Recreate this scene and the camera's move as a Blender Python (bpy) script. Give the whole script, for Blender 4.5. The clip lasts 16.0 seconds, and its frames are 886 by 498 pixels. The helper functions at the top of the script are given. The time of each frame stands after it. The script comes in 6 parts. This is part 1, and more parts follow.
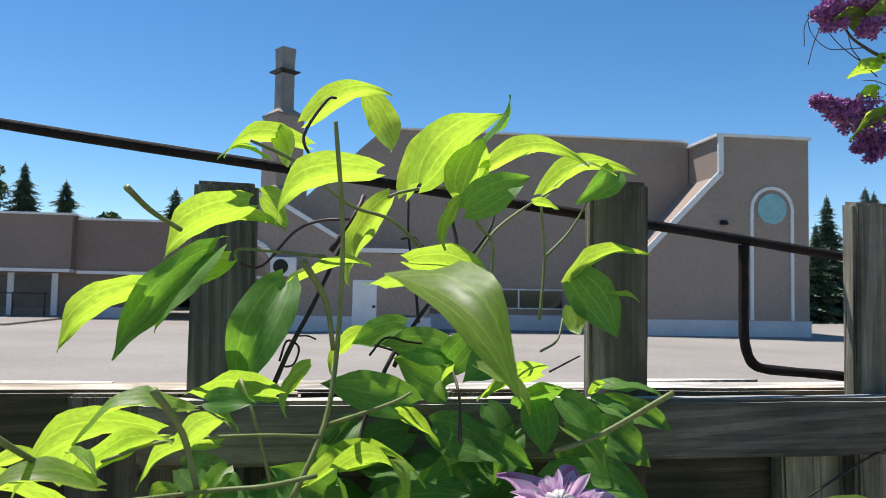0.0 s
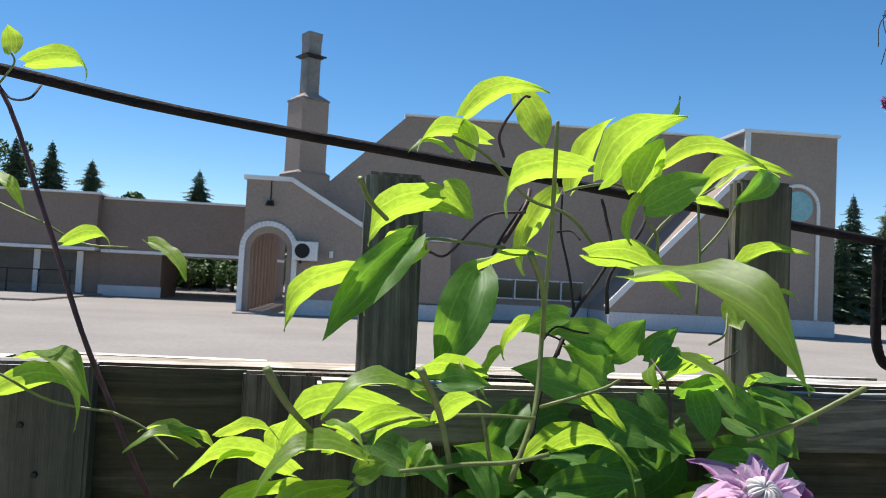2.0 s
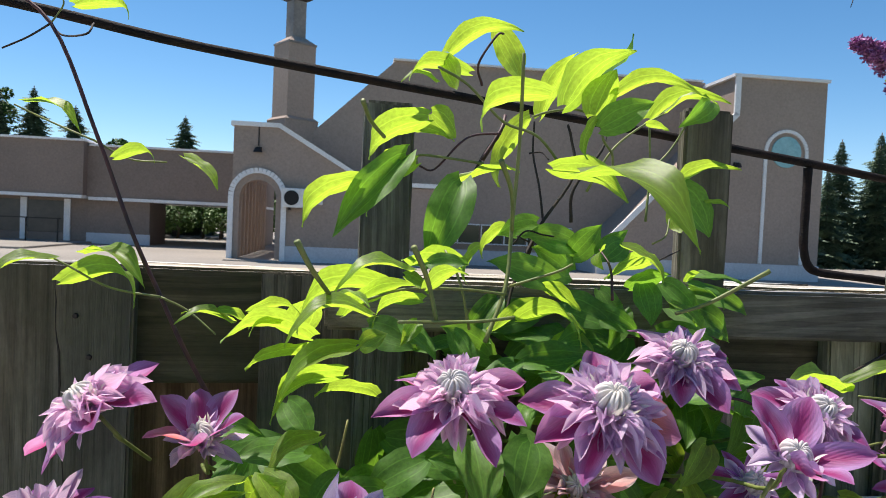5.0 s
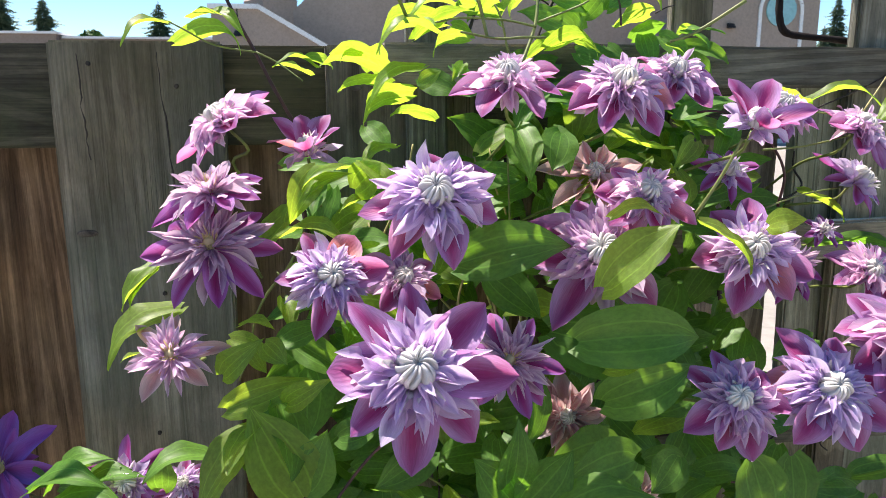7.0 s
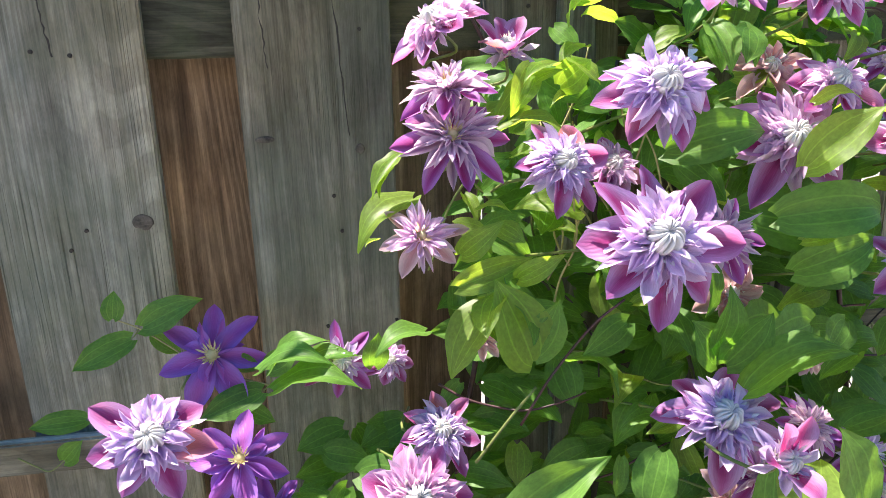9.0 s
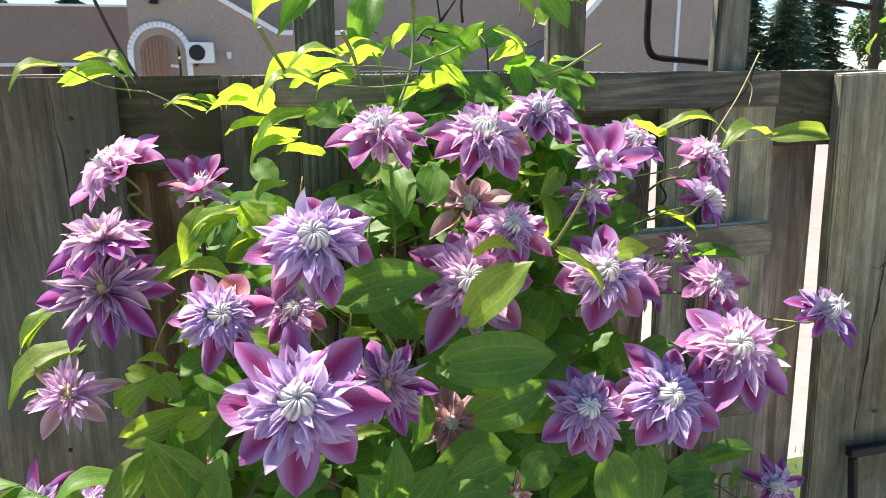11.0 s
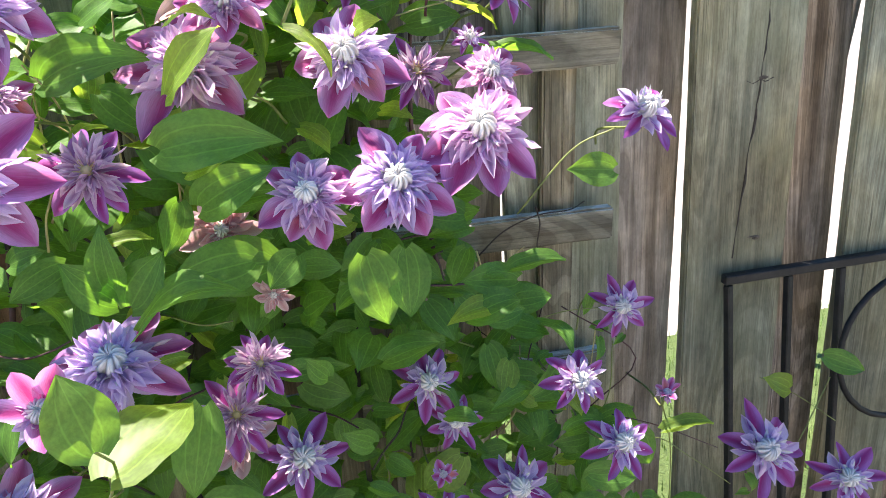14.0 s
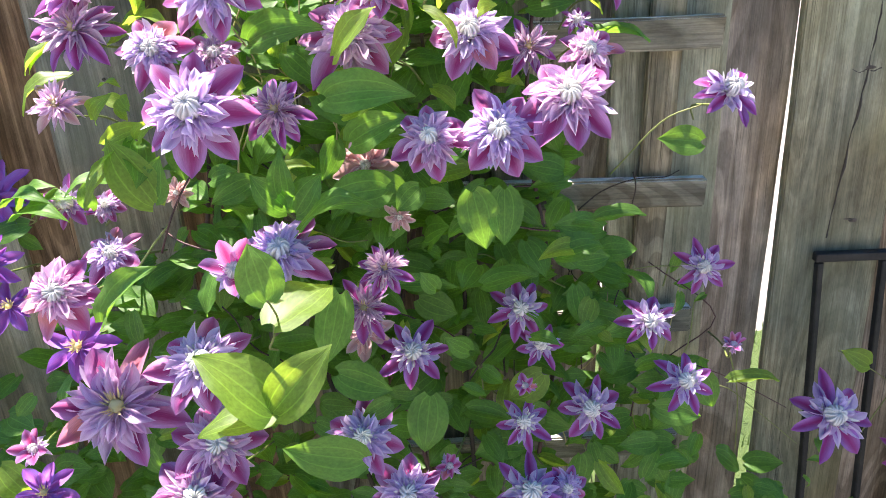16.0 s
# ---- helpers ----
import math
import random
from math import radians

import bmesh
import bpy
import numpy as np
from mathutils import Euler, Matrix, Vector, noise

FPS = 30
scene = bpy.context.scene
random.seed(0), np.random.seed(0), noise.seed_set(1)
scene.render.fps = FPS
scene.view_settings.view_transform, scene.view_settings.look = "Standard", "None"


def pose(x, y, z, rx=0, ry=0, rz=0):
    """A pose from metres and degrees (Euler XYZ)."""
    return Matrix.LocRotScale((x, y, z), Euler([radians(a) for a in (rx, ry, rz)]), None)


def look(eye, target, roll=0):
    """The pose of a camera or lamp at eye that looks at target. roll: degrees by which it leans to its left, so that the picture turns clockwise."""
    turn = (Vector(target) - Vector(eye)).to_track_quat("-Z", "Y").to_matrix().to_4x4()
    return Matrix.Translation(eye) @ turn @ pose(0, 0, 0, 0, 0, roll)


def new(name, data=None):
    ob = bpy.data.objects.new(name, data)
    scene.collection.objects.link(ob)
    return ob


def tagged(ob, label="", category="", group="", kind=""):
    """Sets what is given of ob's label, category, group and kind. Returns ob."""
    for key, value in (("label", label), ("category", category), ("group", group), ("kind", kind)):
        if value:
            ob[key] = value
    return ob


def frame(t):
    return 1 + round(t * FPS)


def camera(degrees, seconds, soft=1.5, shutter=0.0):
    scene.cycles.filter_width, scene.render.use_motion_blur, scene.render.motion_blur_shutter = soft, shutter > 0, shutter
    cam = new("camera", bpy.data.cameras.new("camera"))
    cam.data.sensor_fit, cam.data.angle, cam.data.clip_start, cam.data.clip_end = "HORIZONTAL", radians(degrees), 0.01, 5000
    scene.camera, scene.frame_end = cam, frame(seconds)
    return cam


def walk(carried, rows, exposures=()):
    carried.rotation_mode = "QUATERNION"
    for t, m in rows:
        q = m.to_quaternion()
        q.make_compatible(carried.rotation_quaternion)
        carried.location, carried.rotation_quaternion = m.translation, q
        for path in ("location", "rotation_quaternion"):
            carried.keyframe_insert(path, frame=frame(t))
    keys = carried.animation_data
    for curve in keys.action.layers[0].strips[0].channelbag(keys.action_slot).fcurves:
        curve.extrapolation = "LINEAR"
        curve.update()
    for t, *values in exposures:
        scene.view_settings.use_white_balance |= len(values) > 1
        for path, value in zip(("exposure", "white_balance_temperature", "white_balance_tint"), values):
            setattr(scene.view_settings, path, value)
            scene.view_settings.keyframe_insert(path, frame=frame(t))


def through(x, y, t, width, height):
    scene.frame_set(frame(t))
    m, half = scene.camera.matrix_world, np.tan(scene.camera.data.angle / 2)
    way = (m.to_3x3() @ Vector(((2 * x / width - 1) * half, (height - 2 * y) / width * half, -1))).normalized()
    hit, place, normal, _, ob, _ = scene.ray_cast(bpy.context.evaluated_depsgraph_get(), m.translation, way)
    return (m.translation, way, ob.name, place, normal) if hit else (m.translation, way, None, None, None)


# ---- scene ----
cam = camera(62.8, 16.0, soft=0.65)
cam.data.dof.use_dof = True
cam.data.dof.focus_distance, cam.data.dof.aperture_fstop = 0.54, 34.0
ROWS = [
    (0, (0.245, 0.232, 1.477), (0.578, 2.201, 1.589), 1.1),
    (0.5, (0.233, 0.230, 1.477), (0.560, 2.201, 1.574), 1.2),
    (1, (0.208, 0.228, 1.477), (0.530, 2.200, 1.563), 1.6),
    (1.5, (0.180, 0.231, 1.475), (0.485, 2.206, 1.552), 2.4),
    (2, (0.153, 0.228, 1.475), (0.437, 2.206, 1.554), 2.8),
    (2.5, (0.128, 0.219, 1.472), (0.403, 2.198, 1.558), 3.2),
    (3, (0.132, 0.218, 1.472), (0.415, 2.195, 1.563), 3.3),
    (3.2, (0.131, 0.213, 1.473), (0.421, 2.190, 1.562), 3.4),
    (5.3, (0.146, 0.131, 1.437), (0.482, 2.092, 1.318), 2.2),
    (5.5, (0.147, 0.118, 1.424), (0.494, 2.081, 1.264), 1.9),
    (6, (0.143, 0.081, 1.386), (0.457, 2.041, 1.137), 0.9),
    (6.5, (0.130, 0.043, 1.355), (0.456, 1.991, 1.042), 0.2),
    (7, (0.084, 0.024, 1.355), (0.423, 1.957, 0.969), -0.2),
    (7.5, (-0.003, 0.045, 1.352), (0.331, 1.958, 0.872), -0.4),
    (8, (-0.075, 0.039, 1.339), (0.228, 1.934, 0.779), -0.7),
    (8.2, (-0.093, 0.028, 1.337), (0.208, 1.916, 0.752), -0.9),
    (10.3, (-0.026, -0.009, 1.372), (0.495, 1.853, 0.862), -0.8),
    (10.5, (0.001, -0.011, 1.391), (0.522, 1.855, 0.894), -0.6),
    (11, (0.114, -0.021, 1.409), (0.627, 1.854, 0.941), -0.5),
    (11.5, (0.190, -0.027, 1.394), (0.693, 1.854, 0.939), -0.7),
    (12, (0.235, -0.032, 1.385), (0.726, 1.847, 0.908), -1.1),
    (12.5, (0.269, -0.026, 1.351), (0.730, 1.847, 0.825), -1.1),
    (13, (0.318, -0.028, 1.333), (0.722, 1.833, 0.724), -1.3),
    (13.5, (0.335, -0.048, 1.326), (0.749, 1.783, 0.635), -1.8),
    (14, (0.320, -0.064, 1.319), (0.745, 1.741, 0.570), -2.8),
    (14.5, (0.281, -0.103, 1.328), (0.671, 1.698, 0.549), -3.4),
    (15, (0.316, -0.149, 1.344), (0.558, 1.669, 0.547), -3.6),
    (15.5, (0.336, -0.200, 1.352), (0.459, 1.630, 0.554), -2.8),
    (16, (0.335, -0.215, 1.340), (0.376, 1.617, 0.541), -2.0),
]
walk(cam, [(t, look(eye, target, roll)) for t, eye, target, roll in ROWS],
     [(0.0, 0.20, 6330, 14), (3.2, 0.20, 6330, 14), (5.4, 0.36, 6750, 14), (6.2, 0.72, 6780, 15), (7.0, 0.92, 6800, 16), (8.2, 1.45, 6850, 16), (10.3, 1.45, 6800, 16), (11.0, 1.05, 6850, 17), (11.6, 0.97, 6850, 17), (13.0, 1.35, 6800, 17), (14.5, 1.76, 6750, 17), (16.0, 1.68, 6700, 18)])

# ---------------------------------------------------------------- light
SUN_EL, SUN_AZ = radians(68.0), radians(-40.0)     # azimuth from +y, clockwise
to_sun = Vector((math.sin(SUN_AZ) * math.cos(SUN_EL), math.cos(SUN_AZ) * math.cos(SUN_EL), math.sin(SUN_EL)))
world = bpy.data.worlds.new("sky")
scene.world = world
world.use_nodes = True
wn = world.node_tree.nodes
sky = wn.new("ShaderNodeTexSky")
sky.sky_type, sky.sun_disc = "NISHITA", False
sky.sun_elevation, sky.sun_rotation = SUN_EL, SUN_AZ
sky.air_density, sky.dust_density, sky.ozone_density = 1.0, 0.0, 2.0
sky.altitude = 2000
wn["Background"].inputs["Strength"].default_value = 0.125
deep = wn.new("ShaderNodeHueSaturation")
deep.inputs["Saturation"].default_value = 1.25
deep.inputs["Hue"].default_value = 0.493
world.node_tree.links.new(sky.outputs[0], deep.inputs["Color"])
world.node_tree.links.new(deep.outputs[0], wn["Background"].inputs["Color"])
sun = new("sun", bpy.data.lights.new("sun", "SUN"))
sun.data.energy, sun.data.angle, sun.data.color = 6.0, radians(0.53), (1.0, 0.95, 0.87)
sun.matrix_world = look(to_sun * 50, (0, 0, 0))

# ---------------------------------------------------------------- materials
def shader(name, rough=0.7, metal=0.0):
    m = bpy.data.materials.new(name)
    m.use_nodes = True
    n = m.node_tree.nodes
    p = n["Principled BSDF"]
    p.inputs["Roughness"].default_value, p.inputs["Metallic"].default_value = rough, metal
    return m, n, m.node_tree.links, p


def ramp(n, stops):
    r = n.new("ShaderNodeValToRGB")
    e = r.color_ramp.elements
    while len(e) < len(stops):
        e.new(0.5)
    for k, (pos, col) in zip(e, stops):
        k.position, k.color = pos, (*col, 1)
    return r


def coords(n, l, scale=(1, 1, 1), kind="Object", shift=True):
    tc, mp = n.new("ShaderNodeTexCoord"), n.new("ShaderNodeMapping")
    mp.inputs["Scale"].default_value = scale
    l.new(tc.outputs[kind], mp.inputs["Vector"])
    if shift:
        oi, mul = n.new("ShaderNodeObjectInfo"), n.new("ShaderNodeMath")
        mul.operation = "MULTIPLY"
        mul.inputs[1].default_value = 37.0
        l.new(oi.outputs["Random"], mul.inputs[0])
        l.new(mul.outputs[0], mp.inputs["Location"])
    return mp


def noise_tex(n, l, vec, scale, detail=5, rough=0.6, dist=0.0):
    t = n.new("ShaderNodeTexNoise")
    t.inputs["Scale"].default_value, t.inputs["Detail"].default_value = scale, detail
    t.inputs["Roughness"].default_value, t.inputs["Distortion"].default_value = rough, dist
    l.new(vec.outputs[0], t.inputs["Vector"])
    return t


def mix(n, l, a, b, fac, mode="MIX"):
    m = n.new("ShaderNodeMix")
    m.data_type, m.blend_type = "RGBA", mode
    for sock, v in ((m.inputs[0], fac), (m.inputs[6], a), (m.inputs[7], b)):
        if isinstance(v, (int, float)):
            sock.default_value = v
        elif isinstance(v, tuple):
            sock.default_value = (*v, 1)
        else:
            l.new(v, sock)
    return m.outputs[2]


def bump(n, l, p, height, strength, dist):
    b = n.new("ShaderNodeBump")
    b.inputs["Strength"].default_value, b.inputs["Distance"].default_value = strength, dist
    l.new(height, b.inputs["Height"])
    l.new(b.outputs[0], p.inputs["Normal"])


def mottled(name, dark, light, scale, rough=0.8, fine=8.0, relief=0.3, depth=0.004, metal=0.0):
    """A plain rough surface with large stains and fine grain."""
    m, n, l, p = shader(name, rough, metal)
    v = coords(n, l)
    big, small = noise_tex(n, l, v, scale, 4), noise_tex(n, l, v, scale * fine, 6, 0.7)
    r = ramp(n, [(0.3, dark), (0.7, light)])
    l.new(big.outputs[0], r.inputs[0])
    g = ramp(n, [(0.3, (0.75,) * 3), (0.7, (1.1,) * 3)])
    l.new(small.outputs[0], g.inputs[0])
    l.new(mix(n, l, r.outputs[0], g.outputs[0], 0.8, "MULTIPLY"), p.inputs["Base Color"])
    bump(n, l, p, small.outputs[0], relief, depth)
    return m


def weathered_wood(name, grain, old, fresh, green, tone=0.5, lines=0.5):
    """Sun-greyed softwood: long grain, growth bands, dark checks, oval knots, algae. grain: scale along each axis."""
    m, n, l, p = shader(name, 0.85)
    p.inputs["Specular IOR Level"].default_value = 0.25
    v = coords(n, l, grain)
    fibre = noise_tex(n, l, v, 5.5, 8, 0.72, 0.3)
    band = noise_tex(n, l, v, 1.3, 4, 0.6, 1.0)
    broad = noise_tex(n, l, v, 0.42, 3, 0.55, 1.2)
    r = ramp(n, [(0.28, old), (0.5, tuple((a + b) / 2 for a, b in zip(old, fresh))), (0.72, fresh)])
    l.new(broad.outputs[0], r.inputs[0])
    bd = ramp(n, [(0.36, (0.62, 0.60, 0.56)), (0.46, (1.0,) * 3), (0.56, (0.9,) * 3), (0.62, (1.2, 1.18, 1.14))])
    l.new(band.outputs[0], bd.inputs[0])
    col = mix(n, l, r.outputs[0], bd.outputs[0], 0.3, "MULTIPLY")
    f = ramp(n, [(0.36, (0.22, 0.21, 0.20)), (0.47, (0.95,) * 3), (0.62, (1.55, 1.52, 1.47))])
    l.new(fibre.outputs[0], f.inputs[0])
    col = mix(n, l, col, f.outputs[0], 0.40, "MULTIPLY")
    # growth lines: nested loops drawn out along the board
    warp = noise_tex(n, l, coords(n, l, tuple(0.85 if g < 10 else 7.0 for g in grain)), 1.0, 1.5, 0.45, 0.4)
    sw, si = n.new("ShaderNodeMath"), n.new("ShaderNodeMath")
    sw.operation, sw.inputs[1].default_value = "MULTIPLY", 190.0
    l.new(warp.outputs[0], sw.inputs[0])
    si.operation = "SINE"
    l.new(sw.outputs[0], si.inputs[0])
    lr = ramp(n, [(0.0, (0.42, 0.39, 0.35)), (0.16, (0.80, 0.79, 0.76)), (0.5, (1.08,) * 3)])
    l.new(si.outputs[0], lr.inputs[0])
    col = mix(n, l, col, lr.outputs[0], lines, "MULTIPLY")
    # long thin checks, in places only
    v2 = coords(n, l, tuple(g * (0.5 if g < 10 else 1.3) for g in grain))
    wave = noise_tex(n, l, v2, 0.8, 2, 0.5)
    crack = ramp(n, [(0.490, (0, 0, 0)), (0.5, (1, 1, 1)), (0.510, (0, 0, 0))])
    l.new(wave.outputs[0], crack.inputs[0])
    v3 = coords(n, l, (1, 1, 1))
    where = noise_tex(n, l, v3, 4.0, 2, 0.5)
    wr = ramp(n, [(0.48, (0, 0, 0)), (0.6, (0.85,) * 3)])
    l.new(where.outputs[0], wr.inputs[0])
    split = mix(n, l, crack.outputs[0], wr.outputs[0], 1.0, "MULTIPLY")
    col = mix(n, l, col, (0.03, 0.024, 0.018), split)
    # rough mottle across the grain
    mott = noise_tex(n, l, coords(n, l, tuple(9.0 if g < 10 else 22.0 for g in grain)), 1.6, 8, 0.75)
    mr = ramp(n, [(0.32, (0.55, 0.54, 0.51)), (0.5, (0.97,) * 3), (0.68, (1.45, 1.43, 1.38))])
    l.new(mott.outputs[0], mr.inputs[0])
    col = mix(n, l, col, mr.outputs[0], 0.85, "MULTIPLY")
    # algae, water stains and rain-blackened runs
    stain = noise_tex(n, l, v3, 6.0, 6, 0.65)
    sr = ramp(n, [(0.42, (0, 0, 0)), (0.66, (1, 1, 1))])
    l.new(stain.outputs[0], sr.inputs[0])
    col = mix(n, l, col, green, mix(n, l, (0, 0, 0), sr.outputs[0], tone))
    run = noise_tex(n, l, coords(n, l, tuple(2.0 if g < 10 else 11.0 for g in grain)), 1.5, 6, 0.7, 0.6)
    rr = ramp(n, [(0.54, (0, 0, 0)), (0.72, (0.4,) * 3)])
    l.new(run.outputs[0], rr.inputs[0])
    col = mix(n, l, col, tuple(0.5 * c for c in old), rr.outputs[0])
    dirt = noise_tex(n, l, v3, 2.2, 3, 0.5)
    dr = ramp(n, [(0.36, (0.62, 0.59, 0.54)), (0.64, (1.25, 1.25, 1.22))])
    l.new(dirt.outputs[0], dr.inputs[0])
    col = mix(n, l, col, dr.outputs[0], 0.9, "MULTIPLY")
    # broad soft patches, slate grey to warm brown
    hue = noise_tex(n, l, coords(n, l, tuple(1.6 if g < 10 else 3.6 for g in grain)), 1.8, 4, 0.55, 0.5)
    hr = ramp(n, [(0.34, (0.80, 0.88, 1.0)), (0.5, (1.0, 1.0, 1.0)), (0.66, (1.16, 1.02, 0.86))])
    l.new(hue.outputs[0], hr.inputs[0])
    col = mix(n, l, col, hr.outputs[0], 0.85, "MULTIPLY")
    # a few knots
    vk = coords(n, l, tuple(2.0 if g < 10 else 5.0 for g in grain))
    vor = n.new("ShaderNodeTexVoronoi")
    vor.inputs["Scale"].default_value, vor.inputs["Randomness"].default_value = 1.0, 1.0
    l.new(vk.outputs[0], vor.inputs["Vector"])
    kr = ramp(n, [(0.0, (0.85,) * 3), (0.05, (0.7,) * 3), (0.08, (0.2,) * 3), (0.15, (0, 0, 0))])
    l.new(vor.outputs["Distance"], kr.inputs[0])
    col = mix(n, l, col, (0.045, 0.03, 0.02), kr.outputs[0])
    l.new(col, p.inputs["Base Color"])
    bump(n, l, p, mix(n, l, mix(n, l, fibre.outputs[0], mott.outputs[0], 0.35), (0, 0, 0), split), 1.0, 0.0022)
    return m


ALONG_Z, ALONG_X = (90, 90, 1.6), (1.6, 90, 90)
wood_front = weathered_wood("greyed_board", ALONG_Z, (0.128, 0.114, 0.088), (0.318, 0.292, 0.240), (0.137, 0.150, 0.098), 0.5, 0.28)
wood_pale = weathered_wood("pale_board", ALONG_Z, (0.192, 0.187, 0.131), (0.419, 0.408, 0.303), (0.203, 0.218, 0.125), 0.45, 0.3)
wood_rear = weathered_wood("brown_board", ALONG_Z, (0.212, 0.178, 0.149), (0.467, 0.408, 0.359), (0.190, 0.171, 0.139), 0.25)
wood_brown = weathered_wood("dark_brown_board", ALONG_Z, (0.112, 0.074, 0.050), (0.328, 0.238, 0.163), (0.104, 0.083, 0.053), 0.25)
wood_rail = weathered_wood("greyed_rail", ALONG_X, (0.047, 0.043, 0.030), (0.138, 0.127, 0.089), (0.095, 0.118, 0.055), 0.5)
wood_slat = weathered_wood("silver_slat", ALONG_X, (0.142, 0.129, 0.100), (0.336, 0.310, 0.247), (0.147, 0.142, 0.089), 0.25)
wood_post = weathered_wood("dark_post", ALONG_Z, (0.124, 0.117, 0.093), (0.332, 0.312, 0.254), (0.186, 0.201, 0.126), 0.3, 0.5)
# near-white wood for top faces: the sun on them is put into the colour
sunlit_top = weathered_wood("sunlit_top_wood", ALONG_X, (0.55, 0.53, 0.48), (0.86, 0.84, 0.78), (0.55, 0.53, 0.46), 0.25)
nail_dark = mottled("rusty_nail", (0.02, 0.016, 0.013), (0.05, 0.035, 0.025), 90, 0.7, 4, 0.5, 0.0005)
knot_dark = mottled("knot_wood", (0.035, 0.028, 0.021), (0.15, 0.125, 0.10), 110, 0.9, 4, 0.9, 0.001)
iron_black = mottled("black_iron", (0.012, 0.012, 0.013), (0.03, 0.029, 0.028), 30, 0.5, 6, 0.4, 0.001)
iron_rust = mottled("rusted_iron", (0.008, 0.007, 0.007), (0.026, 0.016, 0.013), 55, 0.75, 6, 0.8, 0.002)
for m in (iron_rust, iron_black):
    m.node_tree.nodes["Principled BSDF"].inputs["Specular IOR Level"].default_value = 0.2
stucco = mottled("beige_stucco", (0.30, 0.235, 0.193), (0.35, 0.275, 0.227), 0.35, 0.9, 30, 0.2, 0.01)
# wing stucco: browner, and darkened because its face stands in shade
stucco_brown_shade = mottled("brown_stucco_shade", (0.215, 0.165, 0.135), (0.265, 0.205, 0.168), 0.35, 0.9, 30, 0.2, 0.01)
trim_white = mottled("pale_trim", (0.70, 0.70, 0.70), (0.80, 0.80, 0.79), 0.8, 0.7, 20, 0.1, 0.003)
flue_metal = mottled("flue_metal", (0.15, 0.135, 0.125), (0.26, 0.235, 0.215), 1.2, 0.6, 8, 0.2, 0.003)
plinth_grey = mottled("pale_plinth", (0.52, 0.53, 0.55), (0.62, 0.62, 0.63), 0.7, 0.8, 20, 0.2, 0.004)
bounce_slab = mottled("bounce_slab", (0.33, 0.32, 0.30), (0.43, 0.42, 0.395), 3, 0.9, 10, 0.3, 0.004)
bounce_wall_grey = mottled("bounce_wall", (0.32, 0.31, 0.29), (0.41, 0.40, 0.375), 2, 0.9, 20, 0.3, 0.004)
dark_glass, _, _, dp = shader("dark_glass", 0.08)
dp.inputs["Base Color"].default_value = (0.02, 0.025, 0.03, 1)
shaded_glass = mottled("curtained_glass", (0.04, 0.035, 0.033), (0.08, 0.068, 0.06), 1.5, 0.3, 5, 0.05, 0.001)
teal_glass = mottled("teal_glass", (0.20, 0.42, 0.45), (0.27, 0.5, 0.52), 2, 0.25, 5, 0.05, 0.001)
concrete = mottled("pale_asphalt", (0.238, 0.215, 0.186), (0.312, 0.284, 0.246), 0.22, 0.95, 40, 0.4, 0.006)
soil = mottled("dark_soil", (0.045, 0.03, 0.02), (0.11, 0.08, 0.055), 6, 0.95, 6, 1.0, 0.02)
turf = mottled("turf", (0.07, 0.12, 0.025), (0.14, 0.2, 0.05), 3, 0.9, 30, 1.0, 0.02)
blade_green = mottled("grass_blade", (0.09, 0.18, 0.03), (0.17, 0.27, 0.06), 9, 0.6, 4, 0.1, 0.001)
needle_green = mottled("needles", (0.06, 0.105, 0.06), (0.135, 0.20, 0.115), 1.5, 0.7, 6, 0.2, 0.01)
broad_green = mottled("tree_leaves", (0.05, 0.12, 0.02), (0.11, 0.20, 0.04), 0.8, 0.6, 6, 0.2, 0.01)
bark = mottled("bark", (0.06, 0.045, 0.035), (0.15, 0.12, 0.09), 9, 0.9, 5, 1.0, 0.01)
blue_bin = mottled("blue_plastic", (0.02, 0.04, 0.16), (0.03, 0.06, 0.22), 3, 0.5, 6, 0.1, 0.001)
unit_white = mottled("appliance_white", (0.66, 0.66, 0.64), (0.76, 0.76, 0.74), 3, 0.5, 8, 0.1, 0.001)


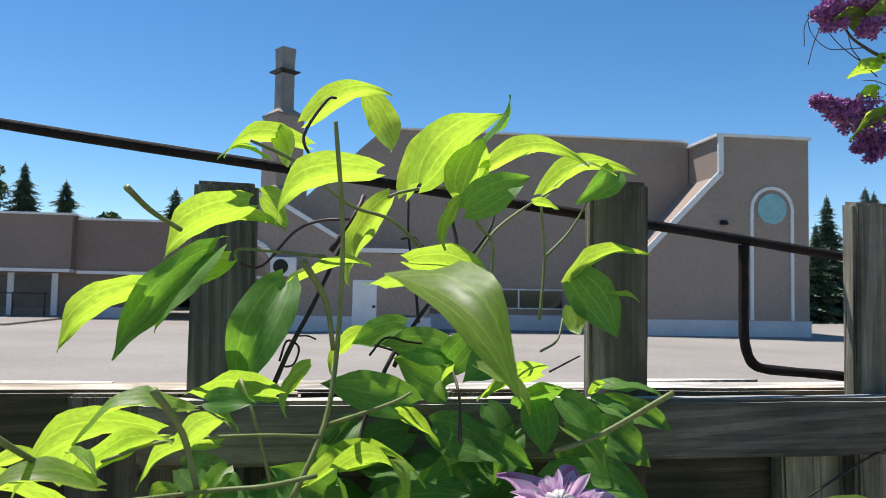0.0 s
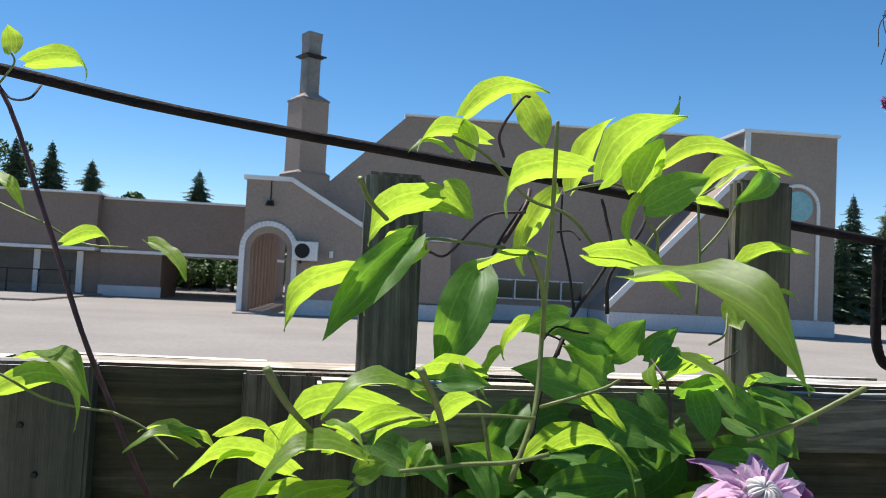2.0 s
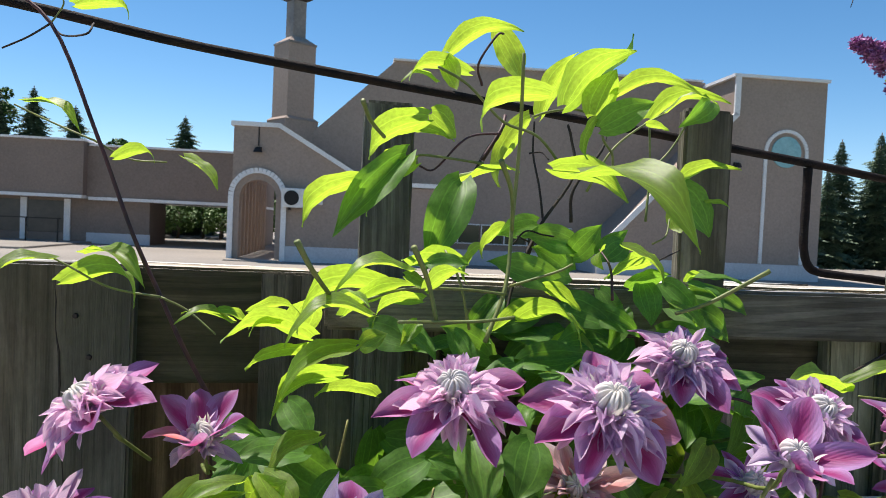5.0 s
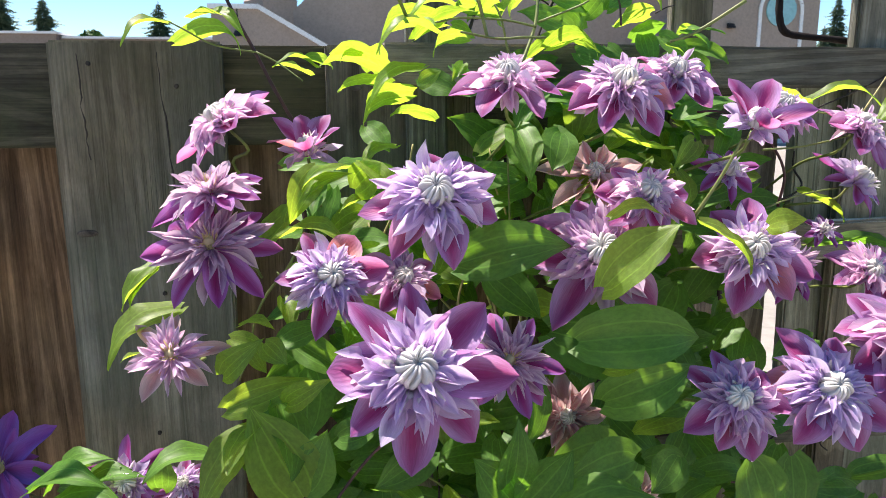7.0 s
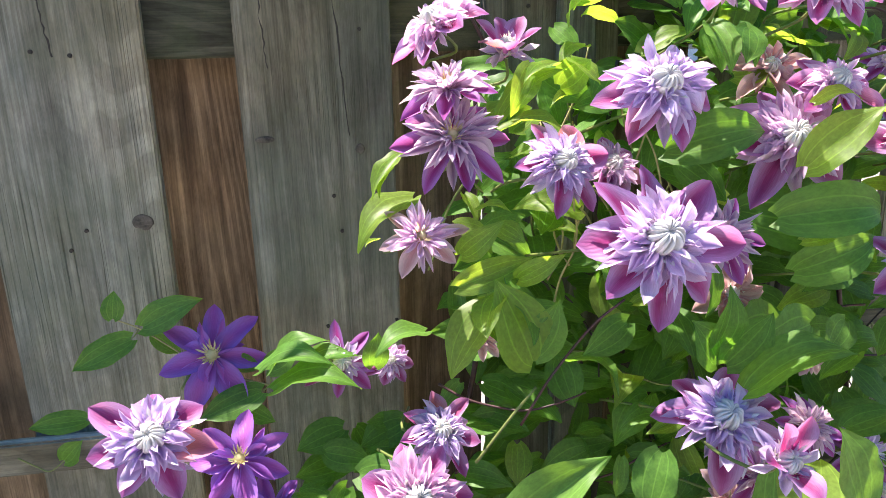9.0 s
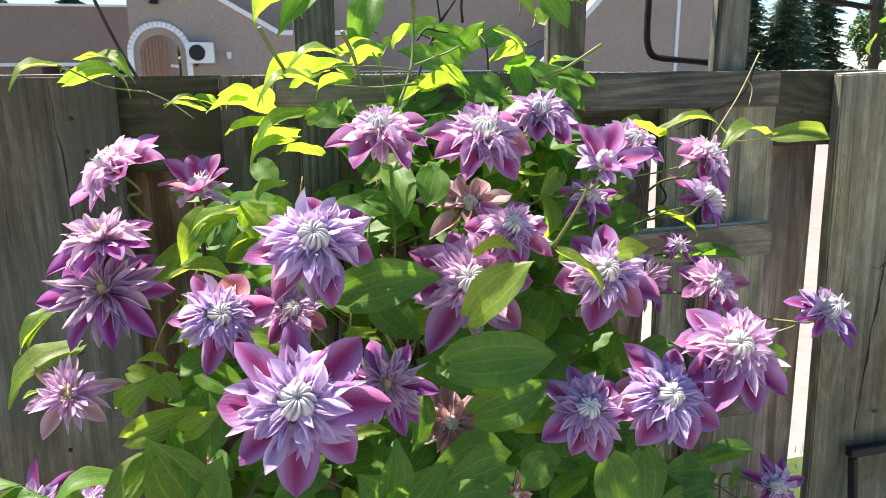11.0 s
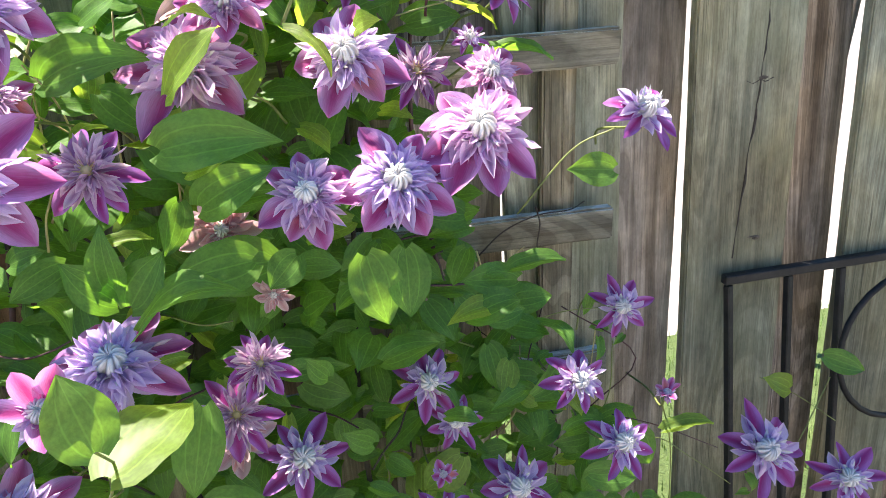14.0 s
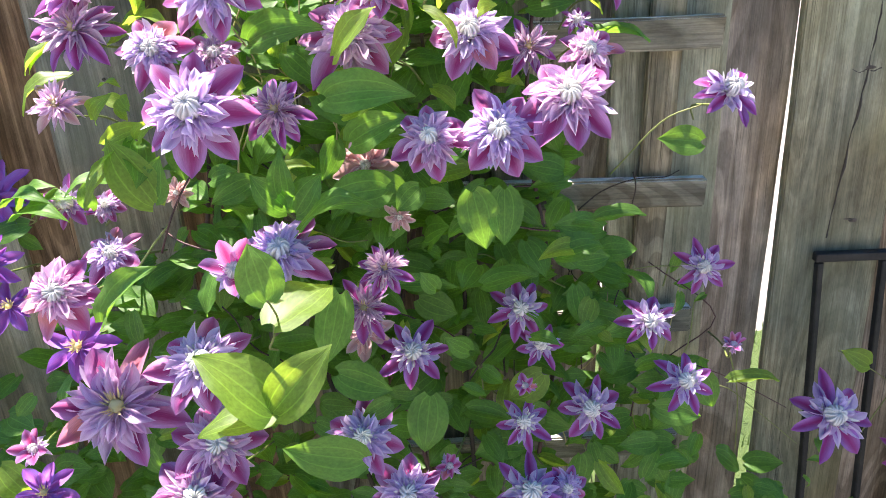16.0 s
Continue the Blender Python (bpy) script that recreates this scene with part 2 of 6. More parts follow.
def living(name, base, through, amount, rough=0.5, spec=0.4, veins=0.0):
    """A thin leaf or petal: reflects base, and lets light through in its own colour. base: function of (nodes, links) giving a colour socket."""
    m, n, l, p = shader(name, rough)
    p.inputs["Specular IOR Level"].default_value = spec
    col = base(n, l)
    l.new(col, p.inputs["Base Color"])
    tr, ms = n.new("ShaderNodeBsdfTranslucent"), n.new("ShaderNodeMixShader")
    l.new(mix(n, l, col, through, 1.0, "MULTIPLY"), tr.inputs["Color"])
    ms.inputs[0].default_value = amount
    l.new(p.outputs[0], ms.inputs[1])
    l.new(tr.outputs[0], ms.inputs[2])
    l.new(ms.outputs[0], n["Material Output"].inputs["Surface"])
    if veins:
        uv = n.new("ShaderNodeTexCoord")
        sep = n.new("ShaderNodeSeparateXYZ")
        l.new(uv.outputs["UV"], sep.inputs[0])
        ab, su = n.new("ShaderNodeMath"), n.new("ShaderNodeMath")
        su.operation, su.inputs[1].default_value = "SUBTRACT", 0.5
        ab.operation = "ABSOLUTE"
        l.new(sep.outputs[0], su.inputs[0])
        l.new(su.outputs[0], ab.inputs[0])
        lift = n.new("ShaderNodeMath")
        lift.operation, lift.inputs[1].default_value = "MULTIPLY_ADD", -1.4
        l.new(ab.outputs[0], lift.inputs[0])
        l.new(sep.outputs[1], lift.inputs[2])
        sn = n.new("ShaderNodeMath")
        sn.operation, sn.inputs[1].default_value = "MULTIPLY", 38.0
        l.new(lift.outputs[0], sn.inputs[0])
        si = n.new("ShaderNodeMath")
        si.operation = "SINE"
        l.new(sn.outputs[0], si.inputs[0])
        bump(n, l, p, si.outputs[0], veins, 0.0006)
    return m


def by_uv(edge, bar, tip, bar_width=0.16, aged=False):
    """Colour of a petal: a bar along its middle, another colour at the rim and towards the tip."""
    def base(n, l):
        uv, sep = n.new("ShaderNodeTexCoord"), n.new("ShaderNodeSeparateXYZ")
        l.new(uv.outputs["UV"], sep.inputs[0])
        su, ab = n.new("ShaderNodeMath"), n.new("ShaderNodeMath")
        su.operation, su.inputs[1].default_value = "SUBTRACT", 0.5
        ab.operation = "ABSOLUTE"
        l.new(sep.outputs[0], su.inputs[0])
        l.new(su.outputs[0], ab.inputs[0])
        wob = noise_tex(n, l, coords(n, l, (14, 3, 1), "UV"), 2.0, 4, 0.6)
        add = n.new("ShaderNodeMath")
        add.operation, add.inputs[1].default_value = "MULTIPLY_ADD", 0.22
        l.new(wob.outputs[0], add.inputs[0])
        l.new(ab.outputs[0], add.inputs[2])
        r = ramp(n, [(bar_width, bar), (bar_width + 0.2, tuple(0.5 * (a + b) for a, b in zip(bar, edge))), (bar_width + 0.32, edge)])
        l.new(add.outputs[0], r.inputs[0])
        tr = ramp(n, [(0.70, (0, 0, 0)), (1.0, (0.7,) * 3)])
        l.new(sep.outputs[1], tr.inputs[0])
        col = mix(n, l, r.outputs[0], tip, tr.outputs[0])
        oi = n.new("ShaderNodeObjectInfo")
        if aged:                                        # a few sepals have gone orange towards the point
            ar = ramp(n, [(0.86, (0, 0, 0)), (0.93, (0.75,) * 3)])
            l.new(oi.outputs["Random"], ar.inputs[0])
            al = ramp(n, [(0.25, (0, 0, 0)), (0.55, (1, 1, 1)), (0.9, (0.35,) * 3)])
            l.new(sep.outputs[1], al.inputs[0])
            col = mix(n, l, col, (0.82, 0.36, 0.24), mix(n, l, al.outputs[0], ar.outputs[0], 1.0, "MULTIPLY"))
        vr = ramp(n, [(0.0, (0.88, 0.87, 0.94)), (1.0, (1.06, 1.04, 1.04))])
        l.new(oi.outputs["Random"], vr.inputs[0])
        col = mix(n, l, col, vr.outputs[0], 1.0, "MULTIPLY")
        geo = n.new("ShaderNodeNewGeometry")
        gr = ramp(n, [(0.0, (0.82, 0.78, 0.86)), (0.5, (0.97,) * 3), (1.0, (1.08, 1.06, 1.04))])
        l.new(geo.outputs["Random Per Island"], gr.inputs[0])
        fine = noise_tex(n, l, coords(n, l, (40, 6, 1), "UV"), 1.0, 3, 0.6)
        fg = ramp(n, [(0.3, (0.84,) * 3), (0.7, (1.12,) * 3)])
        l.new(fine.outputs[0], fg.inputs[0])
        col = mix(n, l, col, fg.outputs[0], 0.8, "MULTIPLY")
        return mix(n, l, col, gr.outputs[0], 1.0, "MULTIPLY")
    return base


def leafy(dark, light, young):
    def base(n, l):
        v = coords(n, l, (1, 1, 1), "UV")
        big = noise_tex(n, l, v, 1.3, 4, 0.6)
        r = ramp(n, [(0.3, dark), (0.7, light)])
        l.new(big.outputs[0], r.inputs[0])
        oi = n.new("ShaderNodeObjectInfo")
        vr = ramp(n, [(0.0, (0, 0, 0)), (1.0, (1, 1, 1))])
        l.new(oi.outputs["Random"], vr.inputs[0])
        col = mix(n, l, r.outputs[0], young, mix(n, l, (0, 0, 0), vr.outputs[0], 0.5))
        # pale midrib and faint side veins
        uv, sep = n.new("ShaderNodeTexCoord"), n.new("ShaderNodeSeparateXYZ")
        l.new(uv.outputs["UV"], sep.inputs[0])
        su, ab = n.new("ShaderNodeMath"), n.new("ShaderNodeMath")
        su.operation, su.inputs[1].default_value = "SUBTRACT", 0.5
        ab.operation = "ABSOLUTE"
        l.new(sep.outputs[0], su.inputs[0])
        l.new(su.outputs[0], ab.inputs[0])
        # the side ribs bow out from the base and meet again at the point
        bow, half, ribs = n.new("ShaderNodeMath"), n.new("ShaderNodeMath"), n.new("ShaderNodeMath")
        bow.operation, bow.inputs[1].default_value = "SUBTRACT", 0.23
        l.new(ab.outputs[0], bow.inputs[0])
        half.operation = "ABSOLUTE"
        l.new(bow.outputs[0], half.inputs[0])
        ribs.operation = "MINIMUM"
        l.new(ab.outputs[0], ribs.inputs[0])
        l.new(half.outputs[0], ribs.inputs[1])
        rib = ramp(n, [(0.0, (0.30,) * 3), (0.008, (0.26,) * 3), (0.022, (0, 0, 0))])
        l.new(ribs.outputs[0], rib.inputs[0])
        fleck = noise_tex(n, l, v, 16.0, 3, 0.6)
        fr = ramp(n, [(0.35, (0.82,) * 3), (0.65, (1.14,) * 3)])
        l.new(fleck.outputs[0], fr.inputs[0])
        col = mix(n, l, col, fr.outputs[0], 0.8, "MULTIPLY")
        return mix(n, l, col, tuple(min(1, c * 2.0) for c in light), rib.outputs[0])
    return base


sepal_pink = living("sepal_pink", by_uv((0.68, 0.42, 0.76), (0.50, 0.07, 0.27), (0.56, 0.20, 0.50), 0.17, True), (1.15, 0.92, 0.82), 0.56, 0.5, 0.3, 0.15)
sepal_purple = living("sepal_purple", by_uv((0.55, 0.27, 0.70), (0.46, 0.06, 0.30), (0.45, 0.12, 0.46), 0.16), (1.15, 0.92, 0.85), 0.56, 0.5, 0.3, 0.15)
sepal_violet = living("sepal_violet", by_uv((0.42, 0.20, 0.64), (0.48, 0.13, 0.48), (0.42, 0.14, 0.54)), (1.0, 0.8, 0.95), 0.38, 0.5, 0.3, 0.15)
sepal_pale = living("sepal_pale", by_uv((0.82, 0.66, 0.66), (0.72, 0.40, 0.42), (0.74, 0.54, 0.56)), (1.05, 0.9, 0.8), 0.56, 0.5, 0.3, 0.15)
petal_lilac = living("petal_lilac", by_uv((0.82, 0.74, 0.93), (0.60, 0.47, 0.78), (0.84, 0.75, 0.92), 0.12), (1.08, 0.95, 0.95), 0.56, 0.5, 0.3, 0.12)
petal_rose = living("petal_rose", by_uv((0.86, 0.72, 0.88), (0.67, 0.43, 0.68), (0.87, 0.69, 0.85), 0.12), (1.08, 0.95, 0.92), 0.56, 0.5, 0.3, 0.12)
petal_mauve = living("petal_mauve", by_uv((0.76, 0.64, 0.76), (0.50, 0.28, 0.48), (0.82, 0.72, 0.80), 0.10), (1.08, 0.95, 0.9), 0.56, 0.5, 0.3, 0.12)
# edge colour lies in the pleat grooves, darker there for shade and tint
boss_cream = living("boss_cream", by_uv((0.74, 0.72, 0.66), (0.94, 0.92, 0.84), (0.90, 0.89, 0.76), 0.22), (1.0, 1.0, 0.85), 0.22, 0.5, 0.3, 0.1)
boss_gold = living("boss_gold", by_uv((0.84, 0.76, 0.38), (0.76, 0.60, 0.34), (0.74, 0.70, 0.36)), (1.0, 1.0, 0.75), 0.3, 0.5, 0.3, 0.1)
# two leaf tones: the pale one also stands for sunlit leaves, the dark for shaded
leaf_lit = living("leaf_young_lit", leafy((0.125, 0.215, 0.040), (0.180, 0.280, 0.055), (0.230, 0.330, 0.065)), (3.1, 2.85, 1.05), 0.60, 0.45, 0.5, 0.025)
leaf_deep = living("leaf_mature_shaded", leafy((0.054, 0.146, 0.024), (0.096, 0.212, 0.037), (0.130, 0.25, 0.044)), (3.6, 3.3, 1.4), 0.38, 0.5, 0.35, 0.025)
stem_green = mottled("green_stem", (0.12, 0.17, 0.04), (0.22, 0.24, 0.07), 40, 0.55, 4, 0.2, 0.001)
stem_red = mottled("red_stem", (0.028, 0.011, 0.014), (0.10, 0.035, 0.034), 40, 0.55, 4, 0.2, 0.001)
stem_straw = mottled("straw_stem", (0.30, 0.26, 0.10), (0.46, 0.40, 0.18), 40, 0.6, 4, 0.2, 0.001)
stem_dark = mottled("dry_stem", (0.018, 0.013, 0.010), (0.05, 0.035, 0.025), 40, 0.8, 4, 0.5, 0.001)
lilac_floret = mottled("lilac_floret", (0.30, 0.08, 0.28), (0.50, 0.20, 0.45), 60, 0.6, 3, 0.1, 0.001)

# ---------------------------------------------------------------- building blocks
def mesh_of(name, bm, material, smooth=False):
    me = bpy.data.meshes.new(name)
    bm.normal_update()
    bm.to_mesh(me)
    bm.free()
    if smooth:
        me.polygons.foreach_set("use_smooth", [True] * len(me.polygons))
    me.materials.append(material)
    return me


def part(name, bm, material, parent=None, label="", smooth=False):
    """Links a bmesh, or a mesh that is shared, as one object under a thing or part."""
    ob = new(name, bm if isinstance(bm, bpy.types.Mesh) else mesh_of(name, bm, material, smooth))
    if parent:
        ob.parent = parent
    if label:
        ob["label"] = label
    return ob


def thing(name, at, label, category, group="", kind=""):
    ob = new(name)
    ob.empty_display_size = 0.05
    ob.location = at
    return tagged(ob, label, category, group, kind)


def box(lo, hi, bevel=0.0, bm=None, segs=1):
    bm = bm or bmesh.new()
    lo, hi = Vector(lo), Vector(hi)
    got = bmesh.ops.create_cube(bm, size=1, matrix=Matrix.Translation((lo + hi) / 2) @ Matrix.Diagonal((*(hi - lo), 1)))
    if bevel:
        edges = {e for v in got["verts"] for e in v.link_edges}
        bmesh.ops.bevel(bm, geom=list(edges), offset=bevel, segments=segs, affect="EDGES", profile=0.6)
    return bm


def plank(size, axis, seed, bow=0.002, bevel=0.002):
    """A sawn board round its own middle, long side along axis (0 or 2), with a slight bow and nibbled edges."""
    rng = random.Random(seed)
    bm = bmesh.new()
    half = Vector(size) / 2
    steps = 14
    others = [a for a in range(3) if a != axis]
    rings, ph = [], rng.uniform(0, 6)
    for i in range(steps + 1):
        u = -1 + 2 * i / steps
        ring = []
        for s, t in ((-1, -1), (1, -1), (1, 1), (-1, 1)):
            co = Vector((0, 0, 0))
            co[axis] = u * half[axis] + (rng.uniform(-0.0012, 0.0012) if abs(u) == 1 else 0)
            co[others[0]] = s * half[others[0]] + bow * math.sin(ph + u * 2.1) + rng.uniform(-0.0007, 0.0007)
            co[others[1]] = t * half[others[1]] + rng.uniform(-0.0005, 0.0005)
            ring.append(bm.verts.new(co))
        rings.append(ring)
    for a, b in zip(rings, rings[1:]):
        for k in range(4):
            bm.faces.new((a[k], a[(k + 1) % 4], b[(k + 1) % 4], b[k]))
    bm.faces.new(rings[0][::-1])
    bm.faces.new(rings[-1])
    bmesh.ops.recalc_face_normals(bm, faces=bm.faces)
    long_edges = [e for e in bm.edges if len(e.link_faces) == 2 and e.calc_face_angle(0) > 0.8]
    bmesh.ops.bevel(bm, geom=long_edges, offset=bevel, segments=2, affect="EDGES")
    return bm


def tube(points, radii, sides=8, bm=None, wobble=0.0, seed=0):
    """A round stem through points, radius given at both ends or at every point."""
    bm = bm or bmesh.new()
    rng = random.Random(seed)
    pts = [Vector(p) for p in points]
    if len(radii) != len(pts):
        radii = [radii[0] + (radii[-1] - radii[0]) * i / (len(pts) - 1) for i in range(len(pts))]
    side = None
    rings = []
    for i, p in enumerate(pts):
        d = (pts[min(i + 1, len(pts) - 1)] - pts[max(i - 1, 0)]).normalized()
        side = (side - d * side.dot(d)).normalized() if side else d.orthogonal().normalized()
        up = d.cross(side)
        r = radii[i] * (1 + rng.uniform(-wobble, wobble))
        rings.append([bm.verts.new(p + (side * math.cos(a) + up * math.sin(a)) * r) for a in (2 * math.pi * k / sides for k in range(sides))])
    for a, b in zip(rings, rings[1:]):
        for k in range(sides):
            bm.faces.new((a[k], a[(k + 1) % sides], b[(k + 1) % sides], b[k]))
    bm.faces.new(rings[0][::-1])
    bm.faces.new(rings[-1])
    return bm


def spline(points, steps=6):
    """A smooth line through points."""
    p = [Vector(q) for q in points]
    p = [p[0] * 2 - p[1]] + p + [p[-1] * 2 - p[-2]]
    out = []
    for a, b, c, d in zip(p, p[1:], p[2:], p[3:]):
        for i in range(steps):
            t = i / steps
            out.append(0.5 * (2 * b + (c - a) * t + (2 * a - 5 * b + 4 * c - d) * t * t + (3 * b - a - 3 * c + d) * t ** 3))
    return out + [p[-2]]


def lighten_tops(ob):
    """Gives the faces that look up a near-white wood, their sunlight painted in."""
    ob.data.materials.append(sunlit_top)
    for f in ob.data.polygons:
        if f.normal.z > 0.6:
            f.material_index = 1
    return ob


def place(ob, x, y, z):
    ob.location = (x, y, z)
    return ob


# ---------------------------------------------------------------- ground
LOT_EDGE = 2.02
bm = bmesh.new()
bmesh.ops.create_grid(bm, x_segments=2, y_segments=2, size=900, matrix=Matrix.Translation((0, 0, -0.24)))
tagged(part("ground", bm, turf), "mown green turf reaching to the horizon", "ground", kind="structure")
tagged(part("lawn", box((-40, -9, -0.236), (40, LOT_EDGE - 0.004, 0), 0.01), turf), "mown green lawn raised above the parking lot", "lawn", kind="structure")
lot = part("pavement", box((-120, LOT_EDGE, -0.5), (140, 300, -0.155), 0.006), concrete)
tagged(lot, "sunlit pale grey worn asphalt parking lot", "pavement", kind="structure")
bed = bmesh.new()
bmesh.ops.create_grid(bed, x_segments=60, y_segments=24, size=0.5, matrix=Matrix.Diagonal((5.0, 1.1, 1, 1)))
for v in bed.verts:
    rim = min(1, (0.55 - abs(v.co.y)) / 0.1, (2.5 - abs(v.co.x)) / 0.2)
    v.co.z = -0.02 + rim * (0.035 + 0.03 * noise.noise(v.co * 5) + 0.015 * noise.noise(v.co * 17))
tagged(place(part("garden_bed", bed, soil, smooth=True), 0.3, 0.15, 0), "bare dark soil of the garden bed at the fence", "garden bed", kind="structure")
rng = random.Random(3)
verts, faces = [], []
for _ in range(9000):
    x, y = rng.uniform(-1.5, 5.5), rng.uniform(0.83, LOT_EDGE + 0.02)
    h, a = rng.uniform(0.02, 0.06), rng.uniform(0, 6.3)
    dx, dy, lean = math.cos(a) * 0.002, math.sin(a) * 0.002, rng.uniform(-0.02, 0.02)
    k = len(verts)
    verts += [(x - dx, y - dy, 0), (x + dx, y + dy, 0), (x + lean, y + lean * 0.6, h)]
    faces.append((k, k + 1, k + 2))
me = bpy.data.meshes.new("grass")
me.from_pydata(verts, [], faces)
me.materials.append(blade_green)
tagged(new("grass", me), "short bright green lawn grass behind the fence", "grass", kind="stuff")

# unseen slab and wall on the garden side, behind the viewer, to bounce light
tagged(part("patio", box((-6, -4.2, -0.2), (7, -0.5, 0.03), 0.01), bounce_slab), "unseen pale slab added behind the garden bed to bounce light", "patio", kind="structure")
tagged(part("wall_house", box((-6, -4.5, 0), (7, -4.2, 2.9)), bounce_wall_grey), "unseen plain beige wall added facing the fence to bounce light", "wall", kind="structure")

# ---------------------------------------------------------------- fence
FRONT, RAIL, REAR = 0.714, 0.741, 0.768        # middle planes of the three layers
TOP = 1.410
fence = thing("fence", (0.2, RAIL, 0), "weathered grey wooden board fence with boards on both sides", "fence", kind="structure")


def fence_piece(name, size, at, axis, material, seed, bow=0.002, lean=0.0):
    ob = part(name, plank(size, axis, seed, bow), material, fence)
    ob.location = Vector(at) - fence.location
    ob.rotation_euler = (0, lean, 0)
    return lighten_tops(ob)


LEAN = {9: -0.02, 10: -0.040, 11: -0.050, 12: -0.04}      # the boards past the trellis have slipped out of plumb
REAR_LEAN = {9: -0.022, 10: -0.062, 11: -0.045}
for i, x in enumerate((-1.465, -1.235, -1.004, -0.775, -0.541, -0.2873, -0.0657, 0.1671, 0.4004, 0.660, 0.909, 1.149, 1.3703, 1.5793, 1.8175, 2.0575, 2.2975, 2.5375)):
    w = {5: 0.1495, 6: 0.143, 9: 0.146, 10: 0.148}.get(i, 0.139)
    z0 = 0.04 + 0.01 * (i % 3)
    top = TOP + (0.0015, -0.001, 0.0005)[i % 3] if i != 9 else TOP - 0.005
    fence_piece("front_board", (w, 0.016, top - z0), (x, FRONT, (top + z0) / 2), 2, wood_front if i < 9 else wood_pale, i, 0.0015, LEAN.get(i, radians((0.1, -0.08, 0.0, 0)[i % 4])))
for i, x in enumerate((-1.350, -1.120, -0.890, -0.660, -0.4091, -0.1801, 0.036, 0.2762, 0.523, 0.7725, 1.035, 1.2541, 1.460, 1.70, 1.94, 2.18, 2.42)):
    z0, top = 0.05 + 0.008 * (i % 4), TOP - 0.0005 * (i % 2)
    fence_piece("rear_board", (0.14, 0.016, top - z0), (x, REAR, (top + z0) / 2), 2, wood_brown if i < 8 else wood_rear, 40 + i, 0.0015, REAR_LEAN.get(i, 0.0))
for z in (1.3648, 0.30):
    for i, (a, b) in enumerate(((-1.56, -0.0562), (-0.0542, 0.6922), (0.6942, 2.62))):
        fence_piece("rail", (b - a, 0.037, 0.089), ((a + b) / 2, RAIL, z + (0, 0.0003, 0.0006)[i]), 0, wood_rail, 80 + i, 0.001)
for x in (-1.52, 2.58):
    fence_piece("fence_post", (0.089, 0.08, 1.4), (x, 0.81, 0.70), 2, wood_post, 90, 0.001)
ob = fence_piece("cross_piece", (0.26, 0.014, 0.034), (-0.4144, 0.688, 0.955), 0, wood_slat, 95, 0.001)
ob.rotation_euler = (0, radians(1.5), 0)

# nail heads and knots on the boards
bm = bmesh.new()
bmesh.ops.create_cone(bm, cap_ends=True, segments=10, radius1=0.0021, radius2=0.0017, depth=0.002, matrix=Euler((radians(90), 0, 0)).to_matrix().to_4x4())
NAIL = mesh_of("nail", bm, nail_dark)


def nail(x, z, y=FRONT - 0.009):
    ob = part("nail", NAIL, None, fence)
    ob.location = Vector((x, y, z)) - fence.location


def knot(x, z, w, hgt, y=FRONT - 0.0084):
    """A dark oval knot that stands a little out of the board, with a ring round it."""
    bm = bmesh.new()
    bmesh.ops.create_uvsphere(bm, u_segments=14, v_segments=8, radius=1.0, matrix=Matrix.Diagonal((w * 0.7, 0.0009, hgt * 0.8, 1)))
    for v in bm.verts:
        v.co.x *= 1 + 0.18 * noise.noise(v.co * 180 + Vector((x, 0, z)) * 9)
        v.co.z *= 1 + 0.15 * noise.noise(v.co * 150 - Vector((x, 0, z)) * 7)
    ob = part("knot", bm, knot_dark, fence, "dark wood knot", True)
    ob.location = Vector((x, y, z)) - fence.location


nail(-0.0504, 1.151), nail(-0.0709, 1.051), nail(-0.0561, 1.187), nail(-0.2753, 1.326), nail(-0.3063, 1.330), nail(-0.2854, 1.169), nail(-0.3012, 1.151)
nail(-0.0331, 1.373), nail(-0.1038, 1.392), nail(-0.0231, 1.343), nail(0.0005, 1.051)
nail(0.1407, 1.361), nail(0.1962, 1.363), nail(1.0664, 1.357), nail(1.1244, 1.359), nail(0.7679, 1.361, RAIL - 0.0195)
nail(-0.1376, 1.181, REAR - 0.009)
knot(-0.2333, 1.169, 0.0075, 0.0045), knot(-0.0280, 1.232, 0.007, 0.006), knot(-0.1169, 1.245, 0.014, 0.004)
knot(0.9203, 0.957, 0.010, 0.0014)
knot(1.0095, 0.823, 0.005, 0.006, REAR - 0.0084), knot(0.1237, 1.372, 0.008, 0.004)
knot(-0.2353, 1.174, 0.014, 0.009), knot(0.9090, 1.165, 0.010, 0.003), knot(0.9264, 0.955, 0.008, 0.004)
# drying checks: a long one in the board beside the iron panel, short ones in others
def check(points, r, seed):
    rng = random.Random(seed)
    pts = [Vector((x + rng.uniform(-0.0012, 0.0012), FRONT - 0.0079, z)) - fence.location for x, z in ((p.x, p.z) for p in spline([(x, 0, z) for x, z in points], 7))]
    part("check", tube(pts, (r * 0.6, r), 6, wobble=0.6, seed=seed), nail_dark, fence, "long dark drying crack")


check(((0.9130, 1.395), (0.9085, 1.28), (0.9065, 1.165), (0.9000, 1.05), (0.8945, 0.93)), 0.0016, 1)
check(((0.9065, 1.163), (0.9130, 1.160), (0.9230, 1.164)), 0.0009, 2)
check(((0.8860, 1.163), (0.8960, 1.159), (0.9060, 1.164)), 0.0008, 3)
check(((-0.0470, 1.402), (-0.0440, 1.335), (-0.0370, 1.245)), 0.0009, 4)
check(((-0.1130, 1.400), (-0.1120, 1.350), (-0.1090, 1.310)), 0.0007, 5)
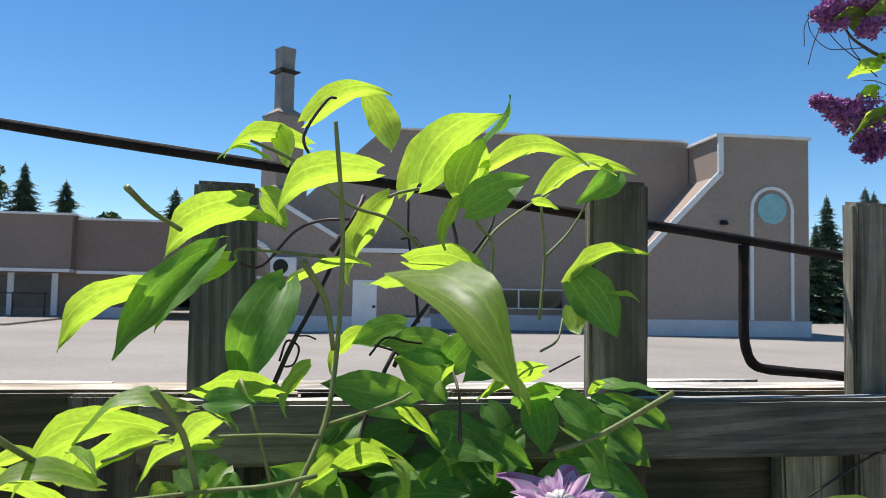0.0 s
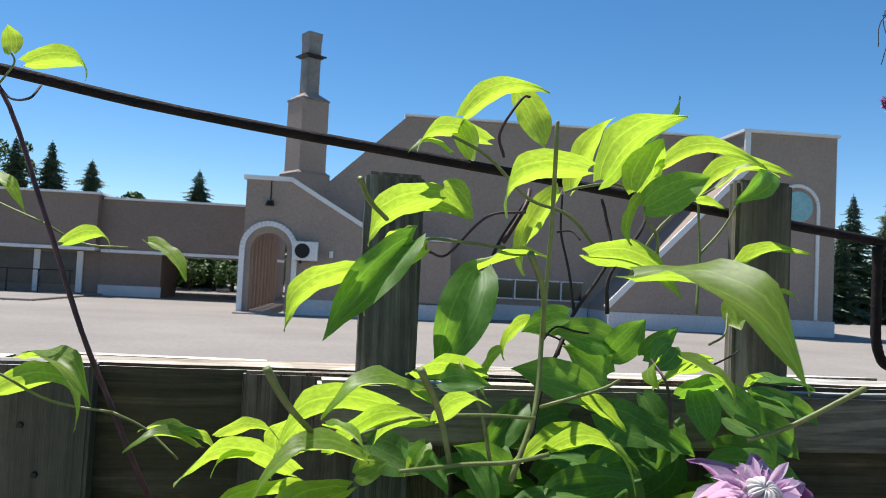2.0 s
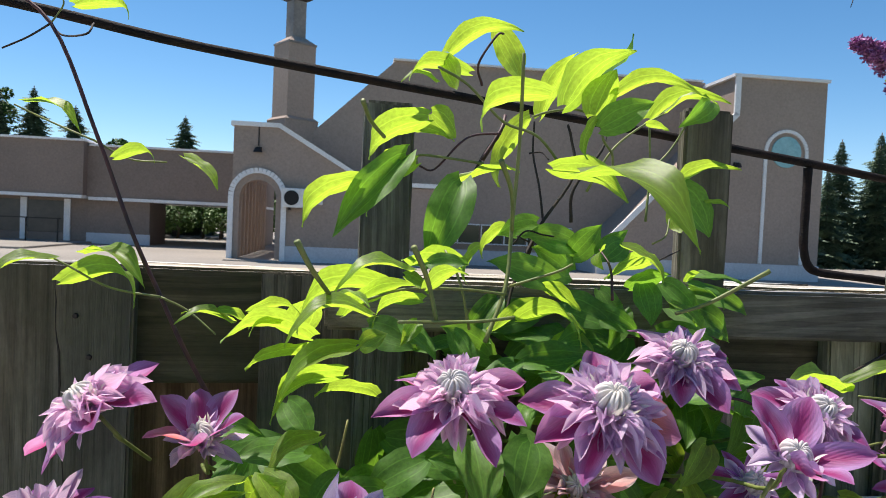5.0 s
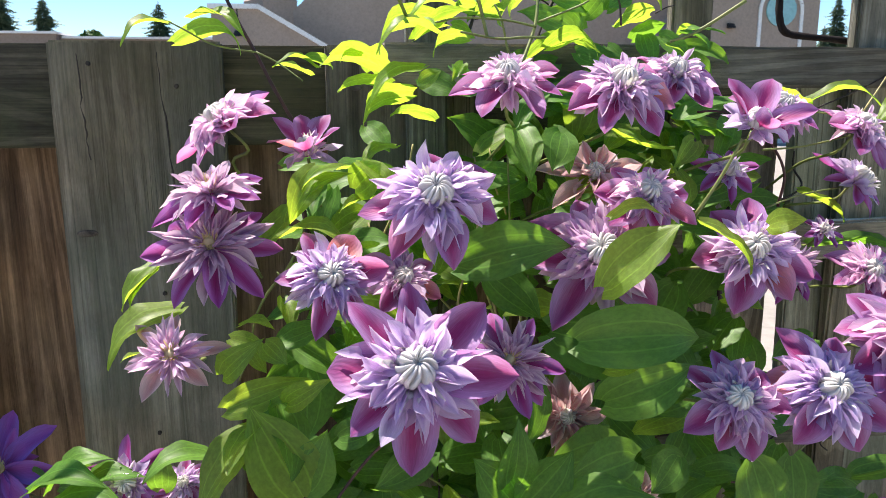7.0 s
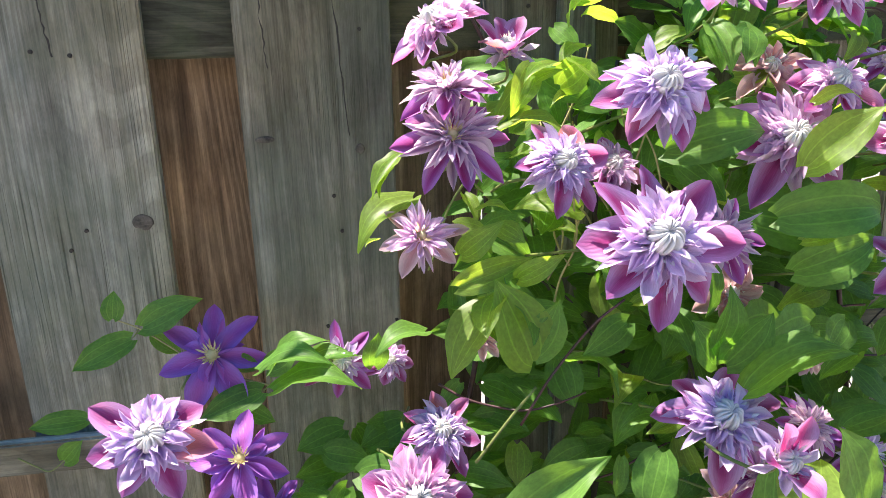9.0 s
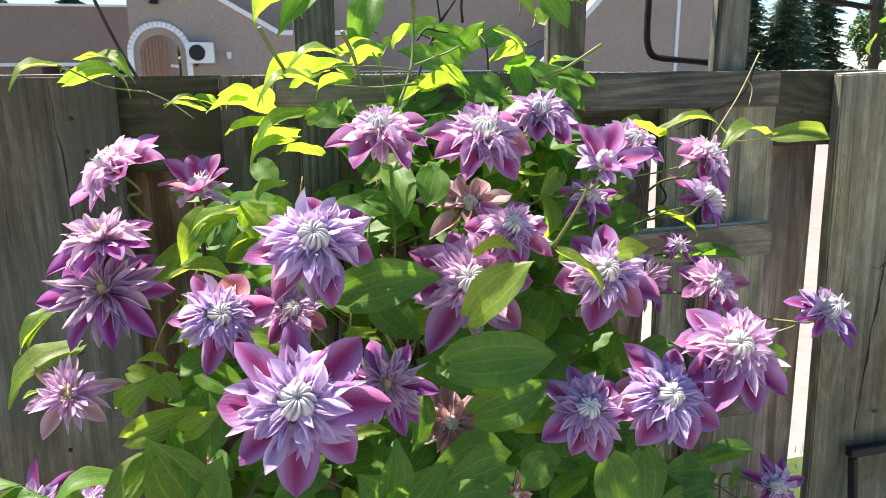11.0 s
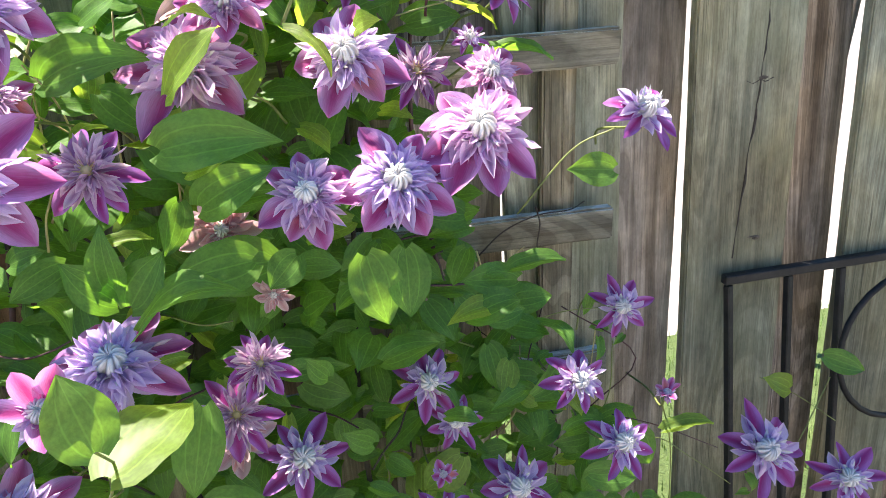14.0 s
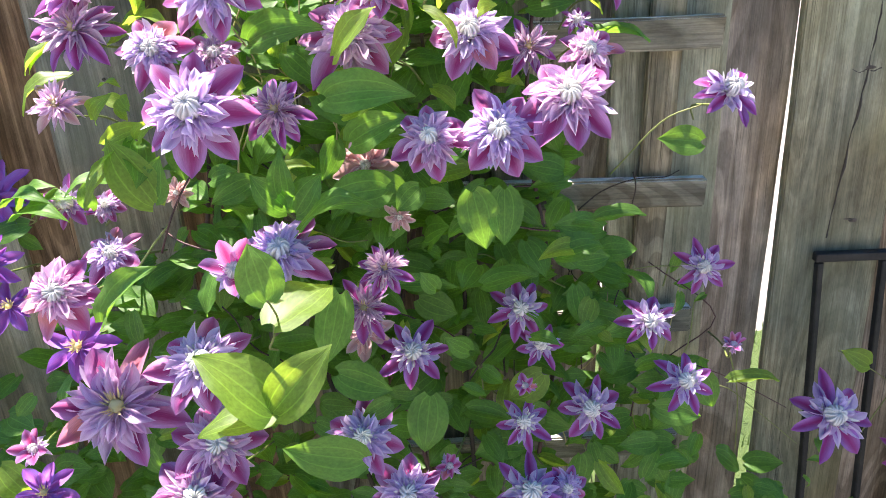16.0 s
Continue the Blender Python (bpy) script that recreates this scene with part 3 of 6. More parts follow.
check(((-0.2960, 1.40), (-0.2940, 1.36), (-0.2900, 1.325)), 0.0009, 6)

# trellis in front of the boards
trellis = thing("trellis", (0.5, 0.68, 0), "silver-grey weathered wooden trellis fixed to the fence", "trellis")


def trellis_piece(name, size, at, axis, material, seed, label=""):
    ob = part(name, plank(size, axis, seed, 0.001, 0.0025), material, trellis, label)
    ob.location = Vector(at) - trellis.location
    return lighten_tops(ob)


trellis_piece("top_slat", (0.548, 0.017, 0.0385), (0.418, 0.6805, 1.3905), 0, wood_slat, 5)
for i, (z, tilt) in enumerate(((1.2193, -0.3), (1.0205, 0.8), (0.830, 0.4), (0.612, 0.2))):
    ob = trellis_piece("slat", (0.43, 0.017, 0.039), (0.486, 0.680, z), 0, wood_slat, 10 + i)
    ob.rotation_euler = (0, radians(tilt), 0)
# the uprights run behind the slats and stand out above the fence
for i, (x, top, w) in enumerate(((0.1875, 1.541, 0.038), (0.4435, 1.552, 0.041), (0.6385, 1.546, 0.041))):
    z0 = 0.16 + 0.02 * i
    trellis_piece("upright", (w, 0.015, top - z0), (x, 0.6970, (top + z0) / 2), 2, wood_post, 60 + i, "grey wooden upright with a rough sawn top")

# rod along the posts, with its bent arm
rod = thing("metal_rod", (0.45, 0.7115, 1.51), "thin dark rusted metal rod with a bent arm", "rod")
pts = [Vector((x, 0.7115, z)) - rod.location for x, z in ((-0.82, 1.681), (-0.50, 1.644), (-0.30, 1.620), (-0.088, 1.5953), (0.05, 1.5735), (0.28, 1.5475), (0.512, 1.5212), (0.626, 1.5070), (0.84, 1.481))]
part("bar", tube(spline(pts, 5), (0.0038, 0.0035), 10, wobble=0.05), iron_rust, rod, smooth=True)
arm = [(0.5462, 0.7115, 1.5134), (0.5461, 0.7115, 1.4865), (0.5460, 0.7115, 1.4581), (0.5468, 0.7115, 1.4436), (0.5512, 0.7115, 1.4307), (0.5600, 0.7115, 1.4251), (0.5833, 0.7115, 1.4226), (0.6152, 0.7115, 1.4202), (0.6515, 0.7115, 1.4160)]
part("arm", tube(spline([Vector(p) - rod.location for p in arm], 4), (0.0036, 0.0034), 10, wobble=0.07), iron_rust, rod, "bent rusty arm", True)

# black iron panel leaning at the fence
panel = thing("iron_panel", (1.01, 0.66, 0), "black square-tube iron garden panel with scrolls leaning on the fence", "garden panel")
def iron(name, a, b, w=0.014):
    a, b = Vector(a) - panel.location, Vector(b) - panel.location
    d = b - a
    bm = box((-w / 2, -w / 2, 0), (w / 2, w / 2, d.length), 0.0015)
    ob = part(name, bm, iron_black, panel)
    ob.matrix_basis = Matrix.Translation(a) @ d.to_track_quat("Z", "Y").to_matrix().to_4x4()
iron("top_bar", (0.8727, 0.690, 0.9085), (1.48, 0.690, 0.9055), 0.013)
iron("bottom_bar", (0.895, 0.60, 0.09), (1.50, 0.60, 0.08), 0.013)
for x0, x1 in ((0.881, 0.914), (0.9725, 0.998), (1.056, 1.072), (1.46, 1.48)):
    iron("upright_bar", (x0, 0.690, 0.900), (x1, 0.60, 0.08), 0.010)
ring = [Vector((1.16 + 0.11 * math.cos(a), 0.672 - 0.012 * (1 - math.sin(a)), 0.775 + 0.11 * math.sin(a))) - panel.location for a in (2 * math.pi * k / 28 for k in range(27))]
part("scroll", tube(ring, (0.0045, 0.0045), 8), iron_black, panel, "round iron scroll", True)

# ---------------------------------------------------------------- the building across the lot
CORNER, ALONG = Vector((19.75, 26.68, -0.20)), -0.0440
hall = thing("hall", CORNER, "beige stucco hall with tower, sloping roofs and pale trim", "building")
hall.rotation_euler = (0, 0, ALONG)


def prism(outline, y0, y1, bm=None):
    """Stands an outline of (x, z) up between two depths."""
    bm = bm or bmesh.new()
    a = [bm.verts.new((x, y0, z)) for x, z in outline]
    b = [bm.verts.new((x, y1, z)) for x, z in outline]
    bm.faces.new(a)
    bm.faces.new(b[::-1])
    for i in range(len(a)):
        j = (i + 1) % len(a)
        bm.faces.new((a[i], b[i], b[j], a[j]))
    bmesh.ops.recalc_face_normals(bm, faces=bm.faces)
    return bm


def h(name, bm, mat, label="", parent=None, smooth=False):
    return part(name, bm, mat, parent or hall, label, smooth)


def strip(points, width, y0, y1):
    """A trim band that follows points (x, z), its outer edge on them."""
    bm = bmesh.new()
    for (xa, za), (xb, zb) in zip(points, points[1:]):
        d = Vector((xb - xa, zb - za)).normalized()
        nx, nz = d.y, -d.x
        prism([(xa, za), (xb, zb), (xb + nx * width, zb + nz * width), (xa + nx * width, za + nz * width)], y0, y1, bm)
    return bm


# right block with the arched niche: its left flank slopes out at the foot
h("end_block", prism([(0, 0.68), (0, 8.03), (-3.85, 8.03), (-3.85, 6.45), (-9.2, 0.9), (-9.2, 0.68)], 0, 14), stucco)
h("end_plinth", box((-9.2, -0.05, 0), (0.06, 14, 0.678)), plinth_grey)
h("end_coping", box((-4.0, -0.12, 8.032), (0.06, 14.1, 8.15)), trim_white)
h("flank_coping", strip([(-3.70, 8.08), (-3.70, 6.50), (-9.25, 0.75)], 0.22, -0.10, -0.004), trim_white)
# main hall, set back, with a sloping left shoulder
h("main_block", prism([(-3.9, 0.68), (-3.9, 8.28), (-17.2, 8.28), (-20.6, 5.05), (-20.6, 0.68)], 2.6, 16), stucco)
h("main_plinth", box((-20.6, 2.52, 0), (-9.25, 16, 0.678)), plinth_grey)
h("main_coping", box((-17.3, 2.45, 8.282), (-4.05, 16, 8.36)), trim_white)
# low windows
for i in range(6):
    x = -15.3 + i * 0.98
    win = h("window", box((x, 2.50, 0.98), (x + 0.86, 2.596, 1.72)), dark_glass, "low dark window")
    f = box((x - 0.05, 2.46, 0.93), (x + 0.91, 2.52, 0.98))
    f = box((x - 0.05, 2.46, 1.72), (x + 0.91, 2.52, 1.77), bm=f)
    f = box((x - 0.05, 2.46, 0.98), (x - 0.002, 2.52, 1.72), bm=f)
    h("window_frame", f, trim_white, "", win)


def arch_band(cx, r, zs, z0, width, y0, y1):
    """The raised surround of a round-headed opening."""
    pts = [(cx - r, z0)] + [(cx - r * math.cos(math.pi * k / 20), zs + r * math.sin(math.pi * k / 20)) for k in range(21)] + [(cx + r, z0)]
    return strip(pts[::-1], width, y0, y1)


h("niche_surround", arch_band(-1.62, 0.80, 5.15, 0.70, 0.13, -0.07, -0.004), trim_white)
bm = bmesh.new()
bmesh.ops.create_cone(bm, cap_ends=True, segments=40, radius1=0.62, radius2=0.62, depth=0.06, matrix=Matrix.Translation((-1.62, -0.034, 5.18)) @ Euler((radians(90), 0, 0)).to_matrix().to_4x4())
h("round_window", bm, teal_glass, "round pale teal window")


def wall_lamp(x, z, y):
    bm = box((x - 0.12, y - 0.05, z - 0.08), (x + 0.12, y - 0.002, z + 0.12), 0.02)
    bmesh.ops.create_cone(bm, cap_ends=True, segments=14, radius1=0.17, radius2=0.10, depth=0.16, matrix=Matrix.Translation((x, y - 0.17, z)))
    h("wall_lamp", bm, iron_black, "small dark wall lamp")


wall_lamp(-3.7, 4.55, 0)
# entrance block with its arch
def arch_wall(x0, x1, z1, cx, r, zs, y0, y1, slope):
    """A wall with a round-headed opening through it; slope: how far its right end drops."""
    hole = [(cx - r, 0.0)] + [(cx - r * math.cos(math.pi * k / 16), zs + r * math.sin(math.pi * k / 16)) for k in range(17)] + [(cx + r, 0.0)]
    outline = [(x1, 0.0), (x1, z1 - slope), (x0 + 5.0, z1 - slope), (x0 + 1.65, z1), (x0, z1), (x0, 0.0)] + hole
    return prism(outline, y0, y1)


h("entrance_wall", arch_wall(-23.1, -16.9, 5.0, -22.17, 0.66, 2.36, 0, 0.5, 1.94), stucco)
h("entrance_surround", arch_band(-22.17, 0.86, 2.40, 0.0, 0.19, -0.10, -0.004), trim_white)
h("entrance_coping", strip([(-23.2, 5.12), (-21.45, 5.12), (-18.1, 3.18), (-15.4, 3.18)][::-1], -0.16, -0.10, 0.6), trim_white)
h("entrance_side", box((-17.0, 0.5, 0), (-16.8, 3.0, 3.0)), stucco)
h("lower_block", box((-16.9, 0.02, 0.68), (-15.4, 2.45, 2.99)), stucco)
h("lower_plinth", box((-21.2, -0.04, 0), (-15.35, -0.003, 0.62)), plinth_grey)
for i in range(9):
    h("passage_pier", box((-23.1, 0.55 + 0.95 * i, 0), (-22.95, 1.2 + 0.95 * i, 3.2), 0.01), stucco)
h("passage_beam", box((-23.1, 0.55, 3.2), (-22.95, 9.0, 4.9)), stucco)
h("entrance_jamb", box((-21.45, 0.5, 0), (-21.3, 9.0, 4.9)), stucco)
h("entrance_step", box((-23.2, -0.9, 0), (-21.3, 9.0, 0.10), 0.02), concrete)
door = h("door", box((-18.3, -0.05, 0.02), (-17.4, -0.004, 1.98), 0.01), trim_white, "plain white steel door")
h("door_handle", box((-17.55, -0.10, 0.95), (-17.45, -0.052, 1.05), 0.01), iron_black, "", door)
wall_lamp(-22.2, 4.1, 0)
h("conduit", box((-22.22, -0.03, 4.25), (-22.18, -0.004, 5.05)), iron_black)
bm = box((-21.25, -0.55, 2.05), (-20.35, -0.10, 2.75), 0.02)
ac = h("air_conditioner", bm, unit_white, "white air conditioner unit on brackets")
bm = bmesh.new()
bmesh.ops.create_cone(bm, cap_ends=True, segments=24, radius1=0.27, radius2=0.27, depth=0.02, matrix=Matrix.Translation((-20.9, -0.562, 2.4)) @ Euler((radians(90), 0, 0)).to_matrix().to_4x4())
h("fan_grille", bm, iron_black, "round dark fan grille", ac)
h("bracket", box((-21.0, -0.5, 1.95), (-20.95, -0.004, 2.05)), iron_black, "", ac)
h("meter_box", box((-19.95, -0.12, 2.2), (-19.8, -0.004, 2.45), 0.01), unit_white)
# tower
def turned(side, z0, z1, top=1.0, bm=None):
    """A square shaft that stands cornerwise on the roof, tapering to top."""
    bm = bm or bmesh.new()
    ring = []
    for z, k in ((z0, 1.0), (z1, top)):
        ring.append([bm.verts.new((-21.3 + 0.5 * k * side * (a * 0.82 - b * 0.57), 2.9 + 0.5 * k * side * (a * 0.57 + b * 0.82), z)) for a, b in ((-1, -1), (1, -1), (1, 1), (-1, 1))])
    for k in range(4):
        bm.faces.new((ring[0][k], ring[0][(k + 1) % 4], ring[1][(k + 1) % 4], ring[1][k]))
    bm.faces.new(ring[0][::-1])
    bm.faces.new(ring[1])
    return bm


h("tower_base", turned(1.50, 4.6, 5.60), stucco)
h("tower_ledge", turned(1.56, 5.602, 5.72, 0.82), stucco)
h("tower_shaft", turned(1.22, 5.722, 8.62), stucco)
h("tower_rim", turned(1.28, 8.622, 8.70), flue_metal)
h("tower_cap", turned(1.24, 8.702, 8.98, 0.45), stucco)
h("tower_flue", turned(0.58, 8.90, 11.50), flue_metal)
h("stack_collar", turned(0.60, 10.42, 10.50, 1.55, turned(0.93, 10.50, 10.55)), iron_black, "dark flared metal collar")
h("stack_cap", turned(0.60, 11.10, 11.50, 1.06), flue_metal)
# long low wing with its covered drive
wing = thing("wing", CORNER + Vector((0.0440, 0.9990, 0)) * 8.5, "low brown stucco wing, darkened as shaded, with covered drive-through", "building")
wing.rotation_euler = (0, 0, ALONG)
W = lambda name, bm, mat, label="", parent=None: part(name, bm, mat, parent or wing, label)
W("fascia", box((-45.0, 0, 2.25), (-23.6, 9, 4.62)), stucco_brown_shade)
W("fascia_step", box((-45.0, -0.5, 2.30), (-31.2, -0.004, 4.78)), stucco_brown_shade)
W("coping", box((-31.1, -0.12, 4.622), (-23.6, 9, 4.72)), trim_white)
W("coping", box((-45.1, -0.62, 4.782), (-31.1, 9, 4.88)), trim_white)
W("soffit_band", box((-31.1, -0.10, 2.10), (-23.6, 9, 2.247)), trim_white)
W("soffit_band", box((-45, -0.60, 2.15), (-31.2, 0.3, 2.297)), trim_white)
W("back_wall", box((-45.0, 0.4, 0), (-31.2, 0.7, 2.15)), stucco_brown_shade)
W("pier", box((-31.2, 0.3, 0), (-28.4, 3.2, 2.1)), stucco_brown_shade)
W("pier_plinth", box((-31.25, 0.25, 0), (-28.35, 0.297, 0.55)), plinth_grey)
W("drive_end_wall", box((-24.0, 0.5, 0), (-23.6, 9, 2.1)), stucco_brown_shade)
for i in range(7):
    W("pale_pilaster", box((-44.0 + 1.95 * i, 0.30, 0), (-43.72 + 1.95 * i, 0.397, 2.1)), trim_white)
for i in range(6):
    W("window", box((-43.7 + 1.95 * i, 0.36, 0.5), (-42.05 + 1.95 * i, 0.398, 2.0)), shaded_glass, "dark window between pilasters")
# walk and rail before the wing
kerb = part("kerb", box((-30, -7.0, 0), (-9.5, 0.3, 0.13), 0.02), concrete)
kerb.matrix_basis = Matrix.Translation(wing.location) @ Euler((0, 0, ALONG)).to_matrix().to_4x4() @ Matrix.Translation((-21.5, 0, 0))
tagged(kerb, "raised pale concrete walk along the wing", "kerb", kind="structure")
railing = thing("railing", wing.location, "dark metal railing with upright bars", "railing")
railing.rotation_euler = (0, 0, ALONG)
for i in range(10):
    part("post", box((-44 + 1.35 * i, -1.6, 0.13), (-43.95 + 1.35 * i, -1.55, 1.15)), iron_black, railing)
part("top_rail", box((-44, -1.61, 1.15), (-31.7, -1.54, 1.2)), iron_black, railing)
for i in range(3):
    c = part("bin", box((-0.4, -0.35, 0), (0.4, 0.35, 0.95), 0.04), blue_bin)
    bm = box((-0.43, -0.38, 0.951), (0.43, 0.38, 1.03), 0.02)
    tagged(c, "dark blue plastic wheeled bin with lid", "bin", "bins by the wing")
    part("lid", bm, blue_bin, c)
    c.matrix_basis = Matrix.Translation(wing.location) @ Euler((0, 0, ALONG)).to_matrix().to_4x4() @ Matrix.Translation((-40.5 + i * 1.1, -0.6, 0.13))

# ---------------------------------------------------------------- trees
def soup(verts, faces, name, material):
    me = bpy.data.meshes.new(name)
    me.from_pydata(verts, [], faces)
    me.materials.append(material)
    return me


def conifer(at, height, width, seed, label="dark green spruce tree behind the building"):
    rng = random.Random(seed)
    tree = thing("spruce", at, label, "tree", "spruces")
    part("trunk", tube([(0, 0, 0), (0.05, 0, height * 0.5), (0, 0, height)], (width * 0.06, 0.03), 8), bark, tree, smooth=True)
    v, f = [], []
    levels = int(height * 7)
    for i in range(levels):
        u = i / levels
        z0 = height * (0.06 + 0.93 * u)
        reach = width * (1 - u) ** 0.8 * rng.uniform(0.5, 1.25) + 0.1
        for k in range(7):
            z = z0 + rng.uniform(-0.28, 0.28) * (1 - u)
            a = 2.4 * i + 2 * math.pi * k / 7 + rng.uniform(-0.3, 0.3)
            r = reach * rng.uniform(0.65, 1.1)
            d = Vector((math.cos(a), math.sin(a), 0))
            s = Vector((-d.y, d.x, 0))
            for j in range(7):
                q = (j + 0.6) / 7
                c = d * r * q + Vector((0, 0, z - r * q * 0.32 + rng.uniform(-0.05, 0.05)))
                w = (0.10 + 0.34 * reach) * (1.15 - q) * rng.uniform(0.6, 1.3)
                for sg in (-1, 1):
                    b = len(v)
                    v += [tuple(c), tuple(c + d * 0.1 * r + s * sg * w * 0.3), tuple(c + d * 0.14 * r + s * sg * w - Vector((0, 0, w * rng.uniform(0.2, 0.6)))), tuple(c + s * sg * w * 0.7 - Vector((0, 0, w * 0.35)))]
                    f.append((b, b + 1, b + 2, b + 3))
    part("crown", soup(v, f, "crown", needle_green), None, tree)


def broadleaf(at, height, width, seed, label, leaf=0.16, count=5200):
    rng = random.Random(seed)
    tree = thing("maple", at, label, "tree", "broadleaf trees")
    bm = tube([(0, 0, 0), (0.05, 0.03, height * 0.3), (0, 0.1, height * 0.75)], (width * 0.07, 0.05), 9)
    for k in range(7):
        a = 2.4 * k
        z = height * rng.uniform(0.28, 0.6)
        tube([(0, 0.04, z), (math.cos(a) * width * 0.3, math.sin(a) * width * 0.3, z + height * 0.13), (math.cos(a) * width * 0.62, math.sin(a) * width * 0.62, z + height * 0.2)], (0.07, 0.02), 6, bm)
    part("trunk", bm, bark, tree, smooth=True)
    lobes = []
    for k in range(26):
        a, b = rng.uniform(0, 6.3), rng.uniform(-0.9, 1.0)
        rr = math.sqrt(1 - b * b * 0.8)
        lobes.append((Vector((math.cos(a) * rr * width * 0.72, math.sin(a) * rr * width * 0.72, height * (0.62 + 0.3 * b))), width * rng.uniform(0.2, 0.36)))
    v, f = [], []
    for _ in range(count):
        c, r = rng.choice(lobes)
        d = Vector((rng.gauss(0, 1), rng.gauss(0, 1), rng.gauss(0.2, 1))).normalized()
        p = c + d * r * rng.uniform(0.7, 1.05)
        m = Euler((rng.uniform(-0.9, 0.9), rng.uniform(-0.9, 0.9), rng.uniform(0, 6.3))).to_matrix()
        s = leaf * rng.uniform(0.6, 1.3)
        b = len(v)
        v += [tuple(p + m @ Vector(q)) for q in ((-s * 0.5, 0, 0), (0, -s * 0.35, s * 0.1), (s * 0.6, 0, 0), (0, s * 0.35, s * 0.1))]
        f.append((b, b + 1, b + 2, b + 3))
    part("crown", soup(v, f, "crown", broad_green), None, tree)


def behind(s, off):
    return CORNER + Vector((0.9990, -0.0440, 0)) * s + Vector((0.0440, 0.9990, 0)) * off


conifer(behind(-45.4, 30), 10.8, 3.0, 1)
conifer(behind(-43.2, 31), 10.8, 3.7, 2)
conifer(behind(-39.8, 30), 9.4, 3.9, 3)
conifer(behind(-31.85, 30), 9.1, 3.5, 4)
broadleaf(behind(-46.2, 31), 11.3, 2.2, 5, "large dark leafy tree behind the wing", 0.3, 4200)
broadleaf(behind(-37.9, 33), 7.6, 1.9, 6, "leafy green tree behind the wing", 0.3, 2400)
for i, s in enumerate((-35.0, -33.0, -31.2, -29.6, -28.0, -26.4, -24.6, -22.6)):
    broadleaf(behind(s, 25 + 1.5 * (i % 2)), 5.2, 2.3, 20 + i, "shaded leafy tree beyond the covered drive", 0.28, 3200)
for i in range(11):
    broadleaf(behind(-35.5 + 1.35 * i, 21.5 + 1.2 * (i % 2)), 2.0 + 0.3 * (i % 3), 1.5, 90 + i, "low dark shrub beyond the covered drive", 0.2, 1600)
for i, (s, off, hh, w) in enumerate(((8.9, 15, 4.6, 1.6), (11.2, 16, 6.4, 2.0), (13.4, 18, 8.6, 2.5), (15.4, 17, 8.2, 2.4), (17.0, 19, 9.4, 2.8), (20.0, 22, 9.6, 3.0), (24.0, 24, 10.0, 3.2))):
    conifer(behind(s, off), hh, w, 40 + i, "dark blue-green spruce tree beside the building")
for i, (s, off, hh, w) in enumerate(((16.4, 9, 6.4, 2.4), (20.5, 10, 9.0, 3.6), (25.5, 12, 8.4, 3.6))):
    broadleaf(behind(s, off), hh, w, 60 + i, "bright green leafy tree at the lot", 0.22, 9000)
for i, s in enumerate((8.6, 11.0, 13.5, 16.5)):
    broadleaf(behind(s, 23), 4.6, 2.4, 80 + i, "dark leafy bush beyond the lot", 0.25, 2600)


# ---------------------------------------------------------------- clematis: pieces
def blade(bm, uv, m, length, width, a0, a1, cup, nu=4, nv=6, r0=0.0, widest=0.5, groove=0.0, ripple=0.0, rng=None, full=0.66):
    """Adds a thin pointed petal to bm: it starts at r0 along x, at slope a0, and ends at slope a1 (degrees)."""
    rows = []
    x, z = r0, 0.0
    ph = rng.uniform(0, 6) if rng else 0
    for j in range(nv + 1):
        u = j / nv
        s = u ** (math.log(0.5) / math.log(widest))
        w = width * max(0.26 * (1 - u), math.sin(math.pi * s) ** full)
        if j == nv:
            w = width * 0.02
        row = []
        for i in range(nu + 1):
            k = -1 + 2 * i / nu
            zz = z + cup * w * k * k - groove * w * (1 - abs(k)) + ripple * w * math.sin(ph + 7 * u + 2 * k)
            row.append((bm.verts.new(m @ Vector((x, k * w * 0.5, zz))), (i / nu, u)))
        rows.append(row)
        a = radians(a0 + (a1 - a0) * u)
        step = length / nv * (1.35 if j == nv - 1 else 1.0)
        x, z = x + math.cos(a) * step, z + math.sin(a) * step
    for ra, rb in zip(rows, rows[1:]):
        for i in range(nu):
            quad = (ra[i], ra[i + 1], rb[i + 1], rb[i])
            f = bm.faces.new([q[0] for q in quad])
            f.smooth = True
            for loop, q in zip(f.loops, quad):
                loop[uv].uv = q[1]
    return bm


def fresh():
    bm = bmesh.new()
    return bm, bm.loops.layers.uv.new("UVMap")


def turn(a, tilt=0.0, lift=0.0, roll=0.0):
    return Matrix.Translation((0, 0, lift)) @ Euler((0, 0, a)).to_matrix().to_4x4() @ Euler((0, -tilt, 0)).to_matrix().to_4x4() @ Euler((roll, 0, 0)).to_matrix().to_4x4()


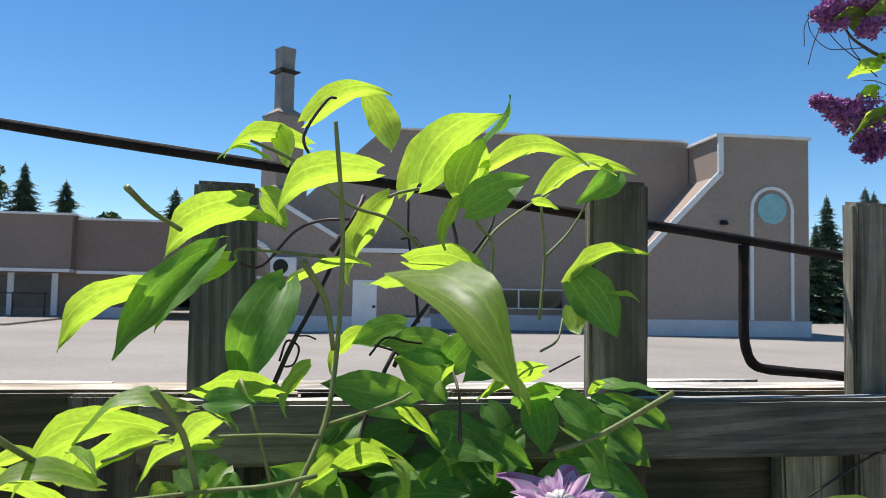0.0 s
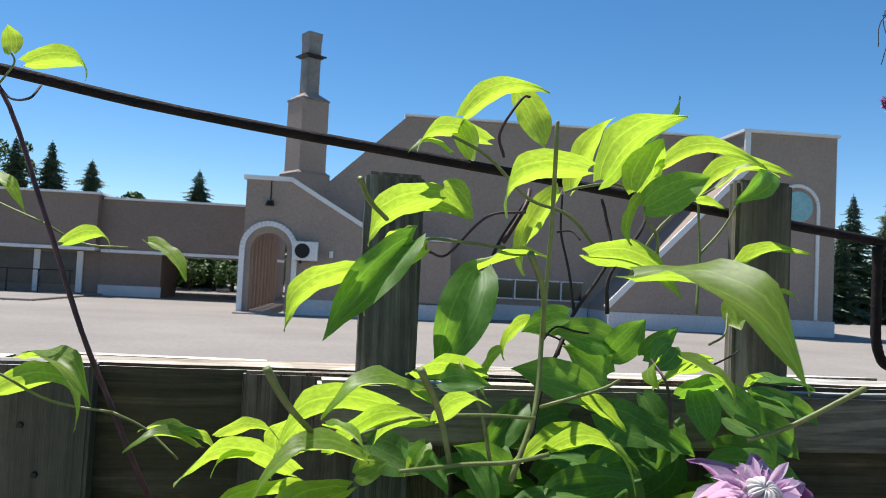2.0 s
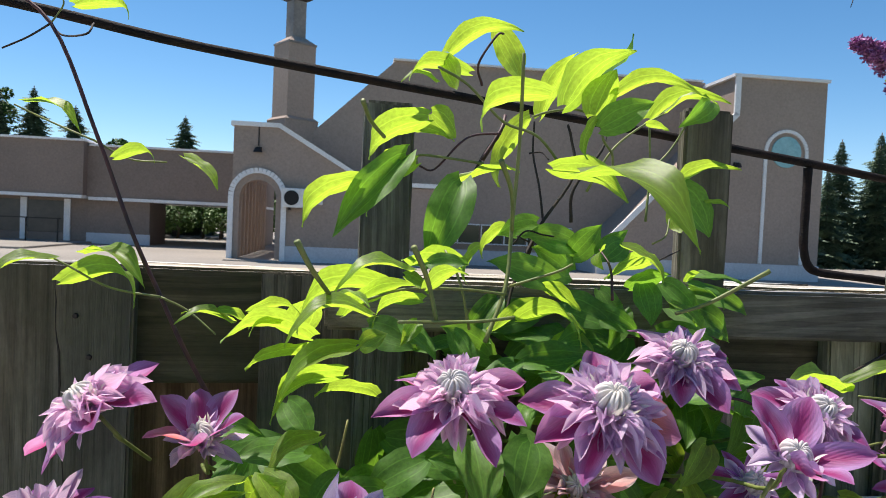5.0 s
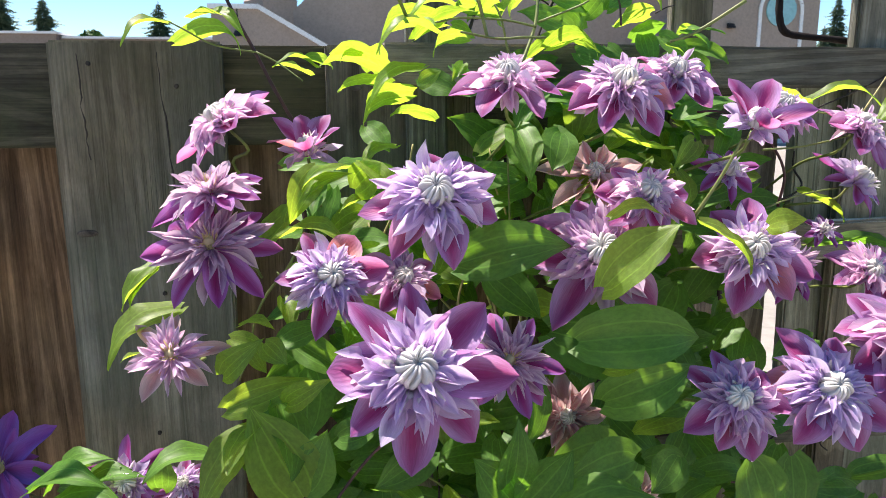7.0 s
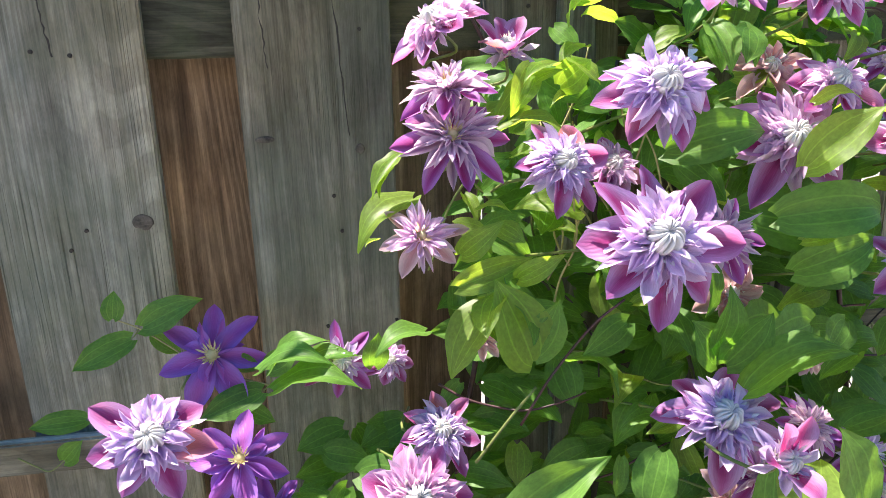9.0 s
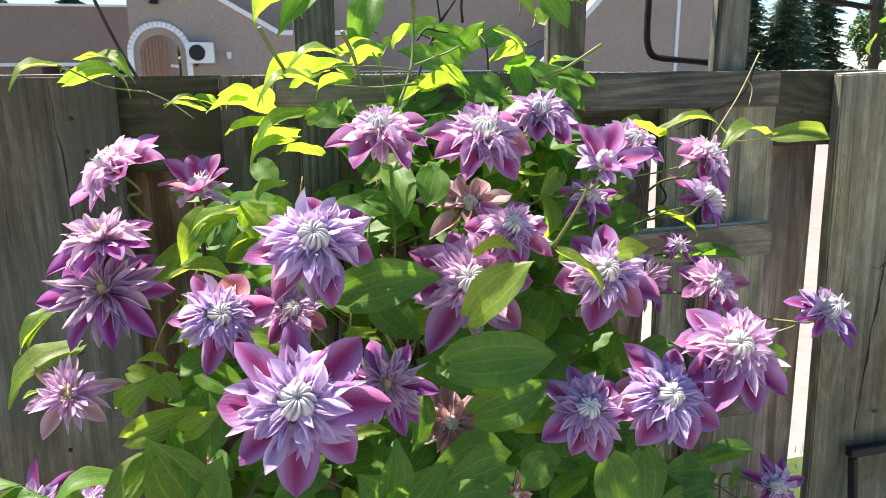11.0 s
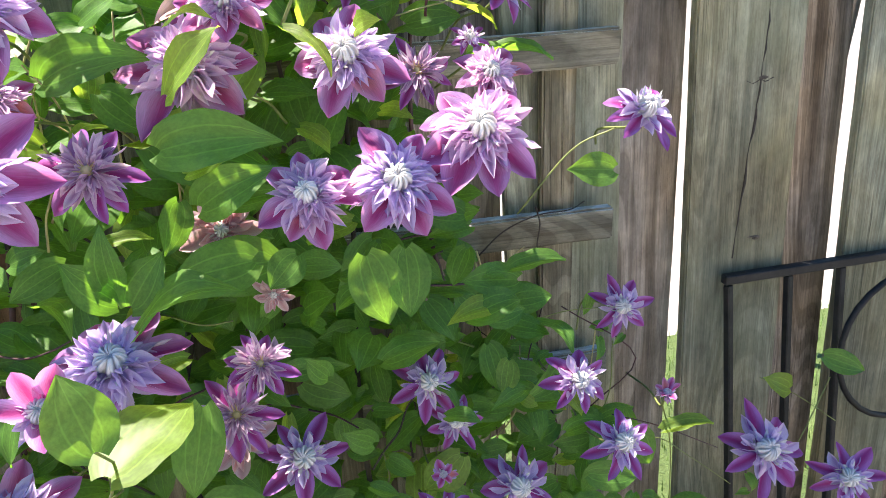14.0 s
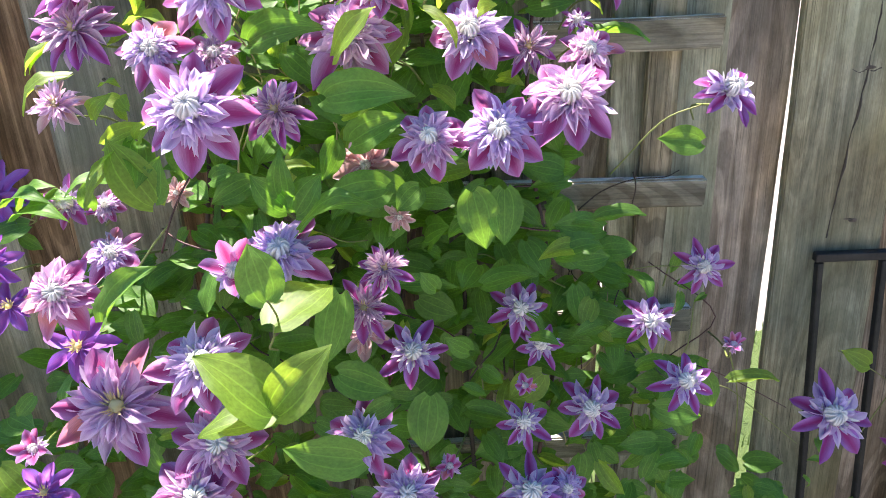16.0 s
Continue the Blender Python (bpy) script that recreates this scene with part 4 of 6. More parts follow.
def dome_mesh(name, material, radius, seed):
    """The closed middle of a double bloom: narrow curled petals folded over each other into a pleated dome."""
    rng = random.Random(seed)
    bm, uv = fresh()
    pleats, per, rows = 14, 8, 12
    wob = [rng.uniform(0.55, 1.4) for _ in range(pleats)]
    skew = [rng.uniform(-0.2, 0.2) for _ in range(pleats)]
    grid = []
    for j in range(rows + 1):
        u = j / rows
        phi = radians(108) * (1 - u)
        row = []
        for i in range(pleats * per):
            k, q = divmod(i, per)
            ph = q / per
            crest = max(0.0, math.sin(math.pi * ph)) ** 0.35
            r = radius * (0.70 + 0.31 * crest * (0.7 + 0.3 * wob[k]) * (0.35 + 0.65 * math.sin(math.pi * min(1, u * 1.05))))
            a = 2 * math.pi * i / (pleats * per) + 0.45 * u * u + 0.13 * math.sin(4 * u + 1.7 * k) + skew[k] * math.sin(math.pi * ph)
            z = r * math.cos(phi) * 1.22 + 0.35 * radius - 0.30 * radius * max(0, u - 0.82) / 0.18
            row.append((bm.verts.new((r * math.sin(phi) * math.cos(a) + 0.16 * radius * u * u, r * math.sin(phi) * math.sin(a), z)), ph, u))
        grid.append(row)
    n = pleats * per
    for ra, rb in zip(grid, grid[1:]):
        for i in range(n):
            quad = (ra[i], ra[(i + 1) % n], rb[(i + 1) % n], rb[i])
            f = bm.faces.new([q[0] for q in quad])
            f.smooth = True
            for loop, q, off in zip(f.loops, quad, (0, 1, 1, 0)):
                loop[uv].uv = (ra[i][1] + off / per, q[2] * 0.6)
    # loose narrow petals round the dome
    for k in range(16):
        a = 2 * math.pi * k / 16 + rng.uniform(-0.2, 0.2)
        blade(bm, uv, turn(a, 0, 0, rng.uniform(-0.7, 0.7)), radius * rng.uniform(0.9, 1.5), radius * rng.uniform(0.22, 0.34), rng.uniform(40, 80), rng.uniform(20, 120), 0.3, 2, 5, radius * 0.8, 0.5, rng=rng)
    return mesh_of(name, bm, material, True)


def boss_mesh(name, material, radius, strips, closed, seed):
    """The middle of a flower: curled narrow staminodes that close over it, or stand open."""
    rng = random.Random(seed)
    bm, uv = fresh()
    for ring, (rr, n) in enumerate(((1.0, strips), (0.72, strips * 2 // 3), (0.4, strips // 3))):
        for k in range(n):
            a = 2 * math.pi * (k + 0.5 * ring) / n + rng.uniform(-0.12, 0.12)
            m = turn(a, 0, 0.01, rng.uniform(-0.5, 0.5))
            if closed:
                blade(bm, uv, m, radius * 2.1 * rr * rng.uniform(0.9, 1.1), radius * 0.42, 88, 215 + rng.uniform(-12, 12), 0.25, 2, 7, radius * rr * 0.72, 0.55, rng=rng)
            else:
                blade(bm, uv, m, radius * 1.35 * (1.25 - 0.3 * ring) * rng.uniform(0.8, 1.2), radius * 0.2, 45 + 18 * ring, 75, 0.3, 2, 4, radius * 0.2 * rr, 0.6, rng=rng)
    bmesh.ops.create_icosphere(bm, subdivisions=2, radius=radius * 0.62, matrix=Matrix.Translation((0, 0, radius * 0.35)))
    return mesh_of(name, bm, material, True)


def tiers_mesh(name, material, tiers, seed):
    """All the inner petals: tiers of (how many, length, width, first slope, last slope, height)."""
    rng = random.Random(seed)
    bm, uv = fresh()
    for n, ln, w, a0, a1, lift in tiers:
        off = rng.uniform(0, 6)
        for k in range(n):
            a = off + 2 * math.pi * k / n + rng.uniform(-0.24, 0.24)
            blade(bm, uv, turn(a, rng.uniform(-0.14, 0.16), lift + rng.uniform(-0.008, 0.008), rng.uniform(-0.75, 0.75)), ln * rng.uniform(0.68, 1.16), w * rng.uniform(0.65, 1.2),
                  a0 + rng.uniform(-14, 16), a1 + rng.uniform(-36, 34), rng.uniform(0.0, 0.9), 4, 8, 0.035, rng.uniform(0.48, 0.64), 0.18, 0.22, rng)
    return mesh_of(name, bm, material, True)


def sepal_mesh(name, material, length, width, a0, a1, cup, seed, widest=0.5):
    bm, uv = fresh()
    blade(bm, uv, Matrix(), length, width, a0, a1, cup, 6, 10, 0.03, widest, 0.09, 0.10, random.Random(seed), 0.52)
    return mesh_of(name, bm, material, True)


FULL = ((10, 0.335, 0.112, 4, -26, 0.010), (13, 0.315, 0.100, 12, -24, 0.019), (15, 0.29, 0.088, 24, -20, 0.028), (16, 0.26, 0.076, 36, -14, 0.037), (16, 0.225, 0.062, 48, -2, 0.046), (14, 0.19, 0.048, 60, 18, 0.054))
NARROW = ((10, 0.36, 0.085, 8, -10, 0.016), (13, 0.33, 0.072, 20, 2, 0.026), (15, 0.285, 0.060, 34, 16, 0.036), (15, 0.235, 0.050, 48, 34, 0.046), (12, 0.18, 0.042, 62, 52, 0.056), (9, 0.13, 0.036, 74, 66, 0.06))
FEW = ((8, 0.31, 0.105, 10, -10, 0.016), (9, 0.27, 0.088, 26, 2, 0.028), (9, 0.21, 0.064, 48, 24, 0.040))
KINDS = {}


def kind(name, sepal_mat, inner_mat, boss_mat, sepals, length, width, tiers, radius, closed, a0=10, a1=-14, label="", open_way=None):
    KINDS[name] = dict(n=sepals, label=label, radius=radius,
                       sepals=[sepal_mesh("sepal", sepal_mat, length * s, width * w, a0 + da, a1 + db, c, i) for i, (s, w, da, db, c) in enumerate(((1, 1, 0, 0, 0.22), (0.94, 0.9, 8, -10, 0.05), (1.03, 0.92, -6, 6, 0.34), (0.97, 1.05, 4, -30, 0.12)))],
                       inner=[tiers_mesh("flower", inner_mat, tiers, 100 + 7 * i + len(name)) for i in range(3)],
                       boss=[dome_mesh("boss", boss_mat, radius, 200 + i) if closed else boss_mesh("boss", boss_mat, radius, 15, False, 200 + i) for i in range(2)], open_way=open_way)


kind("lilac", sepal_pink, petal_lilac, boss_cream, 7, 0.455, 0.225, FULL, 0.115, True, label="double lavender bloom with pink sepals and a white centre")
kind("rose", sepal_pink, petal_rose, boss_cream, 7, 0.455, 0.23, FULL, 0.115, True, label="double rose-lilac bloom with pink sepals and a white centre")
kind("spiky", sepal_purple, petal_mauve, boss_gold, 8, 0.46, 0.16, NARROW, 0.075, False, label="mauve bloom with many narrow petals and a greenish middle")
kind("open", sepal_pale, petal_rose, boss_gold, 8, 0.46, 0.16, NARROW, 0.09, False, label="pale pink fading bloom with yellow stamens")
kind("openpink", sepal_pink, petal_rose, boss_gold, 8, 0.47, 0.19, FULL[:5], 0.085, False, label="large pink bloom with an open yellowish middle")
kind("pale", sepal_pale, sepal_pale, boss_cream, 7, 0.46, 0.18, FEW, 0.08, True, label="faded pale pink bloom half hidden by leaves")
kind("star", sepal_purple, petal_lilac, boss_cream, 7, 0.47, 0.165, FEW, 0.125, True, label="small star-shaped purple bloom with a white centre")
kind("violet", sepal_violet, sepal_violet, boss_gold, 7, 0.48, 0.21, FEW[:1], 0.09, False, label="deep violet single bloom with pale stamens")
kind("half", sepal_pink, petal_lilac, boss_cream, 6, 0.50, 0.22, FEW, 0.12, True, 62, 35, "half-open pink bud with pale inner petals")

plant = thing("clematis", (0.27, 0.60, 0.02), "flowering clematis vine climbing the fence in full bloom", "climbing plant")
TURNS = random.Random(11)
COUNT = {}


def hung(ob, m):
    ob.matrix_basis = Matrix.Translation(-plant.location) @ m
    return ob


def flower(x, y, z, size, yaw, pitch, name, fan=None):
    """A bloom of that diameter that looks yaw degrees to the right of the garden side, pitch degrees up. fan: the directions of its outer sepals, in degrees from the right, anticlockwise."""
    k = KINDS[name]
    i = COUNT[name] = COUNT.get(name, -1) + 1
    a, b = radians(yaw), radians(pitch)
    way = Vector((math.sin(a) * math.cos(b), -math.cos(a) * math.cos(b), math.sin(b)))
    m = Matrix.Translation((x, y, z)) @ way.to_track_quat("Z", "Y").to_matrix().to_4x4() @ Matrix.Diagonal((size, size, size, 1))
    if not fan:
        off = TURNS.uniform(0, 360)
        fan = [off + 360 * (s + TURNS.uniform(-0.16, 0.16)) / k["n"] for s in range(k["n"])]
    body = hung(part("flower", k["inner"][i % 3], None, plant, k["label"]), m)
    for s, ang in enumerate(fan):
        ob = part("sepal", k["sepals"][TURNS.randrange(4)], None, body)
        ob.matrix_basis = turn(radians(ang), TURNS.uniform(-0.16, 0.10), 0.006 * (s % 2), TURNS.uniform(-0.35, 0.35)) @ Matrix.Diagonal((TURNS.uniform(0.88, 1.06), TURNS.uniform(0.92, 1.2), 1, 1))
    ob = part("boss", k["boss"][i % 2], None, body)
    ob.matrix_basis = Matrix.Translation((0, 0, 0.05)) @ Euler((TURNS.uniform(-0.15, 0.15), TURNS.uniform(-0.15, 0.15), TURNS.uniform(0, 6.28))).to_matrix().to_4x4()
    # stalk, curving back to the vine
    back = -way
    p0 = Vector((x, y, z)) + back * 0.003
    p1 = p0 + back * 0.02
    p2 = p1 + Vector((TURNS.uniform(-0.02, 0.02), 0.05, -0.012))
    p3 = Vector((p2.x + TURNS.uniform(-0.04, 0.04), min(0.66, p2.y + 0.09), p2.z - 0.03))
    st = part("flower_stalk", tube([q - plant.location for q in spline([p0, p1, p2, p3], 4)], (0.0012, 0.0013), 6), stem_green, plant, smooth=True)
    return body


def leaf_mesh(name, material, width, arch, fold, tip_curl, seed):
    """A clematis leaf from (0,0,0) to (1,0,0): pointed, folded along the midrib, arched."""
    rng = random.Random(seed)
    bm, uv = fresh()
    nu, nv = 6, 12
    rows = []
    ph = rng.uniform(0, 6)
    for j in range(nv + 1):
        u = j / nv
        body = math.sin(math.pi * (0.05 + 0.95 * u ** 0.74)) if u < 1 else 0
        w = width * max(body, 0) ** 0.68 * (1 - 0.42 * max(0, u - 0.72) / 0.28)
        if j == nv:
            w = 0.004
        z = arch * math.sin(math.pi * u) - tip_curl * max(0, u - 0.7) ** 2 * 3
        row = []
        for i in range(nu + 1):
            k = -1 + 2 * i / nu
            x = u - (0.10 * abs(k) ** 1.5 * max(0, 0.25 - u) / 0.25)
            zz = z + fold * w * (abs(k) - 0.35 * k * k) + (0.030 * math.sin(ph + 8 * u + 2.5 * k) + 0.014 * math.sin(2 * ph + 19 * u)) * abs(k) ** 1.3
            row.append((bm.verts.new((x, k * w * 0.5 * (1 - 0.25 * abs(fold)), zz)), (i / nu, u)))
        rows.append(row)
    for ra, rb in zip(rows, rows[1:]):
        for i in range(nu):
            quad = (ra[i], ra[i + 1], rb[i + 1], rb[i])
            f = bm.faces.new([q[0] for q in quad])
            f.smooth = True
            for loop, q in zip(f.loops, quad):
                loop[uv].uv = q[1]
    return mesh_of(name, bm, material, True)


SHAPES = ((0.46, 0.10, 0.34, 0.25), (0.50, 0.16, 0.24, 0.45), (0.42, 0.06, 0.46, 0.15), (0.48, 0.20, 0.30, 0.7), (0.56, 0.05, 0.16, 0.15), (0.46, -0.05, 0.40, -0.2))
YOUNG_LIT = [leaf_mesh("leaf", leaf_lit, *s, i) for i, s in enumerate(SHAPES)]
DEEP = [leaf_mesh("leaf", leaf_deep, *s, 20 + i) for i, s in enumerate(SHAPES)]
HINT = {"u": (0, -0.25, 1), "b": (0, 0.9, 1), "f": (0, -1, 0.45), "l": (-0.7, -0.6, 0.5), "r": (0.7, -0.6, 0.5), "d": (0, -0.8, -0.5), "c": (0.15, -0.75, 0.65)}


def leaf(base, tip, shape, facing="u", young=True, wide=1.0, parent=None):
    """A leaf from its stalk to its point. facing: where its upper face looks (u up, b up and away, f front, l left, r
    right). young: the paler tone, for new or sunlit leaves; else the darker, for mature or shaded ones.
    """
    a, b = Vector(base), Vector(tip)
    x = (b - a).normalized()
    zz = Vector(HINT[facing])
    zz = (zz - x * zz.dot(x)).normalized()
    s = (b - a).length
    m = Matrix.Translation(a) @ Matrix((x, zz.cross(x), zz)).transposed().to_4x4() @ Matrix.Diagonal((s, s * wide, s, 1))
    return hung(part("leaf", (YOUNG_LIT if young else DEEP)[shape % 6], None, plant), m)


def stem(points, r0, r1, material=None, name="stem", sides=7):
    pts = [Vector(p) - plant.location for p in points]
    return part(name, tube(spline(pts, 5), (r0, r1), sides, wobble=0.06), material or stem_green, plant, smooth=True)


# ---------------------------------------------------------------- clematis: blooms
flower(0.692, 0.518, 0.877, 0.039, -4, 64, "half")
flower(0.177, 0.328, 1.090, 0.066, 4, 42, "half", (112, 72, 195, 280))
flower(0.442, 0.501, 0.846, 0.038, -6, 50, "half")
flower(-0.106, 0.443, 0.834, 0.055, 12, 50, "half")
flower(0.349, 0.442, 0.784, 0.040, -2, 41, "half")
flower(0.308, 0.473, 1.078, 0.040, -3, 9, "pale")
flower(0.206, 0.480, 1.369, 0.076, -12, 62, "rose", (240, 300, 200, 340, 160, 20, 90))
flower(0.279, 0.474, 1.364, 0.084, -9, 51, "rose", (247, 307, 350, 205, 90, 40, 170))
flower(0.351, 0.546, 1.375, 0.081, 1, 53, "rose", (295, 335, 15, 60, 120, 250))
flower(0.156, 0.465, 1.298, 0.104, -4, 40, "lilac", (83, 35, 351, 286, 234, 186, 145))
flower(0.091, 0.477, 1.248, 0.080, 1, 32, "lilac", (60, 115, 180, 255, 300, 10))
flower(0.139, 0.502, 1.238, 0.065, 3, 45, "rose")
flower(0.136, 0.418, 1.204, 0.117, -2, 29, "lilac", (90, 41, 355, 314, 266, 221, 174, 130))
flower(-0.009, 0.481, 1.201, 0.067, 1, 37, "open", (85, 8, 318, 238, 185, 135))
flower(0.017, 0.495, 1.267, 0.091, 0, 39, "spiky")
flower(0.018, 0.506, 1.299, 0.080, -31, 68, "spiky")
flower(0.023, 0.562, 1.342, 0.084, -77, 50, "rose")
flower(0.079, 0.570, 1.320, 0.069, -11, 60, "half")
flower(0.201, 0.452, 1.194, 0.082, -4, 32, "spiky", (105, 55, 350, 310, 285, 225, 165))
flower(0.272, 0.539, 1.113, 0.085, -4, 23, "pale")
flower(0.303, 0.479, 1.294, 0.075, -8, 48, "rose")
flower(0.289, 0.538, 1.302, 0.091, -11, 50, "pale")
flower(0.273, 0.482, 1.253, 0.114, -11, 37, "rose", (105, 145, 185, 235, 318, 3, 55))
flower(0.383, 0.480, 1.253, 0.095, -10, 37, "lilac", (118, 80, 340, 305, 250, 187))
flower(0.396, 0.537, 1.304, 0.057, -2, 41, "star")
flower(0.373, 0.471, 1.340, 0.072, 1, 50, "half")
flower(0.422, 0.520, 1.351, 0.073, 6, 50, "rose")
flower(0.506, 0.538, 1.335, 0.075, 30, 50, "rose")
flower(0.529, 0.565, 1.290, 0.077, 35, 45, "star")
flower(0.443, 0.522, 1.232, 0.067, -4, 32, "spiky")
flower(0.499, 0.503, 1.228, 0.071, -4, 41, "rose")
flower(0.498, 0.556, 1.252, 0.038, -3, 41, "star")
flower(0.342, 0.419, 1.170, 0.079, -14, 39, "rose", (246, 285, 210, 355, 145, 105, 40))
flower(0.403, 0.416, 1.174, 0.096, -12, 39, "lilac", (121, 165, 237, 296, 330, 15, 65))
flower(0.467, 0.427, 1.201, 0.106, -8, 41, "rose", (125, 163, 206, 240, 279, 314, 50))
flower(0.658, 0.539, 1.177, 0.090, 10, 45, "star", (140, 182, 215, 276, 300, 45))
flower(0.681, 0.606, 0.941, 0.077, -5, 27, "star")
flower(0.291, 0.444, 1.033, 0.064, 1, 45, "spiky")
flower(0.265, 0.461, 0.981, 0.076, 5, 37, "spiky")
flower(0.261, 0.491, 0.937, 0.078, 5, 14, "pale")
flower(0.195, 0.419, 1.064, 0.106, 6, 50, "lilac", (105, 5, 155, 50, 330, 250))
flower(0.016, 0.406, 0.910, 0.143, 11, 41, "openpink", (66, 110, 172, 205, 340, 25, 290))
flower(-0.028, 0.431, 1.028, 0.097, 1, 37, "rose")
flower(0.113, 0.391, 0.965, 0.111, 10, 50, "lilac")
flower(0.004, 0.493, 1.039, 0.074, 7, 50, "lilac")
flower(0.116, 0.383, 0.876, 0.106, 13, 45, "rose")
flower(0.256, 0.422, 0.844, 0.101, 9, 45, "lilac")
flower(0.313, 0.481, 0.913, 0.088, 3, 37, "star")
flower(0.096, 0.350, 0.840, 0.110, 12, 46, "rose")
flower(0.301, 0.413, 0.774, 0.097, 4, 46, "lilac")
flower(0.444, 0.451, 0.730, 0.108, -0, 50, "star")
flower(0.440, 0.542, 0.928, 0.082, 0, 37, "star")
flower(0.463, 0.532, 0.884, 0.067, 2, 32, "star")
flower(0.441, 0.500, 0.796, 0.074, 0, 37, "star")
flower(0.524, 0.516, 0.801, 0.093, -0, 32, "star")
flower(0.582, 0.501, 0.927, 0.077, -3, 37, "star")
flower(0.627, 0.490, 0.850, 0.083, -2, 41, "star")
flower(0.856, 0.555, 0.739, 0.121, -11, 41, "star")
flower(0.487, 0.461, 0.728, 0.063, 4, 32, "lilac")
flower(-0.034, 0.454, 0.954, 0.081, 9, 41, "violet")
flower(-0.129, 0.511, 0.976, 0.065, 18, 41, "violet")
flower(-0.117, 0.454, 0.764, 0.074, 18, 46, "violet")
flower(-0.175, 0.62, 1.068, 0.100, 0, 30, "violet")
flower(-0.196, 0.452, 1.086, 0.093, 1, 45, "lilac")
flower(-0.152, 0.530, 1.016, 0.083, 3, 41, "violet")
flower(-0.065, 0.567, 1.073, 0.069, -6, 37, "star")
flower(-0.025, 0.568, 1.069, 0.046, 1, 41, "lilac")
flower(0.057, 0.567, 1.081, 0.043, -10, 32, "pale")
flower(1.009, 0.572, 0.648, 0.108, -18, 37, "star")

# ---------------------------------------------------------------- clematis: stems
stem(((0.235, 0.550, 1.385), (0.249, 0.564, 1.416), (0.254, 0.575, 1.451), (0.255, 0.570, 1.502), (0.250, 0.551, 1.550)), 0.0014, 0.0010, stem_green)
stem(((0.177, 0.605, 1.504), (0.167, 0.586, 1.511), (0.161, 0.565, 1.519)), 0.0012, 0.0015, stem_green)
stem(((0.147, 0.517, 1.412), (0.137, 0.499, 1.427), (0.130, 0.492, 1.440)), 0.0011, 0.0016, stem_green)
stem(((0.202, 0.520, 1.400), (0.196, 0.519, 1.422), (0.187, 0.510, 1.439)), 0.0011, 0.0016, stem_green)
stem(((0.252, 0.566, 1.449), (0.248, 0.556, 1.471), (0.238, 0.544, 1.488)), 0.0011, 0.0016, stem_green)
stem(((0.248, 0.638, 1.494), (0.216, 0.629, 1.496), (0.202, 0.629, 1.496), (0.201, 0.629, 1.490)), 0.0010, 0.0008, stem_green)
stem(((0.261, 0.644, 1.516), (0.243, 0.644, 1.514), (0.230, 0.634, 1.506), (0.214, 0.637, 1.488), (0.203, 0.629, 1.489)), 0.0009, 0.0007, stem_red)
stem(((0.313, 0.647, 1.488), (0.286, 0.636, 1.514), (0.260, 0.635, 1.523), (0.231, 0.615, 1.542), (0.209, 0.604, 1.550)), 0.0011, 0.0009, stem_green)
stem(((0.240, 0.616, 1.543), (0.235, 0.606, 1.554), (0.246, 0.606, 1.573), (0.251, 0.607, 1.575)), 0.0009, 0.0007, stem_red)
stem(((0.251, 0.657, 1.498), (0.265, 0.662, 1.521), (0.270, 0.672, 1.533)), 0.0017, 0.0014, stem_red)
stem(((0.219, 0.665, 1.416), (0.229, 0.674, 1.441), (0.241, 0.684, 1.465), (0.257, 0.694, 1.500), (0.277, 0.702, 1.530)), 0.0016, 0.0011, stem_dark)
stem(((0.307, 0.685, 1.456), (0.305, 0.694, 1.484), (0.302, 0.705, 1.510), (0.301, 0.702, 1.535)), 0.0010, 0.0007, stem_dark)
stem(((0.290, 0.664, 1.431), (0.302, 0.675, 1.454), (0.329, 0.684, 1.493), (0.329, 0.693, 1.521), (0.325, 0.692, 1.533)), 0.0014, 0.0010, stem_dark)
stem(((0.326, 0.676, 1.457), (0.326, 0.674, 1.482), (0.350, 0.682, 1.514), (0.357, 0.694, 1.532)), 0.0014, 0.0010, stem_dark)
stem(((0.296, 0.695, 1.509), (0.305, 0.692, 1.510), (0.309, 0.685, 1.504)), 0.0007, 0.0006, stem_dark)
stem(((0.223, 0.673, 1.433), (0.227, 0.674, 1.445), (0.234, 0.674, 1.441), (0.231, 0.673, 1.431), (0.223, 0.673, 1.430)), 0.0007, 0.0006, stem_dark)
stem(((0.234, 0.674, 1.448), (0.239, 0.674, 1.448), (0.244, 0.674, 1.446)), 0.0006, 0.0005, stem_dark)
stem(((0.274, 0.647, 1.439), (0.283, 0.647, 1.449), (0.295, 0.647, 1.447), (0.304, 0.647, 1.446)), 0.0007, 0.0006, stem_dark)
stem(((0.277, 0.647, 1.445), (0.290, 0.656, 1.440), (0.296, 0.655, 1.432)), 0.0007, 0.0006, stem_dark)
stem(((0.374, 0.628, 1.432), (0.384, 0.628, 1.437), (0.395, 0.637, 1.440)), 0.0006, 0.0005, stem_dark)
stem(((0.296, 0.657, 1.452), (0.284, 0.646, 1.433), (0.273, 0.640, 1.408), (0.267, 0.631, 1.386)), 0.0014, 0.0010, stem_dark)
stem(((0.377, 0.657, 1.460), (0.382, 0.665, 1.498), (0.379, 0.664, 1.535)), 0.0010, 0.0008, stem_green)
stem(((0.382, 0.665, 1.498), (0.401, 0.672, 1.516), (0.414, 0.673, 1.537)), 0.0009, 0.0006, stem_green)
stem(((0.326, 0.646, 1.479), (0.342, 0.645, 1.508), (0.364, 0.655, 1.526), (0.386, 0.656, 1.540)), 0.0010, 0.0007, stem_green)
